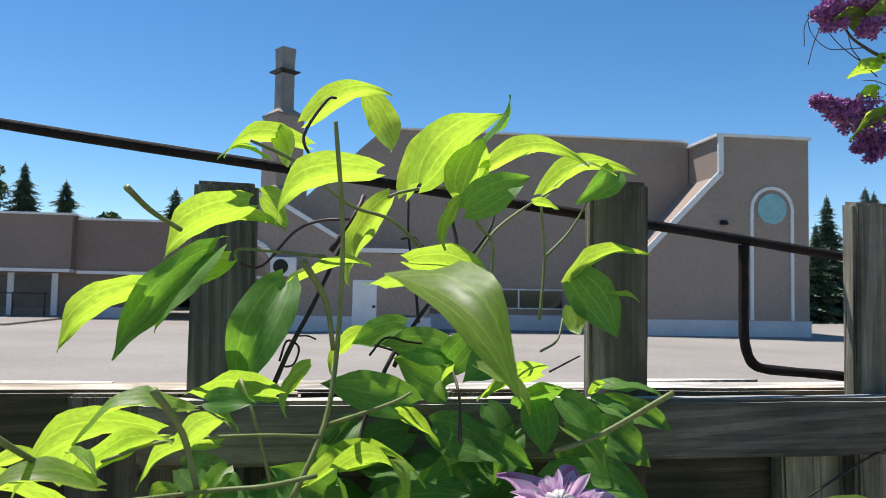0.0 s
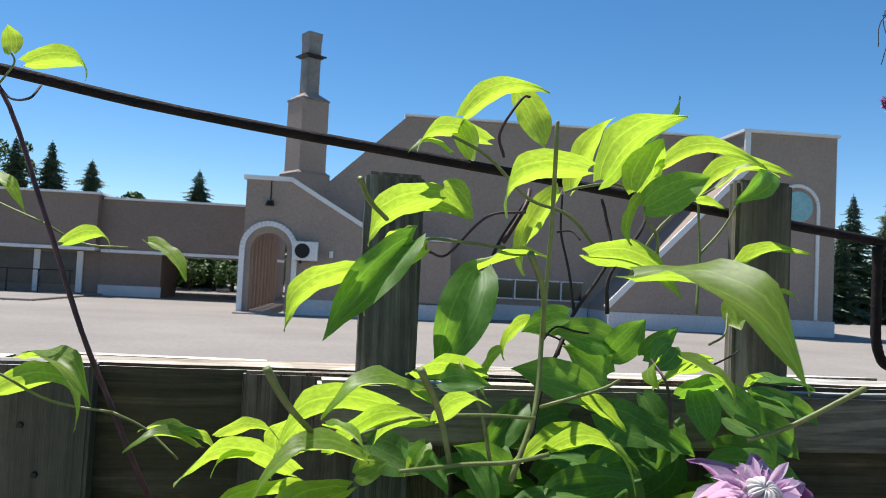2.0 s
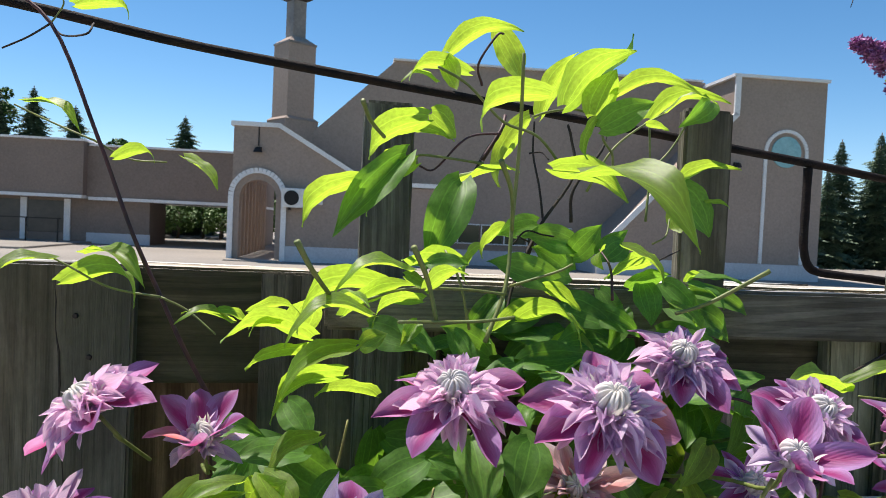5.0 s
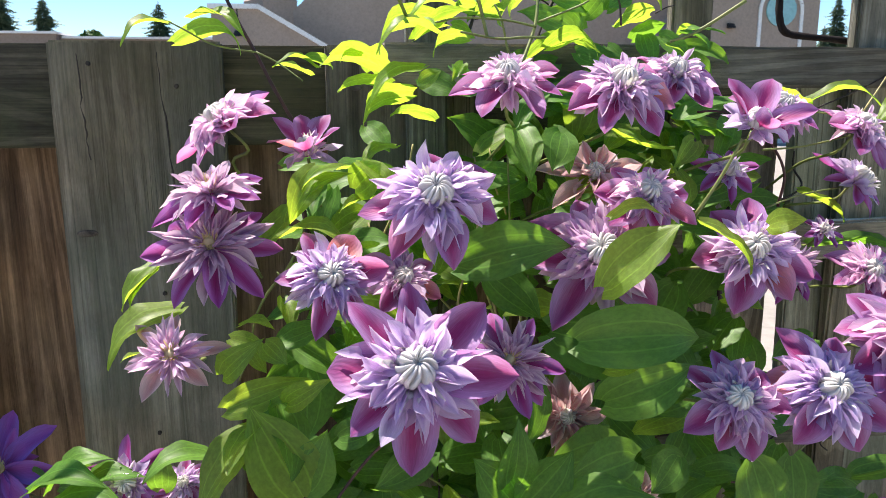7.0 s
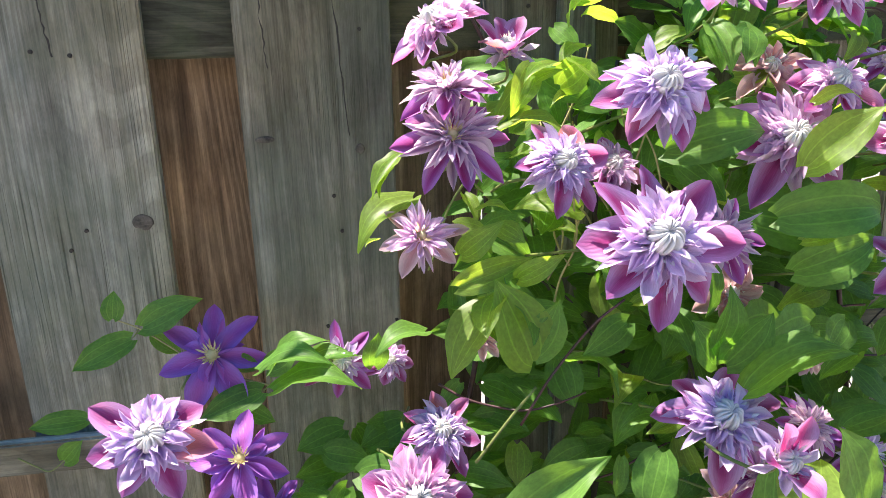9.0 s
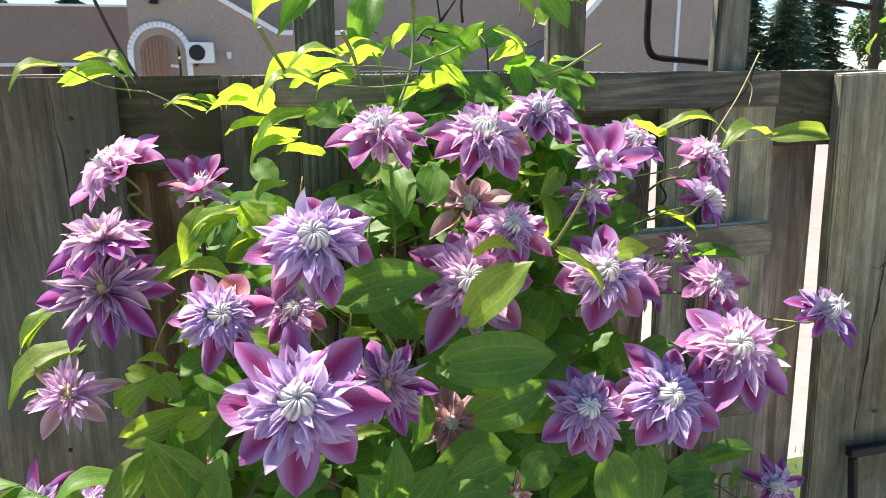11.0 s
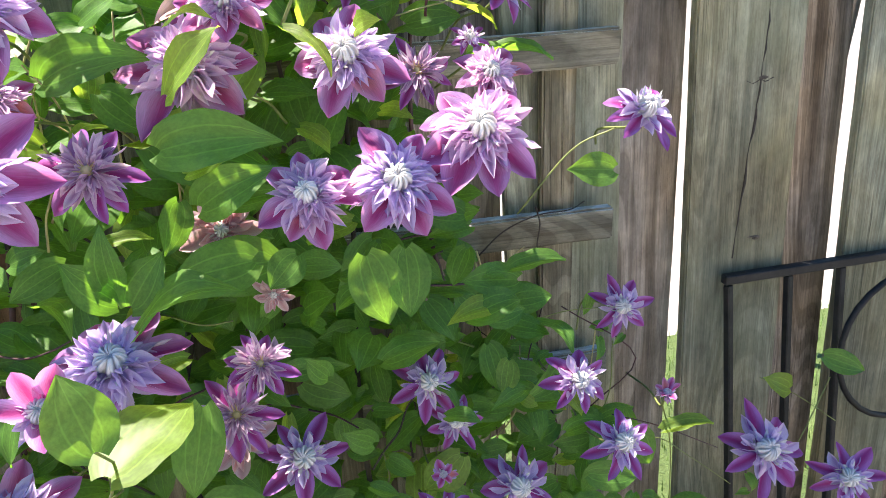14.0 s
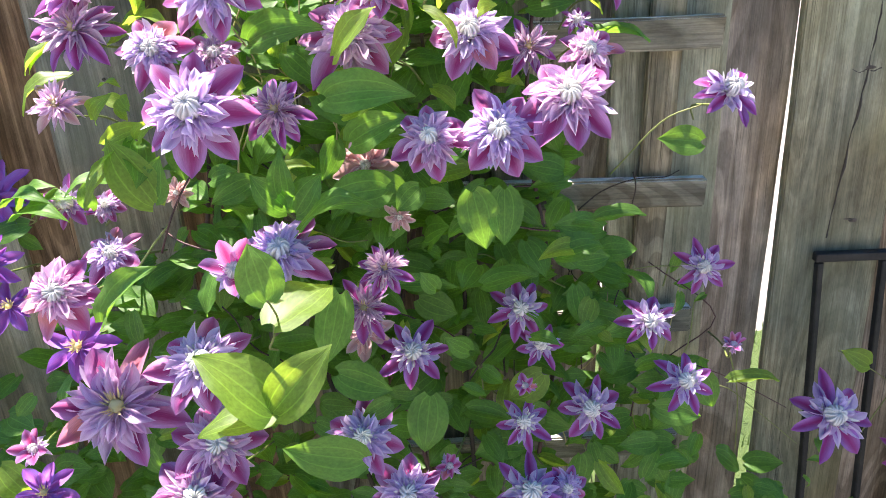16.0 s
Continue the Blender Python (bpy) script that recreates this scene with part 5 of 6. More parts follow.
stem(((0.344, 0.646, 1.483), (0.344, 0.645, 1.505), (0.333, 0.636, 1.515), (0.330, 0.636, 1.529)), 0.0011, 0.0009, stem_green)
stem(((0.330, 0.636, 1.529), (0.312, 0.635, 1.535), (0.292, 0.635, 1.532), (0.281, 0.634, 1.528)), 0.0010, 0.0008, stem_green)
stem(((0.366, 0.620, 1.444), (0.376, 0.621, 1.450), (0.382, 0.629, 1.462)), 0.0007, 0.0006, stem_green)
stem(((0.355, 0.560, 1.403), (0.376, 0.557, 1.411), (0.407, 0.546, 1.432)), 0.0011, 0.0014, stem_green)
stem(((0.306, 0.540, 1.412), (0.307, 0.548, 1.430), (0.307, 0.566, 1.440)), 0.0009, 0.0006, stem_red)
stem(((0.076, 0.627, 1.329), (0.056, 0.628, 1.366), (0.041, 0.631, 1.397), (0.021, 0.637, 1.437), (-0.004, 0.642, 1.500), (-0.037, 0.655, 1.569), (-0.081, 0.666, 1.600)), 0.0016, 0.0012, stem_red)
stem(((0.042, 0.627, 1.397), (0.011, 0.628, 1.402), (-0.012, 0.628, 1.414), (-0.022, 0.628, 1.419)), 0.0008, 0.0006, stem_green)
stem(((0.042, 0.627, 1.397), (0.058, 0.628, 1.389), (0.077, 0.621, 1.375)), 0.0008, 0.0006, stem_green)
stem(((-0.004, 0.642, 1.494), (-0.033, 0.651, 1.505), (-0.056, 0.651, 1.515)), 0.0007, 0.0006, stem_green)
stem(((-0.004, 0.642, 1.494), (0.016, 0.645, 1.484), (0.040, 0.641, 1.483)), 0.0007, 0.0006, stem_green)
stem(((-0.037, 0.655, 1.569), (-0.030, 0.656, 1.582), (-0.033, 0.656, 1.589)), 0.0006, 0.0005, stem_green)
stem(((-0.037, 0.655, 1.569), (-0.030, 0.655, 1.562), (0.001, 0.602, 1.552), (0.002, 0.612, 1.561)), 0.0007, 0.0006, stem_dark)
stem(((-0.037, 0.655, 1.569), (-0.050, 0.654, 1.559), (-0.066, 0.656, 1.551)), 0.0007, 0.0006, stem_dark)
stem(((0.251, 0.564, 1.416), (0.277, 0.556, 1.426), (0.287, 0.556, 1.431)), 0.0009, 0.0007, stem_green)
stem(((0.247, 0.557, 1.412), (0.221, 0.546, 1.415), (0.187, 0.537, 1.415), (0.166, 0.526, 1.410)), 0.0009, 0.0007, stem_green)
stem(((0.246, 0.530, 1.402), (0.227, 0.520, 1.401), (0.209, 0.520, 1.400), (0.180, 0.501, 1.402)), 0.0010, 0.0008, stem_green)
stem(((0.227, 0.557, 1.391), (0.220, 0.555, 1.418), (0.212, 0.564, 1.436)), 0.0009, 0.0007, stem_green)
stem(((0.340, 0.482, 1.279), (0.354, 0.475, 1.307), (0.365, 0.470, 1.333)), 0.0014, 0.0010, stem_green)
stem(((0.425, 0.538, 1.321), (0.468, 0.547, 1.323), (0.508, 0.547, 1.331)), 0.0009, 0.0007, stem_green)
stem(((0.432, 0.538, 1.276), (0.476, 0.556, 1.283), (0.517, 0.565, 1.287)), 0.0008, 0.0007, stem_green)
stem(((0.548, 0.577, 1.079), (0.596, 0.560, 1.142), (0.635, 0.547, 1.163)), 0.0010, 0.0009, stem_green)
stem(((0.591, 0.632, 0.928), (0.626, 0.624, 0.937), (0.676, 0.612, 0.939)), 0.0007, 0.0006, stem_green)
stem(((0.063, 0.474, 1.049), (0.084, 0.465, 1.093), (0.110, 0.456, 1.133), (0.130, 0.447, 1.155)), 0.0011, 0.0009, stem_red)
stem(((0.027, 0.473, 1.022), (0.056, 0.474, 1.058), (0.075, 0.475, 1.079)), 0.0012, 0.0010, stem_green)
stem(((0.883, 0.610, 0.805), (0.941, 0.611, 0.768), (1.004, 0.601, 0.719)), 0.0007, 0.0006, stem_green)
stem(((0.922, 0.583, 0.688), (0.953, 0.592, 0.740), (0.983, 0.602, 0.791)), 0.0009, 0.0007, stem_green)
stem(((0.550, 0.588, 1.348), (0.583, 0.598, 1.387), (0.613, 0.612, 1.427)), 0.0008, 0.0006, stem_straw)
stem(((0.498, 0.578, 1.349), (0.530, 0.581, 1.346), (0.574, 0.581, 1.344), (0.618, 0.586, 1.346)), 0.0007, 0.0006, stem_green)
stem(((0.508, 0.601, 1.031), (0.526, 0.620, 0.958), (0.538, 0.638, 0.887), (0.513, 0.636, 0.796)), 0.0010, 0.0009, stem_green)
stem(((0.640, 0.521, 0.797), (0.690, 0.533, 0.812), (0.754, 0.557, 0.754), (0.823, 0.565, 0.689)), 0.0007, 0.0006, stem_green)
stem(((0.528, 0.655, 1.005), (0.561, 0.659, 1.030), (0.601, 0.659, 1.044), (0.641, 0.663, 1.044), (0.660, 0.664, 1.052)), 0.0010, 0.0007, stem_dark)
stem(((0.599, 0.659, 1.054), (0.604, 0.659, 1.033), (0.602, 0.662, 1.004), (0.613, 0.663, 0.992)), 0.0010, 0.0007, stem_dark)
stem(((0.489, 0.636, 0.972), (0.520, 0.646, 0.925), (0.505, 0.646, 0.897), (0.544, 0.656, 0.853)), 0.0009, 0.0006, stem_dark)
stem(((0.535, 0.646, 0.967), (0.568, 0.657, 0.888), (0.606, 0.658, 0.814)), 0.0009, 0.0007, stem_red)
stem(((0.518, 0.646, 1.016), (0.534, 0.655, 0.971), (0.538, 0.656, 0.925)), 0.0010, 0.0007, stem_green)
stem(((0.514, 0.655, 0.984), (0.546, 0.656, 0.950), (0.523, 0.647, 0.922), (0.563, 0.648, 0.886)), 0.0009, 0.0006, stem_dark)
stem(((0.697, 0.535, 0.861), (0.723, 0.550, 0.784), (0.744, 0.573, 0.671)), 0.0009, 0.0007, stem_green)
stem(((0.653, 0.561, 0.832), (0.710, 0.551, 0.810), (0.799, 0.566, 0.749)), 0.0008, 0.0006, stem_red)
stem(((0.630, 0.642, 1.375), (0.636, 0.647, 1.391), (0.633, 0.651, 1.400)), 0.0007, 0.0006, stem_straw)
stem(((0.523, 0.640, 1.019), (0.533, 0.640, 0.977), (0.535, 0.630, 0.943), (0.538, 0.620, 0.901)), 0.0012, 0.0009, stem_straw, "stalk", 5)
stem(((0.533, 0.640, 0.977), (0.563, 0.645, 1.002), (0.582, 0.650, 1.012)), 0.0010, 0.0008, stem_straw, "stalk", 5)
stem(((0.653, 0.668, 1.415), (0.642, 0.667, 1.387), (0.609, 0.672, 1.368), (0.552, 0.650, 1.352)), 0.0008, 0.0008, stem_dark, "tendril", 5)

# ---------------------------------------------------------------- clematis: single leaves
leaf((0.234, 0.720, 1.587), (0.287, 0.708, 1.611), 3, "b", True, 0.75)
leaf((0.272, 0.726, 1.610), (0.292, 0.714, 1.568), 0, "b", True, 1.14)
leaf((0.236, 0.645, 1.556), (0.191, 0.633, 1.551), 3, "b", True, 0.71)
leaf((0.214, 0.646, 1.548), (0.189, 0.634, 1.548), 1, "u", True, 0.83)
leaf((0.218, 0.646, 1.566), (0.227, 0.634, 1.542), 4, "b", True, 1.04)
leaf((0.269, 0.561, 1.529), (0.222, 0.549, 1.509), 3, "b", True, 0.87)
leaf((0.207, 0.628, 1.520), (0.165, 0.616, 1.493), 1, "b", True, 1.04)
leaf((0.188, 0.646, 1.513), (0.227, 0.634, 1.509), 2, "b", True, 0.46)
leaf((0.212, 0.646, 1.527), (0.228, 0.634, 1.510), 4, "b", True, 1.66)
leaf((0.192, 0.615, 1.494), (0.147, 0.603, 1.441), 2, "f", False, 0.87)
leaf((0.199, 0.616, 1.489), (0.164, 0.604, 1.456), 1, "b", True, 0.87)
leaf((0.161, 0.601, 1.476), (0.126, 0.589, 1.448), 1, "b", True, 0.87)
leaf((0.181, 0.646, 1.496), (0.196, 0.634, 1.504), 4, "u", True, 1.24)
leaf((0.285, 0.657, 1.530), (0.258, 0.645, 1.479), 0, "b", True, 0.75)
leaf((0.228, 0.610, 1.479), (0.206, 0.598, 1.423), 3, "f", False, 1.04)
leaf((0.230, 0.646, 1.478), (0.272, 0.634, 1.492), 2, "u", True, 0.52)
leaf((0.295, 0.663, 1.534), (0.314, 0.651, 1.579), 0, "b", True, 0.83)
leaf((0.298, 0.616, 1.534), (0.336, 0.604, 1.573), 1, "b", True, 1.14)
leaf((0.336, 0.657, 1.566), (0.353, 0.637, 1.590), 2, "r", False, 0.93)
leaf((0.321, 0.625, 1.530), (0.330, 0.613, 1.560), 4, "b", True, 1.46)
leaf((0.335, 0.623, 1.544), (0.388, 0.611, 1.553), 3, "b", True, 0.63)
leaf((0.381, 0.666, 1.537), (0.433, 0.654, 1.557), 3, "b", True, 0.75)
leaf((0.384, 0.646, 1.539), (0.415, 0.634, 1.550), 1, "u", True, 0.83)
leaf((0.322, 0.613, 1.520), (0.353, 0.601, 1.538), 4, "f", False, 1.14)
leaf((0.319, 0.612, 1.525), (0.307, 0.600, 1.497), 2, "b", True, 0.83)
leaf((0.430, 0.669, 1.554), (0.398, 0.649, 1.531), 0, "r", False, 1.04)
leaf((0.369, 0.646, 1.530), (0.381, 0.634, 1.525), 4, "b", True, 0.83)
leaf((0.292, 0.619, 1.491), (0.342, 0.607, 1.475), 1, "b", True, 0.87)
leaf((0.269, 0.500, 1.477), (0.305, 0.440, 1.451), 1, "c", True, 0.87)
leaf((0.392, 0.647, 1.483), (0.435, 0.635, 1.504), 1, "b", True, 0.66)
leaf((0.397, 0.652, 1.487), (0.420, 0.640, 1.451), 4, "f", False, 1.34)
leaf((0.416, 0.646, 1.475), (0.431, 0.634, 1.473), 0, "b", True, 0.63)
leaf((0.392, 0.646, 1.469), (0.394, 0.634, 1.452), 4, "b", True, 1.24)
leaf((0.271, 0.662, 1.451), (0.251, 0.650, 1.429), 0, "b", True, 1.14)
leaf((0.296, 0.665, 1.455), (0.264, 0.653, 1.445), 4, "f", False, 1.04)
leaf((0.322, 0.657, 1.441), (0.281, 0.645, 1.446), 4, "f", False, 1.04)
leaf((0.320, 0.657, 1.420), (0.288, 0.645, 1.438), 4, "f", False, 1.46)
leaf((0.295, 0.617, 1.416), (0.247, 0.605, 1.429), 4, "f", False, 0.87)
leaf((0.305, 0.553, 1.441), (0.298, 0.541, 1.430), 1, "b", True, 1.56)
leaf((0.316, 0.552, 1.442), (0.338, 0.540, 1.425), 0, "u", True, 1.14)
leaf((0.192, 0.557, 1.423), (0.149, 0.545, 1.417), 1, "u", True, 0.87)
leaf((0.155, 0.535, 1.400), (0.192, 0.523, 1.420), 0, "b", True, 0.75)
leaf((0.167, 0.516, 1.402), (0.125, 0.504, 1.396), 3, "u", True, 0.87)
leaf((0.130, 0.606, 1.382), (0.136, 0.594, 1.403), 4, "b", True, 1.66)
leaf((0.196, 0.520, 1.417), (0.215, 0.508, 1.428), 1, "b", True, 1.04)
leaf((0.083, 0.645, 1.380), (0.054, 0.633, 1.388), 2, "u", True, 0.83)
leaf((0.101, 0.592, 1.393), (0.133, 0.580, 1.395), 1, "b", True, 0.63)
leaf((0.081, 0.606, 1.391), (0.101, 0.594, 1.384), 0, "b", True, 1.24)
leaf((0.120, 0.564, 1.391), (0.103, 0.552, 1.387), 1, "b", True, 0.75)
leaf((0.243, 0.561, 1.390), (0.292, 0.549, 1.400), 3, "b", True, 0.63)
leaf((0.194, 0.606, 1.417), (0.210, 0.594, 1.407), 4, "b", True, 1.24)
leaf((0.310, 0.642, 1.400), (0.348, 0.630, 1.384), 4, "f", False, 1.14)
leaf((0.347, 0.665, 1.407), (0.360, 0.653, 1.378), 0, "f", False, 1.24)
leaf((0.368, 0.636, 1.415), (0.371, 0.624, 1.387), 4, "f", False, 1.34)
leaf((0.386, 0.644, 1.415), (0.411, 0.632, 1.387), 0, "f", False, 1.24)
leaf((0.411, 0.649, 1.420), (0.446, 0.637, 1.418), 4, "u", False, 0.93)
leaf((0.401, 0.659, 1.396), (0.447, 0.647, 1.374), 1, "f", False, 1.04)
leaf((0.385, 0.642, 1.378), (0.435, 0.630, 1.360), 4, "f", False, 1.04)
leaf((0.268, 0.662, 1.399), (0.240, 0.650, 1.367), 0, "f", False, 1.04)
leaf((0.299, 0.666, 1.392), (0.254, 0.654, 1.376), 4, "f", False, 0.93)
leaf((0.327, 0.641, 1.394), (0.366, 0.629, 1.379), 0, "f", False, 1.04)
leaf((0.321, 0.654, 1.432), (0.337, 0.642, 1.456), 4, "f", False, 1.24)
leaf((0.334, 0.636, 1.435), (0.349, 0.624, 1.453), 0, "f", False, 1.24)
leaf((0.406, 0.646, 1.417), (0.414, 0.634, 1.425), 1, "b", True, 1.04)
leaf((0.360, 0.648, 1.395), (0.345, 0.636, 1.367), 0, "f", False, 1.14)
leaf((0.258, 0.637, 1.361), (0.222, 0.625, 1.383), 4, "f", False, 1.04)
leaf((0.421, 0.665, 1.408), (0.462, 0.653, 1.394), 0, "f", False, 0.93)
leaf((0.175, 0.649, 1.378), (0.208, 0.637, 1.365), 4, "f", False, 1.24)
leaf((0.203, 0.606, 1.388), (0.192, 0.594, 1.375), 0, "f", True, 1.24)
leaf((0.168, 0.606, 1.372), (0.183, 0.594, 1.382), 4, "f", True, 1.24)
leaf((0.324, 0.664, 1.366), (0.302, 0.652, 1.353), 1, "f", False, 1.04)
leaf((0.201, 0.547, 1.429), (0.221, 0.538, 1.430), 4, "f", False, 0.96)
leaf((0.051, 0.638, 1.486), (0.075, 0.627, 1.468), 2, "r", True, 1.06)
leaf((-0.030, 0.652, 1.587), (-0.033, 0.652, 1.602), 4, "b", True, 1.55)
leaf((-0.019, 0.644, 1.579), (0.020, 0.631, 1.574), 3, "b", True, 0.77)
leaf((-0.047, 0.644, 1.516), (-0.011, 0.639, 1.502), 1, "u", True, 0.77)
leaf((0.010, 0.634, 1.483), (0.038, 0.624, 1.485), 3, "b", True, 0.77)
leaf((-0.019, 0.633, 1.403), (0.036, 0.606, 1.402), 3, "b", True, 0.67)
leaf((0.152, 0.535, 1.411), (0.167, 0.517, 1.408), 2, "u", True, 0.77)
leaf((-0.023, 0.632, 1.418), (-0.055, 0.609, 1.404), 1, "u", True, 0.83)
leaf((-0.006, 0.634, 1.422), (0.037, 0.606, 1.410), 1, "u", True, 0.72)
leaf((0.256, 0.558, 1.396), (0.285, 0.523, 1.395), 3, "b", True, 0.93)
leaf((0.486, 0.578, 1.351), (0.426, 0.553, 1.364), 2, "u", True, 0.72)
leaf((0.488, 0.578, 1.356), (0.546, 0.562, 1.361), 1, "u", True, 0.57)
leaf((0.607, 0.584, 1.349), (0.543, 0.564, 1.343), 1, "u", True, 0.83)
leaf((0.618, 0.586, 1.347), (0.679, 0.574, 1.346), 1, "f", True, 0.72)
leaf((0.177, 0.489, 1.252), (0.247, 0.469, 1.268), 3, "f", False, 1.13)
leaf((0.205, 0.519, 1.236), (0.238, 0.501, 1.207), 4, "f", False, 1.23)
leaf((0.260, 0.442, 1.243), (0.298, 0.422, 1.286), 4, "l", True, 1.03)
leaf((0.266, 0.450, 1.285), (0.296, 0.441, 1.291), 1, "u", True, 1.34)
leaf((0.239, 0.481, 1.203), (0.320, 0.454, 1.183), 4, "f", False, 1.03)
leaf((0.340, 0.472, 1.276), (0.370, 0.452, 1.247), 0, "r", True, 0.93)
leaf((0.390, 0.470, 1.274), (0.403, 0.451, 1.281), 1, "f", True, 1.65)
leaf((0.223, 0.520, 1.340), (0.226, 0.489, 1.308), 0, "f", False, 1.34)
leaf((0.256, 0.520, 1.336), (0.244, 0.500, 1.312), 4, "f", False, 1.55)
leaf((0.263, 0.442, 1.189), (0.290, 0.433, 1.199), 3, "f", True, 1.03)
leaf((0.289, 0.443, 1.190), (0.301, 0.434, 1.168), 4, "f", False, 1.23)
leaf((0.502, 0.573, 1.235), (0.576, 0.556, 1.233), 2, "u", False, 0.62)
leaf((0.486, 0.573, 1.282), (0.528, 0.566, 1.259), 2, "u", True, 0.62)
leaf((0.287, 0.462, 1.159), (0.329, 0.444, 1.169), 2, "f", False, 1.13)
leaf((0.369, 0.540, 1.328), (0.345, 0.522, 1.310), 0, "f", True, 1.23)
leaf((0.058, 0.516, 1.268), (0.105, 0.496, 1.269), 1, "u", True, 0.93)
leaf((0.064, 0.534, 1.276), (0.106, 0.518, 1.314), 1, "l", True, 0.72)
leaf((0.111, 0.535, 1.298), (0.128, 0.518, 1.317), 4, "f", True, 1.65)
leaf((0.021, 0.485, 1.186), (0.046, 0.466, 1.213), 1, "f", True, 1.03)
leaf((0.048, 0.486, 1.205), (0.062, 0.466, 1.197), 4, "f", True, 1.23)
leaf((0.033, 0.486, 1.217), (0.055, 0.476, 1.219), 1, "u", True, 1.03)
leaf((-0.020, 0.515, 1.250), (-0.036, 0.495, 1.230), 2, "l", True, 1.03)
leaf((0.061, 0.476, 1.167), (0.088, 0.456, 1.189), 0, "f", True, 1.03)
leaf((0.045, 0.476, 1.157), (0.025, 0.435, 1.143), 4, "l", True, 1.13)
leaf((0.056, 0.485, 1.163), (0.064, 0.445, 1.129), 4, "r", False, 1.13)
leaf((0.244, 0.520, 1.147), (0.230, 0.500, 1.110), 4, "r", False, 1.23)
leaf((0.213, 0.520, 1.108), (0.210, 0.479, 1.083), 4, "f", False, 1.23)
leaf((0.308, 0.523, 1.086), (0.239, 0.491, 1.096), 4, "f", False, 1.23)
leaf((0.162, 0.547, 1.381), (0.120, 0.537, 1.357), 1, "l", True, 0.72)
leaf((-0.035, 0.515, 1.193), (-0.046, 0.505, 1.192), 2, "l", True, 1.03)
leaf((0.204, 0.272, 0.991), (0.150, 0.275, 1.046), 4, "u", True, 1.35)
leaf((0.205, 0.272, 0.991), (0.256, 0.275, 1.049), 4, "c", True, 1.0)
leaf((0.204, 0.272, 0.990), (0.144, 0.263, 0.978), 4, "u", True, 1.1)
leaf((0.261, 0.362, 0.866), (0.190, 0.343, 0.897), 4, "f", False, 1.03)
leaf((0.203, 0.323, 1.043), (0.248, 0.378, 1.053), 4, "u", True, 1.40)
leaf((0.207, 0.296, 1.080), (0.195, 0.307, 1.124), 4, "c", False, 1.50)
stem(((0.203, 0.323, 1.043), (0.199, 0.333, 1.025), (0.190, 0.350, 1.005), (0.184, 0.380, 0.985), (0.180, 0.420, 0.960)), 0.0011, 0.0010, stem_green)
stem(((0.207, 0.296, 1.080), (0.206, 0.315, 1.062), (0.203, 0.345, 1.035)), 0.0009, 0.0009, stem_green)
leaf((0.217, 0.420, 1.086), (0.288, 0.404, 1.120), 1, "u", False, 1.03)
leaf((0.248, 0.451, 1.205), (0.326, 0.433, 1.211), 3, "f", False, 1.13)
leaf((0.201, 0.440, 1.114), (0.203, 0.430, 1.163), 0, "f", False, 1.23)
leaf((0.202, 0.440, 1.103), (0.174, 0.429, 1.141), 4, "f", False, 1.23)
leaf((0.210, 0.440, 1.099), (0.239, 0.431, 1.140), 4, "f", False, 1.23)
leaf((0.037, 0.475, 1.150), (0.004, 0.454, 1.106), 4, "l", True, 1.13)
leaf((0.033, 0.475, 1.145), (0.047, 0.455, 1.116), 4, "r", False, 1.23)
leaf((0.139, 0.397, 1.061), (0.126, 0.387, 1.019), 4, "l", False, 1.34)
leaf((0.029, 0.394, 1.014), (0.089, 0.376, 1.079), 2, "l", False, 1.13)
leaf((0.247, 0.421, 1.019), (0.231, 0.401, 0.954), 4, "f", False, 1.03)
leaf((0.235, 0.441, 0.915), (0.292, 0.421, 0.904), 4, "f", False, 1.23)
leaf((0.287, 0.441, 0.876), (0.256, 0.431, 0.864), 4, "f", False, 1.23)
leaf((0.330, 0.461, 0.867), (0.321, 0.442, 0.805), 4, "f", False, 1.34)
leaf((0.381, 0.454, 1.107), (0.393, 0.444, 1.050), 4, "f", False, 1.34)
leaf((0.412, 0.455, 1.108), (0.411, 0.445, 1.053), 4, "f", False, 1.23)
leaf((0.329, 0.464, 1.111), (0.306, 0.453, 1.091), 4, "f", False, 1.65)
leaf((0.342, 0.485, 0.988), (0.325, 0.474, 1.014), 4, "f", False, 1.23)
leaf((0.377, 0.504, 0.897), (0.349, 0.485, 0.927), 4, "f", False, 1.03)
leaf((0.296, 0.463, 1.112), (0.237, 0.441, 1.112), 4, "f", False, 1.23)
leaf((0.525, 0.541, 0.937), (0.511, 0.518, 0.913), 4, "f", True, 1.34)
leaf((0.536, 0.535, 0.895), (0.551, 0.526, 0.887), 4, "f", True, 1.34)
leaf((0.654, 0.516, 0.844), (0.675, 0.511, 0.796), 4, "f", False, 1.23)
leaf((0.608, 0.521, 0.792), (0.662, 0.510, 0.784), 4, "f", False, 1.13)
leaf((0.649, 0.577, 1.113), (0.597, 0.569, 1.121), 4, "f", False, 1.23)
leaf((0.702, 0.533, 0.818), (0.764, 0.530, 0.819), 2, "u", True, 0.93)
leaf((-0.132, 0.560, 1.076), (-0.074, 0.542, 1.089), 1, "u", False, 0.93)
leaf((-0.122, 0.550, 1.062), (-0.054, 0.532, 1.072), 1, "u", False, 0.93)
leaf((-0.115, 0.484, 0.877), (-0.135, 0.475, 0.855), 4, "f", False, 1.23)
leaf((0.268, 0.452, 1.162), (0.322, 0.434, 1.190), 3, "f", False, 1.23)
leaf((0.069, 0.465, 1.106), (0.039, 0.456, 1.174), 4, "f", True, 1.13)
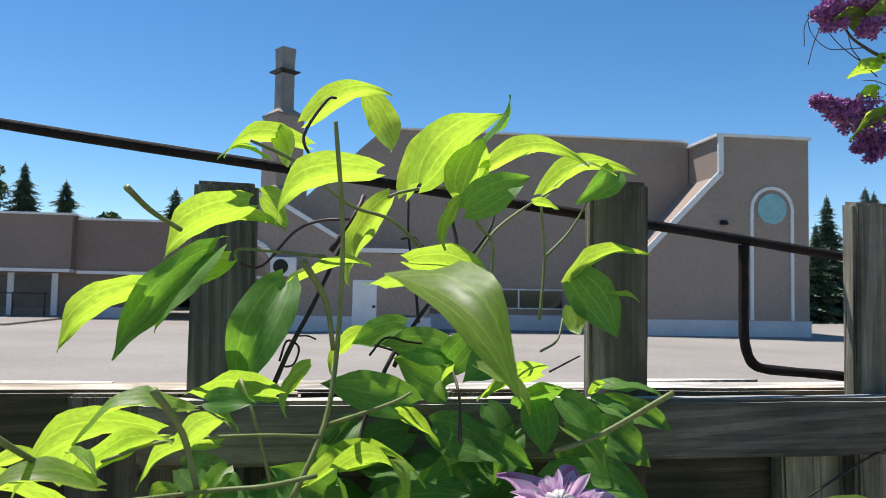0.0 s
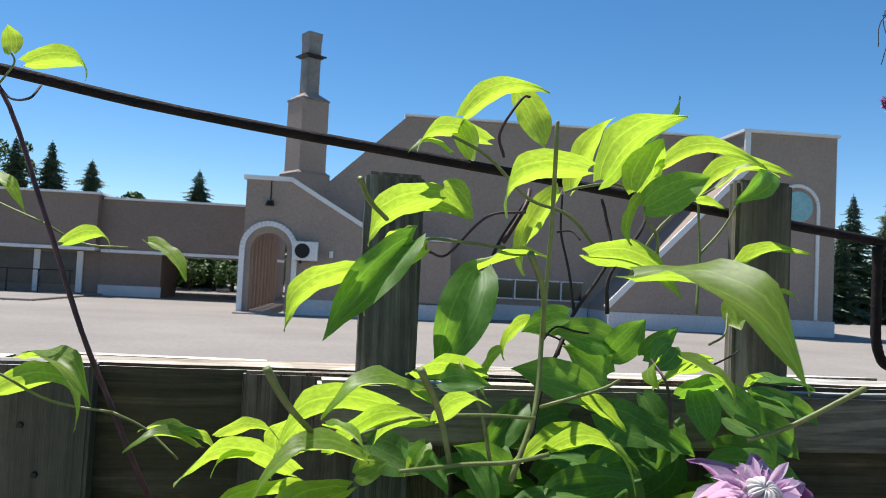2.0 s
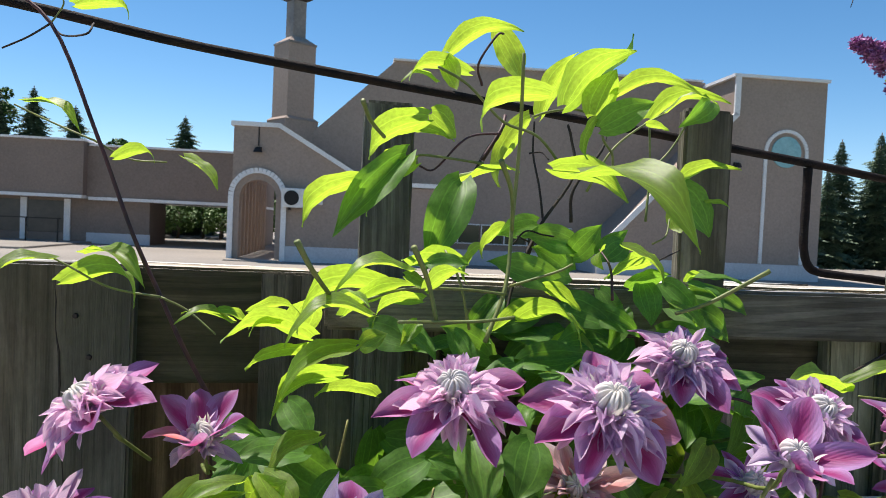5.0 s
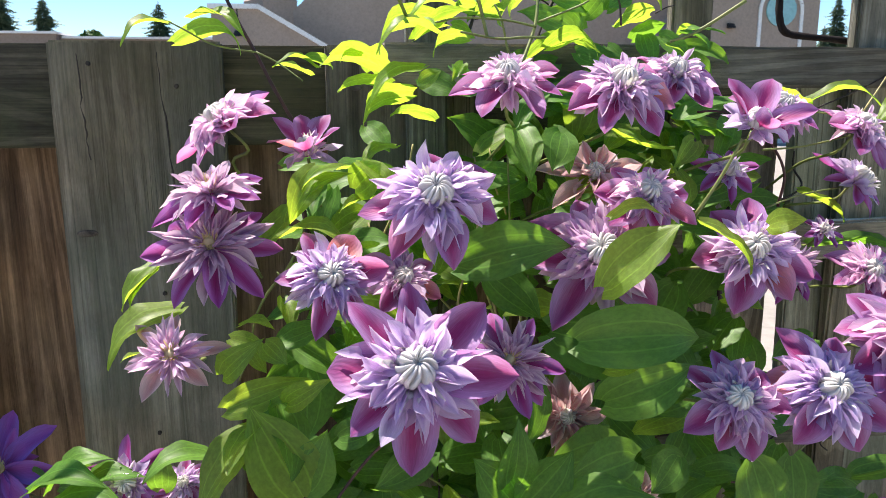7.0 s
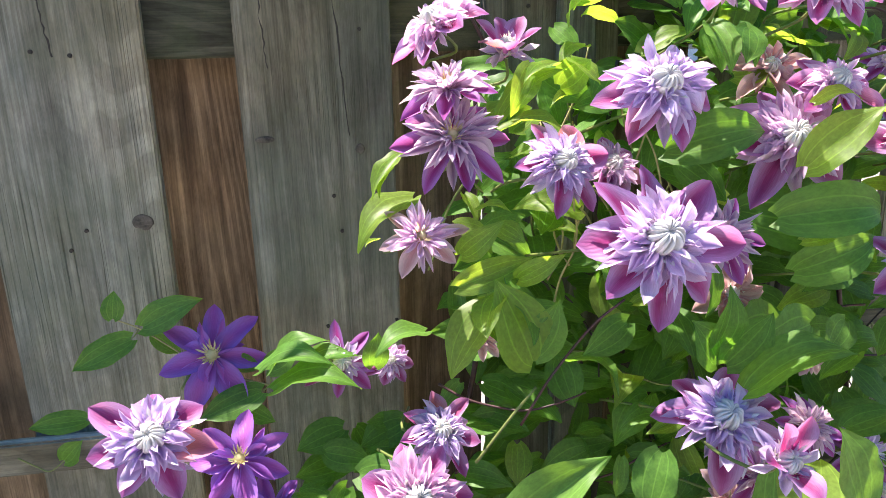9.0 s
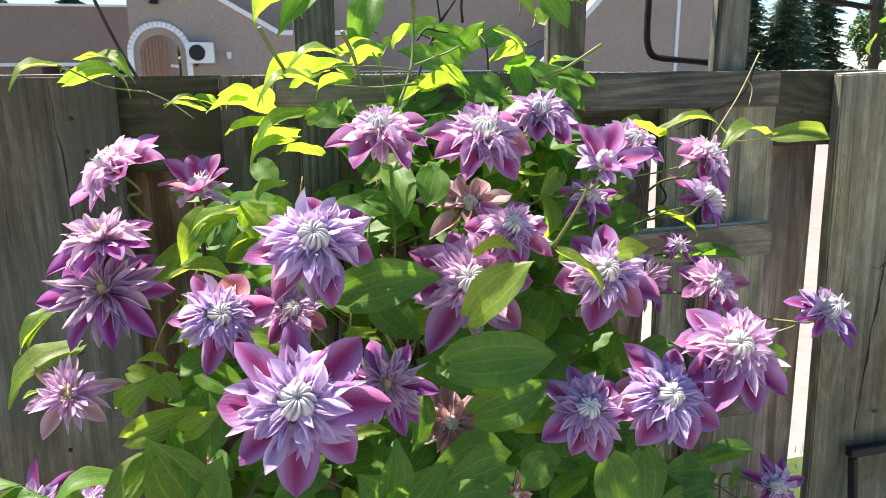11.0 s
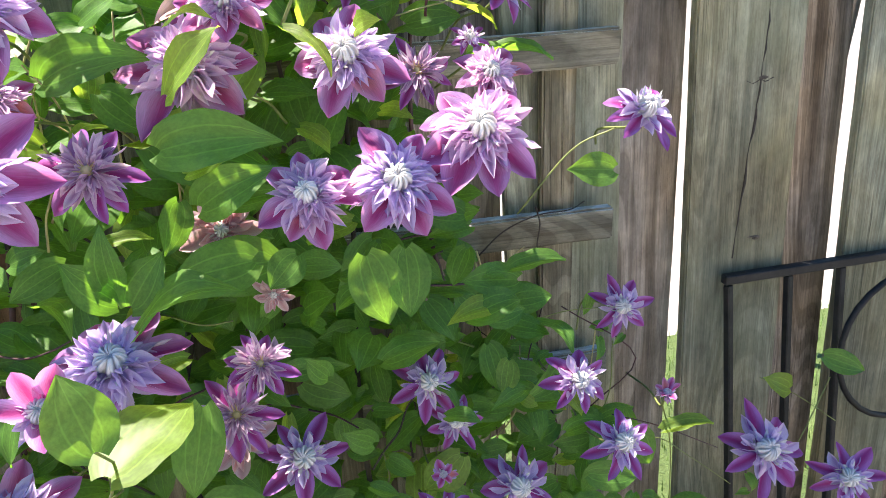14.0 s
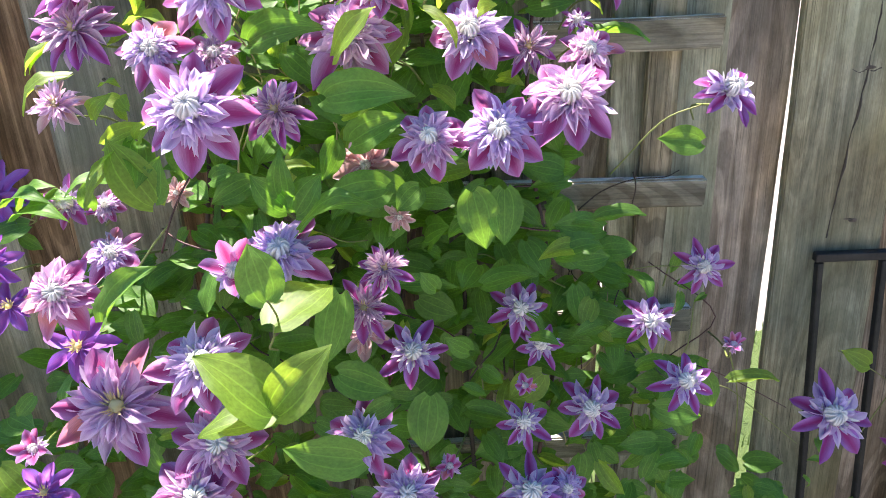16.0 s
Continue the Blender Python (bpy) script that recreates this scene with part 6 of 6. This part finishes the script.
leaf((0.069, 0.466, 1.110), (0.085, 0.456, 1.155), 4, "f", False, 1.23)
leaf((0.021, 0.495, 1.158), (0.075, 0.486, 1.179), 1, "f", True, 0.83)
leaf((-0.258, 0.64, 1.104), (-0.255, 0.645, 1.128), 4, "f", False, 1.5)
leaf((-0.234, 0.64, 1.094), (-0.181, 0.632, 1.119), 4, "c", False, 0.95)
leaf((-0.246, 0.64, 1.083), (-0.294, 0.625, 1.065), 4, "c", False, 0.95)
leaf((-0.136, 0.6, 1.038), (-0.189, 0.59, 1.023), 4, "c", False, 0.95)
leaf((-0.288, 0.62, 1.02), (-0.331, 0.61, 1.023), 4, "c", False, 0.9)
leaf((-0.129, 0.61, 1.055), (-0.1, 0.6, 1.075), 4, "f", False, 1.2)
leaf((-0.229, 0.655, 1.081), (-0.208, 0.655, 1.059), 4, "f", False, 1.2)
leaf((-0.205, 0.655, 1.081), (-0.19, 0.65, 1.063), 4, "f", False, 1.4)
leaf((-0.16, 0.62, 1.063), (-0.134, 0.61, 1.056), 4, "f", False, 1.1)
leaf((-0.311, 0.62, 0.983), (-0.291, 0.61, 1.006), 4, "f", False, 1.2)
leaf((-0.153, 0.61, 1.02), (-0.126, 0.6, 1.007), 4, "f", False, 1.1)
stem(((-0.128, 0.605, 1.041), (-0.156, 0.615, 1.047), (-0.185, 0.625, 1.055), (-0.212, 0.635, 1.074), (-0.238, 0.64, 1.093), (-0.258, 0.64, 1.104)), 0.0009, 0.0006, stem_straw)
stem(((-0.238, 0.64, 1.093), (-0.241, 0.64, 1.088), (-0.246, 0.64, 1.083)), 0.0007, 0.0006, stem_green)
stem(((-0.128, 0.605, 1.041), (-0.133, 0.602, 1.039), (-0.136, 0.6, 1.038)), 0.0007, 0.0006, stem_green)
stem(((-0.128, 0.605, 1.041), (-0.127, 0.607, 1.048), (-0.129, 0.61, 1.055)), 0.0007, 0.0006, stem_green)
stem(((-0.188, 0.62, 1.059), (-0.196, 0.61, 1.056), (-0.202, 0.6, 1.049)), 0.0012, 0.001, stem_green)
stem(((-0.352, 0.63, 0.985), (-0.338, 0.63, 0.974), (-0.326, 0.625, 0.971), (-0.311, 0.62, 0.983)), 0.0008, 0.0006, stem_green)
leaf((-0.124, 0.577, 1.068), (-0.078, 0.567, 1.099), 1, "u", False, 1.03)
leaf((-0.105, 0.568, 1.062), (-0.052, 0.559, 1.086), 1, "u", False, 0.93)
leaf((-0.039, 0.559, 1.071), (-0.035, 0.551, 1.104), 4, "f", False, 1.23)
leaf((0.001, 0.533, 1.108), (-0.042, 0.514, 1.104), 1, "u", False, 1.03)
leaf((0.158, 0.498, 1.114), (0.117, 0.486, 1.095), 4, "f", False, 1.13)
leaf((-0.014, 0.515, 1.256), (-0.041, 0.495, 1.230), 2, "l", True, 1.03)
leaf((-0.008, 0.515, 1.222), (-0.054, 0.494, 1.195), 1, "l", True, 1.03)
leaf((0.023, 0.516, 1.200), (0.048, 0.506, 1.194), 4, "f", True, 1.03)
leaf((0.036, 0.506, 1.195), (0.047, 0.496, 1.181), 4, "f", True, 1.03)
leaf((0.931, 0.611, 0.779), (0.884, 0.602, 0.810), 4, "f", True, 1.03)
leaf((0.977, 0.611, 0.818), (1.027, 0.593, 0.797), 4, "f", False, 1.03)
leaf((0.339, 0.611, 1.443), (0.318, 0.593, 1.431), 4, "f", False, 1.15)
leaf((0.249, 0.610, 1.070), (0.264, 0.592, 1.026), 4, "f", False, 1.34)
leaf((0.282, 0.620, 1.058), (0.251, 0.600, 1.028), 4, "f", False, 1.23)
leaf((0.248, 0.609, 1.030), (0.262, 0.592, 0.991), 4, "f", False, 1.44)
leaf((0.429, 0.616, 0.986), (0.452, 0.599, 0.942), 4, "f", False, 1.44)
leaf((0.278, 0.619, 1.016), (0.246, 0.600, 0.994), 4, "f", False, 1.34)
leaf((0.179, 0.558, 1.413), (0.126, 0.542, 1.397), 3, "b", True, 0.94)
leaf((0.137, 0.568, 1.382), (0.089, 0.552, 1.387), 1, "b", True, 0.90)
leaf((0.142, 0.578, 1.371), (0.101, 0.562, 1.367), 2, "b", True, 0.76)
leaf((0.156, 0.558, 1.363), (0.115, 0.542, 1.344), 1, "b", True, 1.12)
leaf((0.088, 0.608, 1.384), (0.058, 0.592, 1.389), 1, "u", True, 0.78)
leaf((0.226, 0.588, 1.425), (0.187, 0.572, 1.430), 4, "b", True, 1.01)
leaf((0.242, 0.608, 1.437), (0.229, 0.592, 1.415), 0, "b", True, 1.12)
leaf((0.287, 0.608, 1.413), (0.307, 0.592, 1.400), 4, "b", True, 1.12)
leaf((0.144, 0.568, 1.325), (0.115, 0.552, 1.310), 1, "u", True, 1.01)
leaf((0.116, 0.528, 1.318), (0.134, 0.512, 1.300), 4, "u", True, 1.34)
leaf((0.105, 0.528, 1.313), (0.074, 0.512, 1.303), 0, "u", True, 0.90)
leaf((0.085, 0.528, 1.313), (0.066, 0.512, 1.280), 1, "f", True, 1.12)
leaf((0.177, 0.588, 1.344), (0.140, 0.572, 1.350), 2, "b", True, 0.90)
leaf((0.202, 0.578, 1.404), (0.169, 0.562, 1.393), 1, "b", True, 0.90)
leaf((0.369, 0.628, 1.431), (0.328, 0.612, 1.420), 4, "b", True, 1.01)
leaf((0.399, 0.628, 1.416), (0.419, 0.612, 1.403), 0, "u", False, 1.12)
leaf((0.376, 0.608, 1.404), (0.394, 0.592, 1.381), 1, "u", True, 0.90)
leaf((0.359, 0.638, 1.411), (0.382, 0.622, 1.424), 4, "b", False, 1.34)
leaf((0.124, 0.538, 1.291), (0.099, 0.522, 1.285), 2, "u", True, 0.78)
leaf((0.157, 0.558, 1.305), (0.140, 0.542, 1.286), 4, "f", False, 1.34)
leaf((0.194, 0.608, 1.385), (0.214, 0.592, 1.367), 4, "u", False, 1.12)
leaf((0.227, 0.608, 1.381), (0.239, 0.592, 1.354), 0, "f", False, 1.12)
leaf((0.124, 0.588, 1.340), (0.140, 0.572, 1.322), 4, "f", False, 1.34)
leaf((0.226, 0.528, 1.335), (0.232, 0.512, 1.305), 4, "f", False, 1.34)
leaf((0.251, 0.528, 1.338), (0.261, 0.512, 1.309), 0, "f", False, 1.34)

# ---------------------------------------------------------------- clematis: the mass of leaves behind the blooms
FILL = random.Random(21)
# height band, reach along the fence, nearest and farthest distance from the garden side, how many
BANDS = ((1.29, 1.375, 0.20, 0.47, 0.57, 0.66, 16), (1.15, 1.31, 0.04, 0.49, 0.51, 0.65, 50), (0.98, 1.15, 0.03, 0.53, 0.50, 0.64, 64),
         (0.82, 0.98, -0.12, 0.60, 0.49, 0.64, 84), (0.62, 0.82, -0.44, 0.70, 0.47, 0.64, 112), (0.40, 0.62, -0.55, 0.88, 0.46, 0.64, 90))


def random_leaf(z0, z1, x0, x1, y0, y1):
    y = y0 + (y1 - y0) * FILL.random() ** 0.8
    a = Vector((FILL.uniform(x0, x1), y, FILL.uniform(z0, z1)))
    ang = FILL.gauss(0, 0.9)
    d = Vector((math.sin(ang), FILL.uniform(-0.5, 0.1), -abs(math.cos(ang)) * FILL.uniform(0.2, 1.0) + FILL.uniform(0, 0.5))).normalized()
    s = FILL.uniform(0.030, 0.058)
    up = Vector((FILL.uniform(-0.6, 0.6), -FILL.uniform(0.2, 1.0), FILL.uniform(0.3, 1.1)))
    up = (up - d * up.dot(d)).normalized()
    return Matrix.Translation(a) @ Matrix((d, up.cross(d), up)).transposed().to_4x4() @ Matrix.Diagonal((s, s * FILL.uniform(1.0, 1.5), s, 1))


# higher bands take more of the paler tone, for leaves in the sun
for z0, z1, x0, x1, y0, y1, n in BANDS:
    for _ in range(n * 3 // 4 + 10):
        hung(part("leaf", (DEEP if FILL.random() < (0.45 if z0 > 1.1 else 0.78) else YOUNG_LIT)[FILL.randrange(6)], None, plant), random_leaf(z0, z1, x0, x1, y0, y1))
# the dense inner leaves, too many to tell apart
verts, faces, uvs = [], [], []
src = DEEP[4]
for z0, z1, x0, x1, y0, y1, n in BANDS:
    for _ in range(n * 5 // 2):
        m = random_leaf(z0, z1, x0 + 0.03, x1 - 0.03, y0 + 0.07, y1 + 0.02)
        k = len(verts)
        verts += [tuple(m @ v.co - plant.location) for v in src.vertices]
        faces += [tuple(k + i for i in p.vertices) for p in src.polygons]
        uvs += [d.uv[:] for d in src.uv_layers[0].data]
me = bpy.data.meshes.new("inner_leaves")
me.from_pydata(verts, [], faces)
lay = me.uv_layers.new(name="UVMap")
lay.data.foreach_set("uv", [c for u in uvs for c in u])
me.polygons.foreach_set("use_smooth", [True] * len(me.polygons))
me.materials.append(leaf_deep)
ob = new("inner_leaves", me)
ob.parent = plant
ob["kind"] = "stuff"
# woody stems rising from the bed
for i, (x, sway) in enumerate(((0.02, 0.05), (0.15, 0.10), (0.27, 0.06), (0.37, 0.02), (0.52, -0.05), (0.31, -0.10))):
    pts = [(x, 0.55, 0.0), (x + 0.3 * sway, 0.57 + 0.02 * (i % 2), 0.25), (x + sway, 0.60, 0.55), (x + 0.4 * sway, 0.62, 0.85), (x + 1.2 * sway, 0.635, 1.12), (x + sway, 0.65, 1.31)]
    stem(pts, 0.0045, 0.002, stem_dark if i % 2 else stem_red, "woody_stem")
for i in range(26):
    x, z = FILL.uniform(0.02, 0.51), FILL.uniform(0.6, 1.28)
    pts, p = [], Vector((x, FILL.uniform(0.54, 0.65), z))
    d = Vector((FILL.uniform(-1, 1), FILL.uniform(-0.2, 0.2), FILL.uniform(-0.6, 0.8))).normalized()
    for _ in range(6):
        pts.append(tuple(p))
        d = (d + Vector((FILL.uniform(-0.5, 0.5), FILL.uniform(-0.3, 0.3), FILL.uniform(-0.5, 0.5)))).normalized()
        p = p + d * 0.028
        p.y, p.z, p.x = min(max(p.y, 0.46), 0.66), min(p.z, 1.35), min(p.x, 0.54)
    stem(pts, 0.0013, 0.0009, (stem_green, stem_red, stem_dark)[i % 3], "tendril", 5)

# thin pale stalks that rise through the gap beside the blooms
for i in range(22):
    x, z = FILL.uniform(0.10, 0.26), FILL.uniform(1.08, 1.2)
    pts, p = [], Vector((x, FILL.uniform(0.57, 0.65), z))
    d = Vector((FILL.uniform(-0.5, 0.5), FILL.uniform(-0.1, 0.1), 1)).normalized()
    for _ in range(6):
        pts.append(tuple(p))
        d = (d + Vector((FILL.uniform(-0.45, 0.45), FILL.uniform(-0.2, 0.2), FILL.uniform(-0.1, 0.3)))).normalized()
        p = p + d * FILL.uniform(0.022, 0.034)
        p.y, p.z = min(max(p.y, 0.55), 0.66), min(p.z, 1.37)
    stem(pts, 0.0012, 0.0008, stem_straw if i % 3 else stem_green, "stalk", 5)

# loose small leaves and stalks at the thin end of the vine
for i in range(46):
    m = random_leaf(0.70, 0.98, 0.50, 0.70, 0.57, 0.66) if i % 2 else random_leaf(0.48, 0.68, 0.55, 0.95, 0.57, 0.66)
    hung(part("leaf", (DEEP if i % 3 else YOUNG_LIT)[FILL.randrange(6)], None, plant), m @ Matrix.Diagonal((0.55, 0.55, 0.55, 1)))
for i in range(9):
    x, z = 0.50 + 0.022 * i, FILL.uniform(0.55, 0.72)
    stem(((x, 0.62, z), (x + FILL.uniform(-0.03, 0.03), 0.63, z + 0.08), (x + FILL.uniform(-0.05, 0.05), 0.62, z + 0.16), (x + FILL.uniform(-0.06, 0.06), 0.63, z + 0.24)), 0.0011, 0.0008, (stem_green, stem_straw, stem_red)[i % 3], "stalk", 5)

# ---------------------------------------------------------------- lilac beyond the fence
lilac = thing("lilac_bush", (1.95, 1.75, 0), "lilac bush in purple bloom beyond the fence", "shrub")
LIL = random.Random(31)


def lil(points, r0, r1):
    pts = [Vector(p) - lilac.location for p in points]
    part("branch", tube(spline(pts, 5), (r0, r1), 7, wobble=0.05), bark, lilac, smooth=True)


lil(((1.902, 1.75, 0.000), (1.922, 1.74, 0.685), (1.852, 1.70, 1.479), (1.732, 1.62, 2.129), (1.502, 1.52, 2.259), (1.282, 1.46, 2.119)), 0.018, 0.004)
lil(((1.882, 1.72, 1.279), (1.702, 1.60, 1.699), (1.452, 1.50, 1.849), (1.282, 1.46, 1.829)), 0.010, 0.0035)
lil(((1.922, 1.78, 0.000), (2.052, 1.85, 0.881), (2.102, 1.80, 1.879), (2.002, 1.75, 2.479)), 0.016, 0.004)
lil(((1.282, 1.46, 2.119), (1.222, 1.45, 2.079), (1.172, 1.46, 1.979), (1.152, 1.46, 1.919)), 0.0016, 0.0008)
lil(((1.282, 1.46, 2.119), (1.192, 1.45, 2.039), (1.142, 1.45, 1.999), (1.137, 1.45, 1.949)), 0.0014, 0.0007)
lil(((1.34, 1.46, 1.94), (1.292, 1.45, 1.946), (1.264, 1.45, 1.959), (1.24, 1.45, 1.973), (1.23, 1.46, 1.998)), 0.004, 0.002)
lil(((1.264, 1.45, 1.957), (1.213, 1.44, 1.947), (1.178, 1.44, 1.946), (1.148, 1.44, 1.968), (1.138, 1.44, 1.994), (1.141, 1.44, 2.016)), 0.0011, 0.0006)
lil(((1.301, 1.46, 1.926), (1.266, 1.46, 1.934), (1.232, 1.47, 1.963), (1.199, 1.47, 1.994)), 0.0016, 0.0007)
lil(((1.309, 1.47, 1.909), (1.281, 1.47, 1.933), (1.264, 1.48, 1.963), (1.255, 1.48, 1.99)), 0.0013, 0.0008)
lil(((1.349, 1.47, 1.887), (1.309, 1.47, 1.9), (1.278, 1.47, 1.9)), 0.0012, 0.0007)
lil(((1.136, 1.44, 2.005), (1.16, 1.44, 2.01), (1.168, 1.44, 2.018)), 0.0008, 0.0006)


def panicle(at, way, length, width, n):
    """A cone of small four-petalled florets."""
    way = Vector(way).normalized()
    q = way.to_track_quat("Z", "Y").to_matrix()
    v, f = [], []
    for _ in range(n):
        u = LIL.random() ** 0.8
        a, r = LIL.uniform(0, 6.28), width * (1 - 0.8 * u) * LIL.uniform(0.45, 1.0)
        c = Vector(at) + q @ Vector((math.cos(a) * r, math.sin(a) * r, u * length))
        m = Euler((LIL.uniform(-1.2, 1.2), LIL.uniform(-1.2, 1.2), LIL.uniform(0, 6))).to_matrix()
        s = LIL.uniform(0.006, 0.0095)
        for k in range(4):
            b = k * math.pi / 2
            e, g = Vector((math.cos(b), math.sin(b), 0)), Vector((-math.sin(b), math.cos(b), 0))
            o = len(v)
            v += [tuple(c + m @ p - lilac.location) for p in (Vector((0, 0, 0)), e * s * 0.7 + g * s * 0.38, e * s * 1.25 + Vector((0, 0, s * 0.3)), e * s * 0.7 - g * s * 0.38)]
            f.append((o, o + 1, o + 2, o + 3))
    part("panicle", soup(v, f, "panicle", lilac_floret), None, lilac, "purple-pink lilac panicle")


panicle((1.282, 1.46, 2.079), (-0.6, -0.1, -0.35), 0.15, 0.05, 330)
panicle((1.312, 1.46, 1.999), (-0.5, -0.2, 0.5), 0.12, 0.04, 200)
panicle((1.302, 1.46, 1.839), (-1.0, -0.1, 0.0), 0.10, 0.038, 200)
panicle((1.352, 1.46, 1.809), (-0.7, -0.1, -0.6), 0.11, 0.03, 180)
panicle((1.292, 1.46, 1.798), (-0.141, -0.02, 0.049), 0.151, 0.04, 420)
panicle((1.308, 1.47, 1.79), (-0.066, -0.02, -0.031), 0.076, 0.024, 160)
panicle((1.279, 1.46, 2.041), (-0.108, -0.02, -0.055), 0.123, 0.032, 260)
panicle((1.293, 1.45, 2.016), (-0.054, -0.02, -0.041), 0.071, 0.026, 160)
panicle((1.326, 1.46, 1.789), (-0.05, -0.01, -0.034), 0.061, 0.024, 140)
for a, b, w in (
    ((1.309, 1.46, 1.926), (1.214, 1.44, 1.894), 0.8),
    ((1.309, 1.44, 1.822), (1.196, 1.41, 1.768), 0.9),
    ((1.3, 1.46, 1.876), (1.234, 1.44, 1.854), 0.9),
    ((1.256, 1.44, 2.009), (1.174, 1.42, 1.998), 0.8),
    ((1.315, 1.43, 2.025), (1.234, 1.41, 2.008), 0.8),
    ((1.294, 1.45, 1.889), (1.271, 1.43, 1.852), 1.1),
    ((1.316, 1.46, 1.938), (1.269, 1.44, 1.926), 1.2),
    ((1.252, 1.45, 1.991), (1.224, 1.43, 2.003), 1.1)):
    a, b = Vector(a), Vector(b)
    d, s = (b - a).normalized(), (b - a).length
    up = Vector((0, 0.7, 1))
    up = (up - d * up.dot(d)).normalized()
    ob = part("leaf", YOUNG_LIT[4], None, lilac)
    ob.matrix_basis = Matrix.Translation(a - lilac.location) @ Matrix((d, up.cross(d), up)).transposed().to_4x4() @ Matrix.Diagonal((s, s * w, s, 1))
for i in range(46):
    k = LIL.random()
    base = Vector((1.312 + 0.5 * k, 1.46 + 0.12 * k, (1.839 if i % 2 else 2.079) + 0.12 * k)) + Vector([LIL.gauss(0, 0.05) for _ in range(3)])
    d = Vector((LIL.uniform(-1, 0.4), LIL.uniform(-0.6, 0.6), LIL.uniform(-0.5, 0.4))).normalized()
    up = Vector((LIL.uniform(-0.4, 0.4), -0.4, 1))
    up = (up - d * up.dot(d)).normalized()
    s = LIL.uniform(0.06, 0.095)
    ob = part("leaf", (YOUNG_LIT if i % 3 else DEEP)[(0, 4, 1)[i % 3]], None, lilac)
    ob.matrix_basis = Matrix.Translation(base - lilac.location) @ Matrix((d, up.cross(d), up)).transposed().to_4x4() @ Matrix.Diagonal((s, s * 1.15, s, 1))
lil(((2.239, 1.75, 1.20), (2.189, 1.62, 1.62), (1.989, 1.52, 1.80), (1.709, 1.46, 1.72)), 0.008, 0.002)
for i in range(44):
    base = Vector((1.729, 1.47, 1.490)) + Vector((abs(LIL.gauss(0, 0.16)) - 0.03, LIL.gauss(0, 0.05), LIL.gauss(0.04, 0.075)))
    d = Vector((LIL.uniform(-1, 0.5), LIL.uniform(-0.6, 0.3), LIL.uniform(-0.9, 0.2))).normalized()
    up = Vector((LIL.uniform(-0.4, 0.4), 0.4, 1))
    up = (up - d * up.dot(d)).normalized()
    s = LIL.uniform(0.05, 0.085)
    ob = part("leaf", (YOUNG_LIT if i % 4 else DEEP)[(0, 4, 1)[i % 3]], None, lilac)
    ob.matrix_basis = Matrix.Translation(base - lilac.location) @ Matrix((d, up.cross(d), up)).transposed().to_4x4() @ Matrix.Diagonal((s, s * 1.15, s, 1))
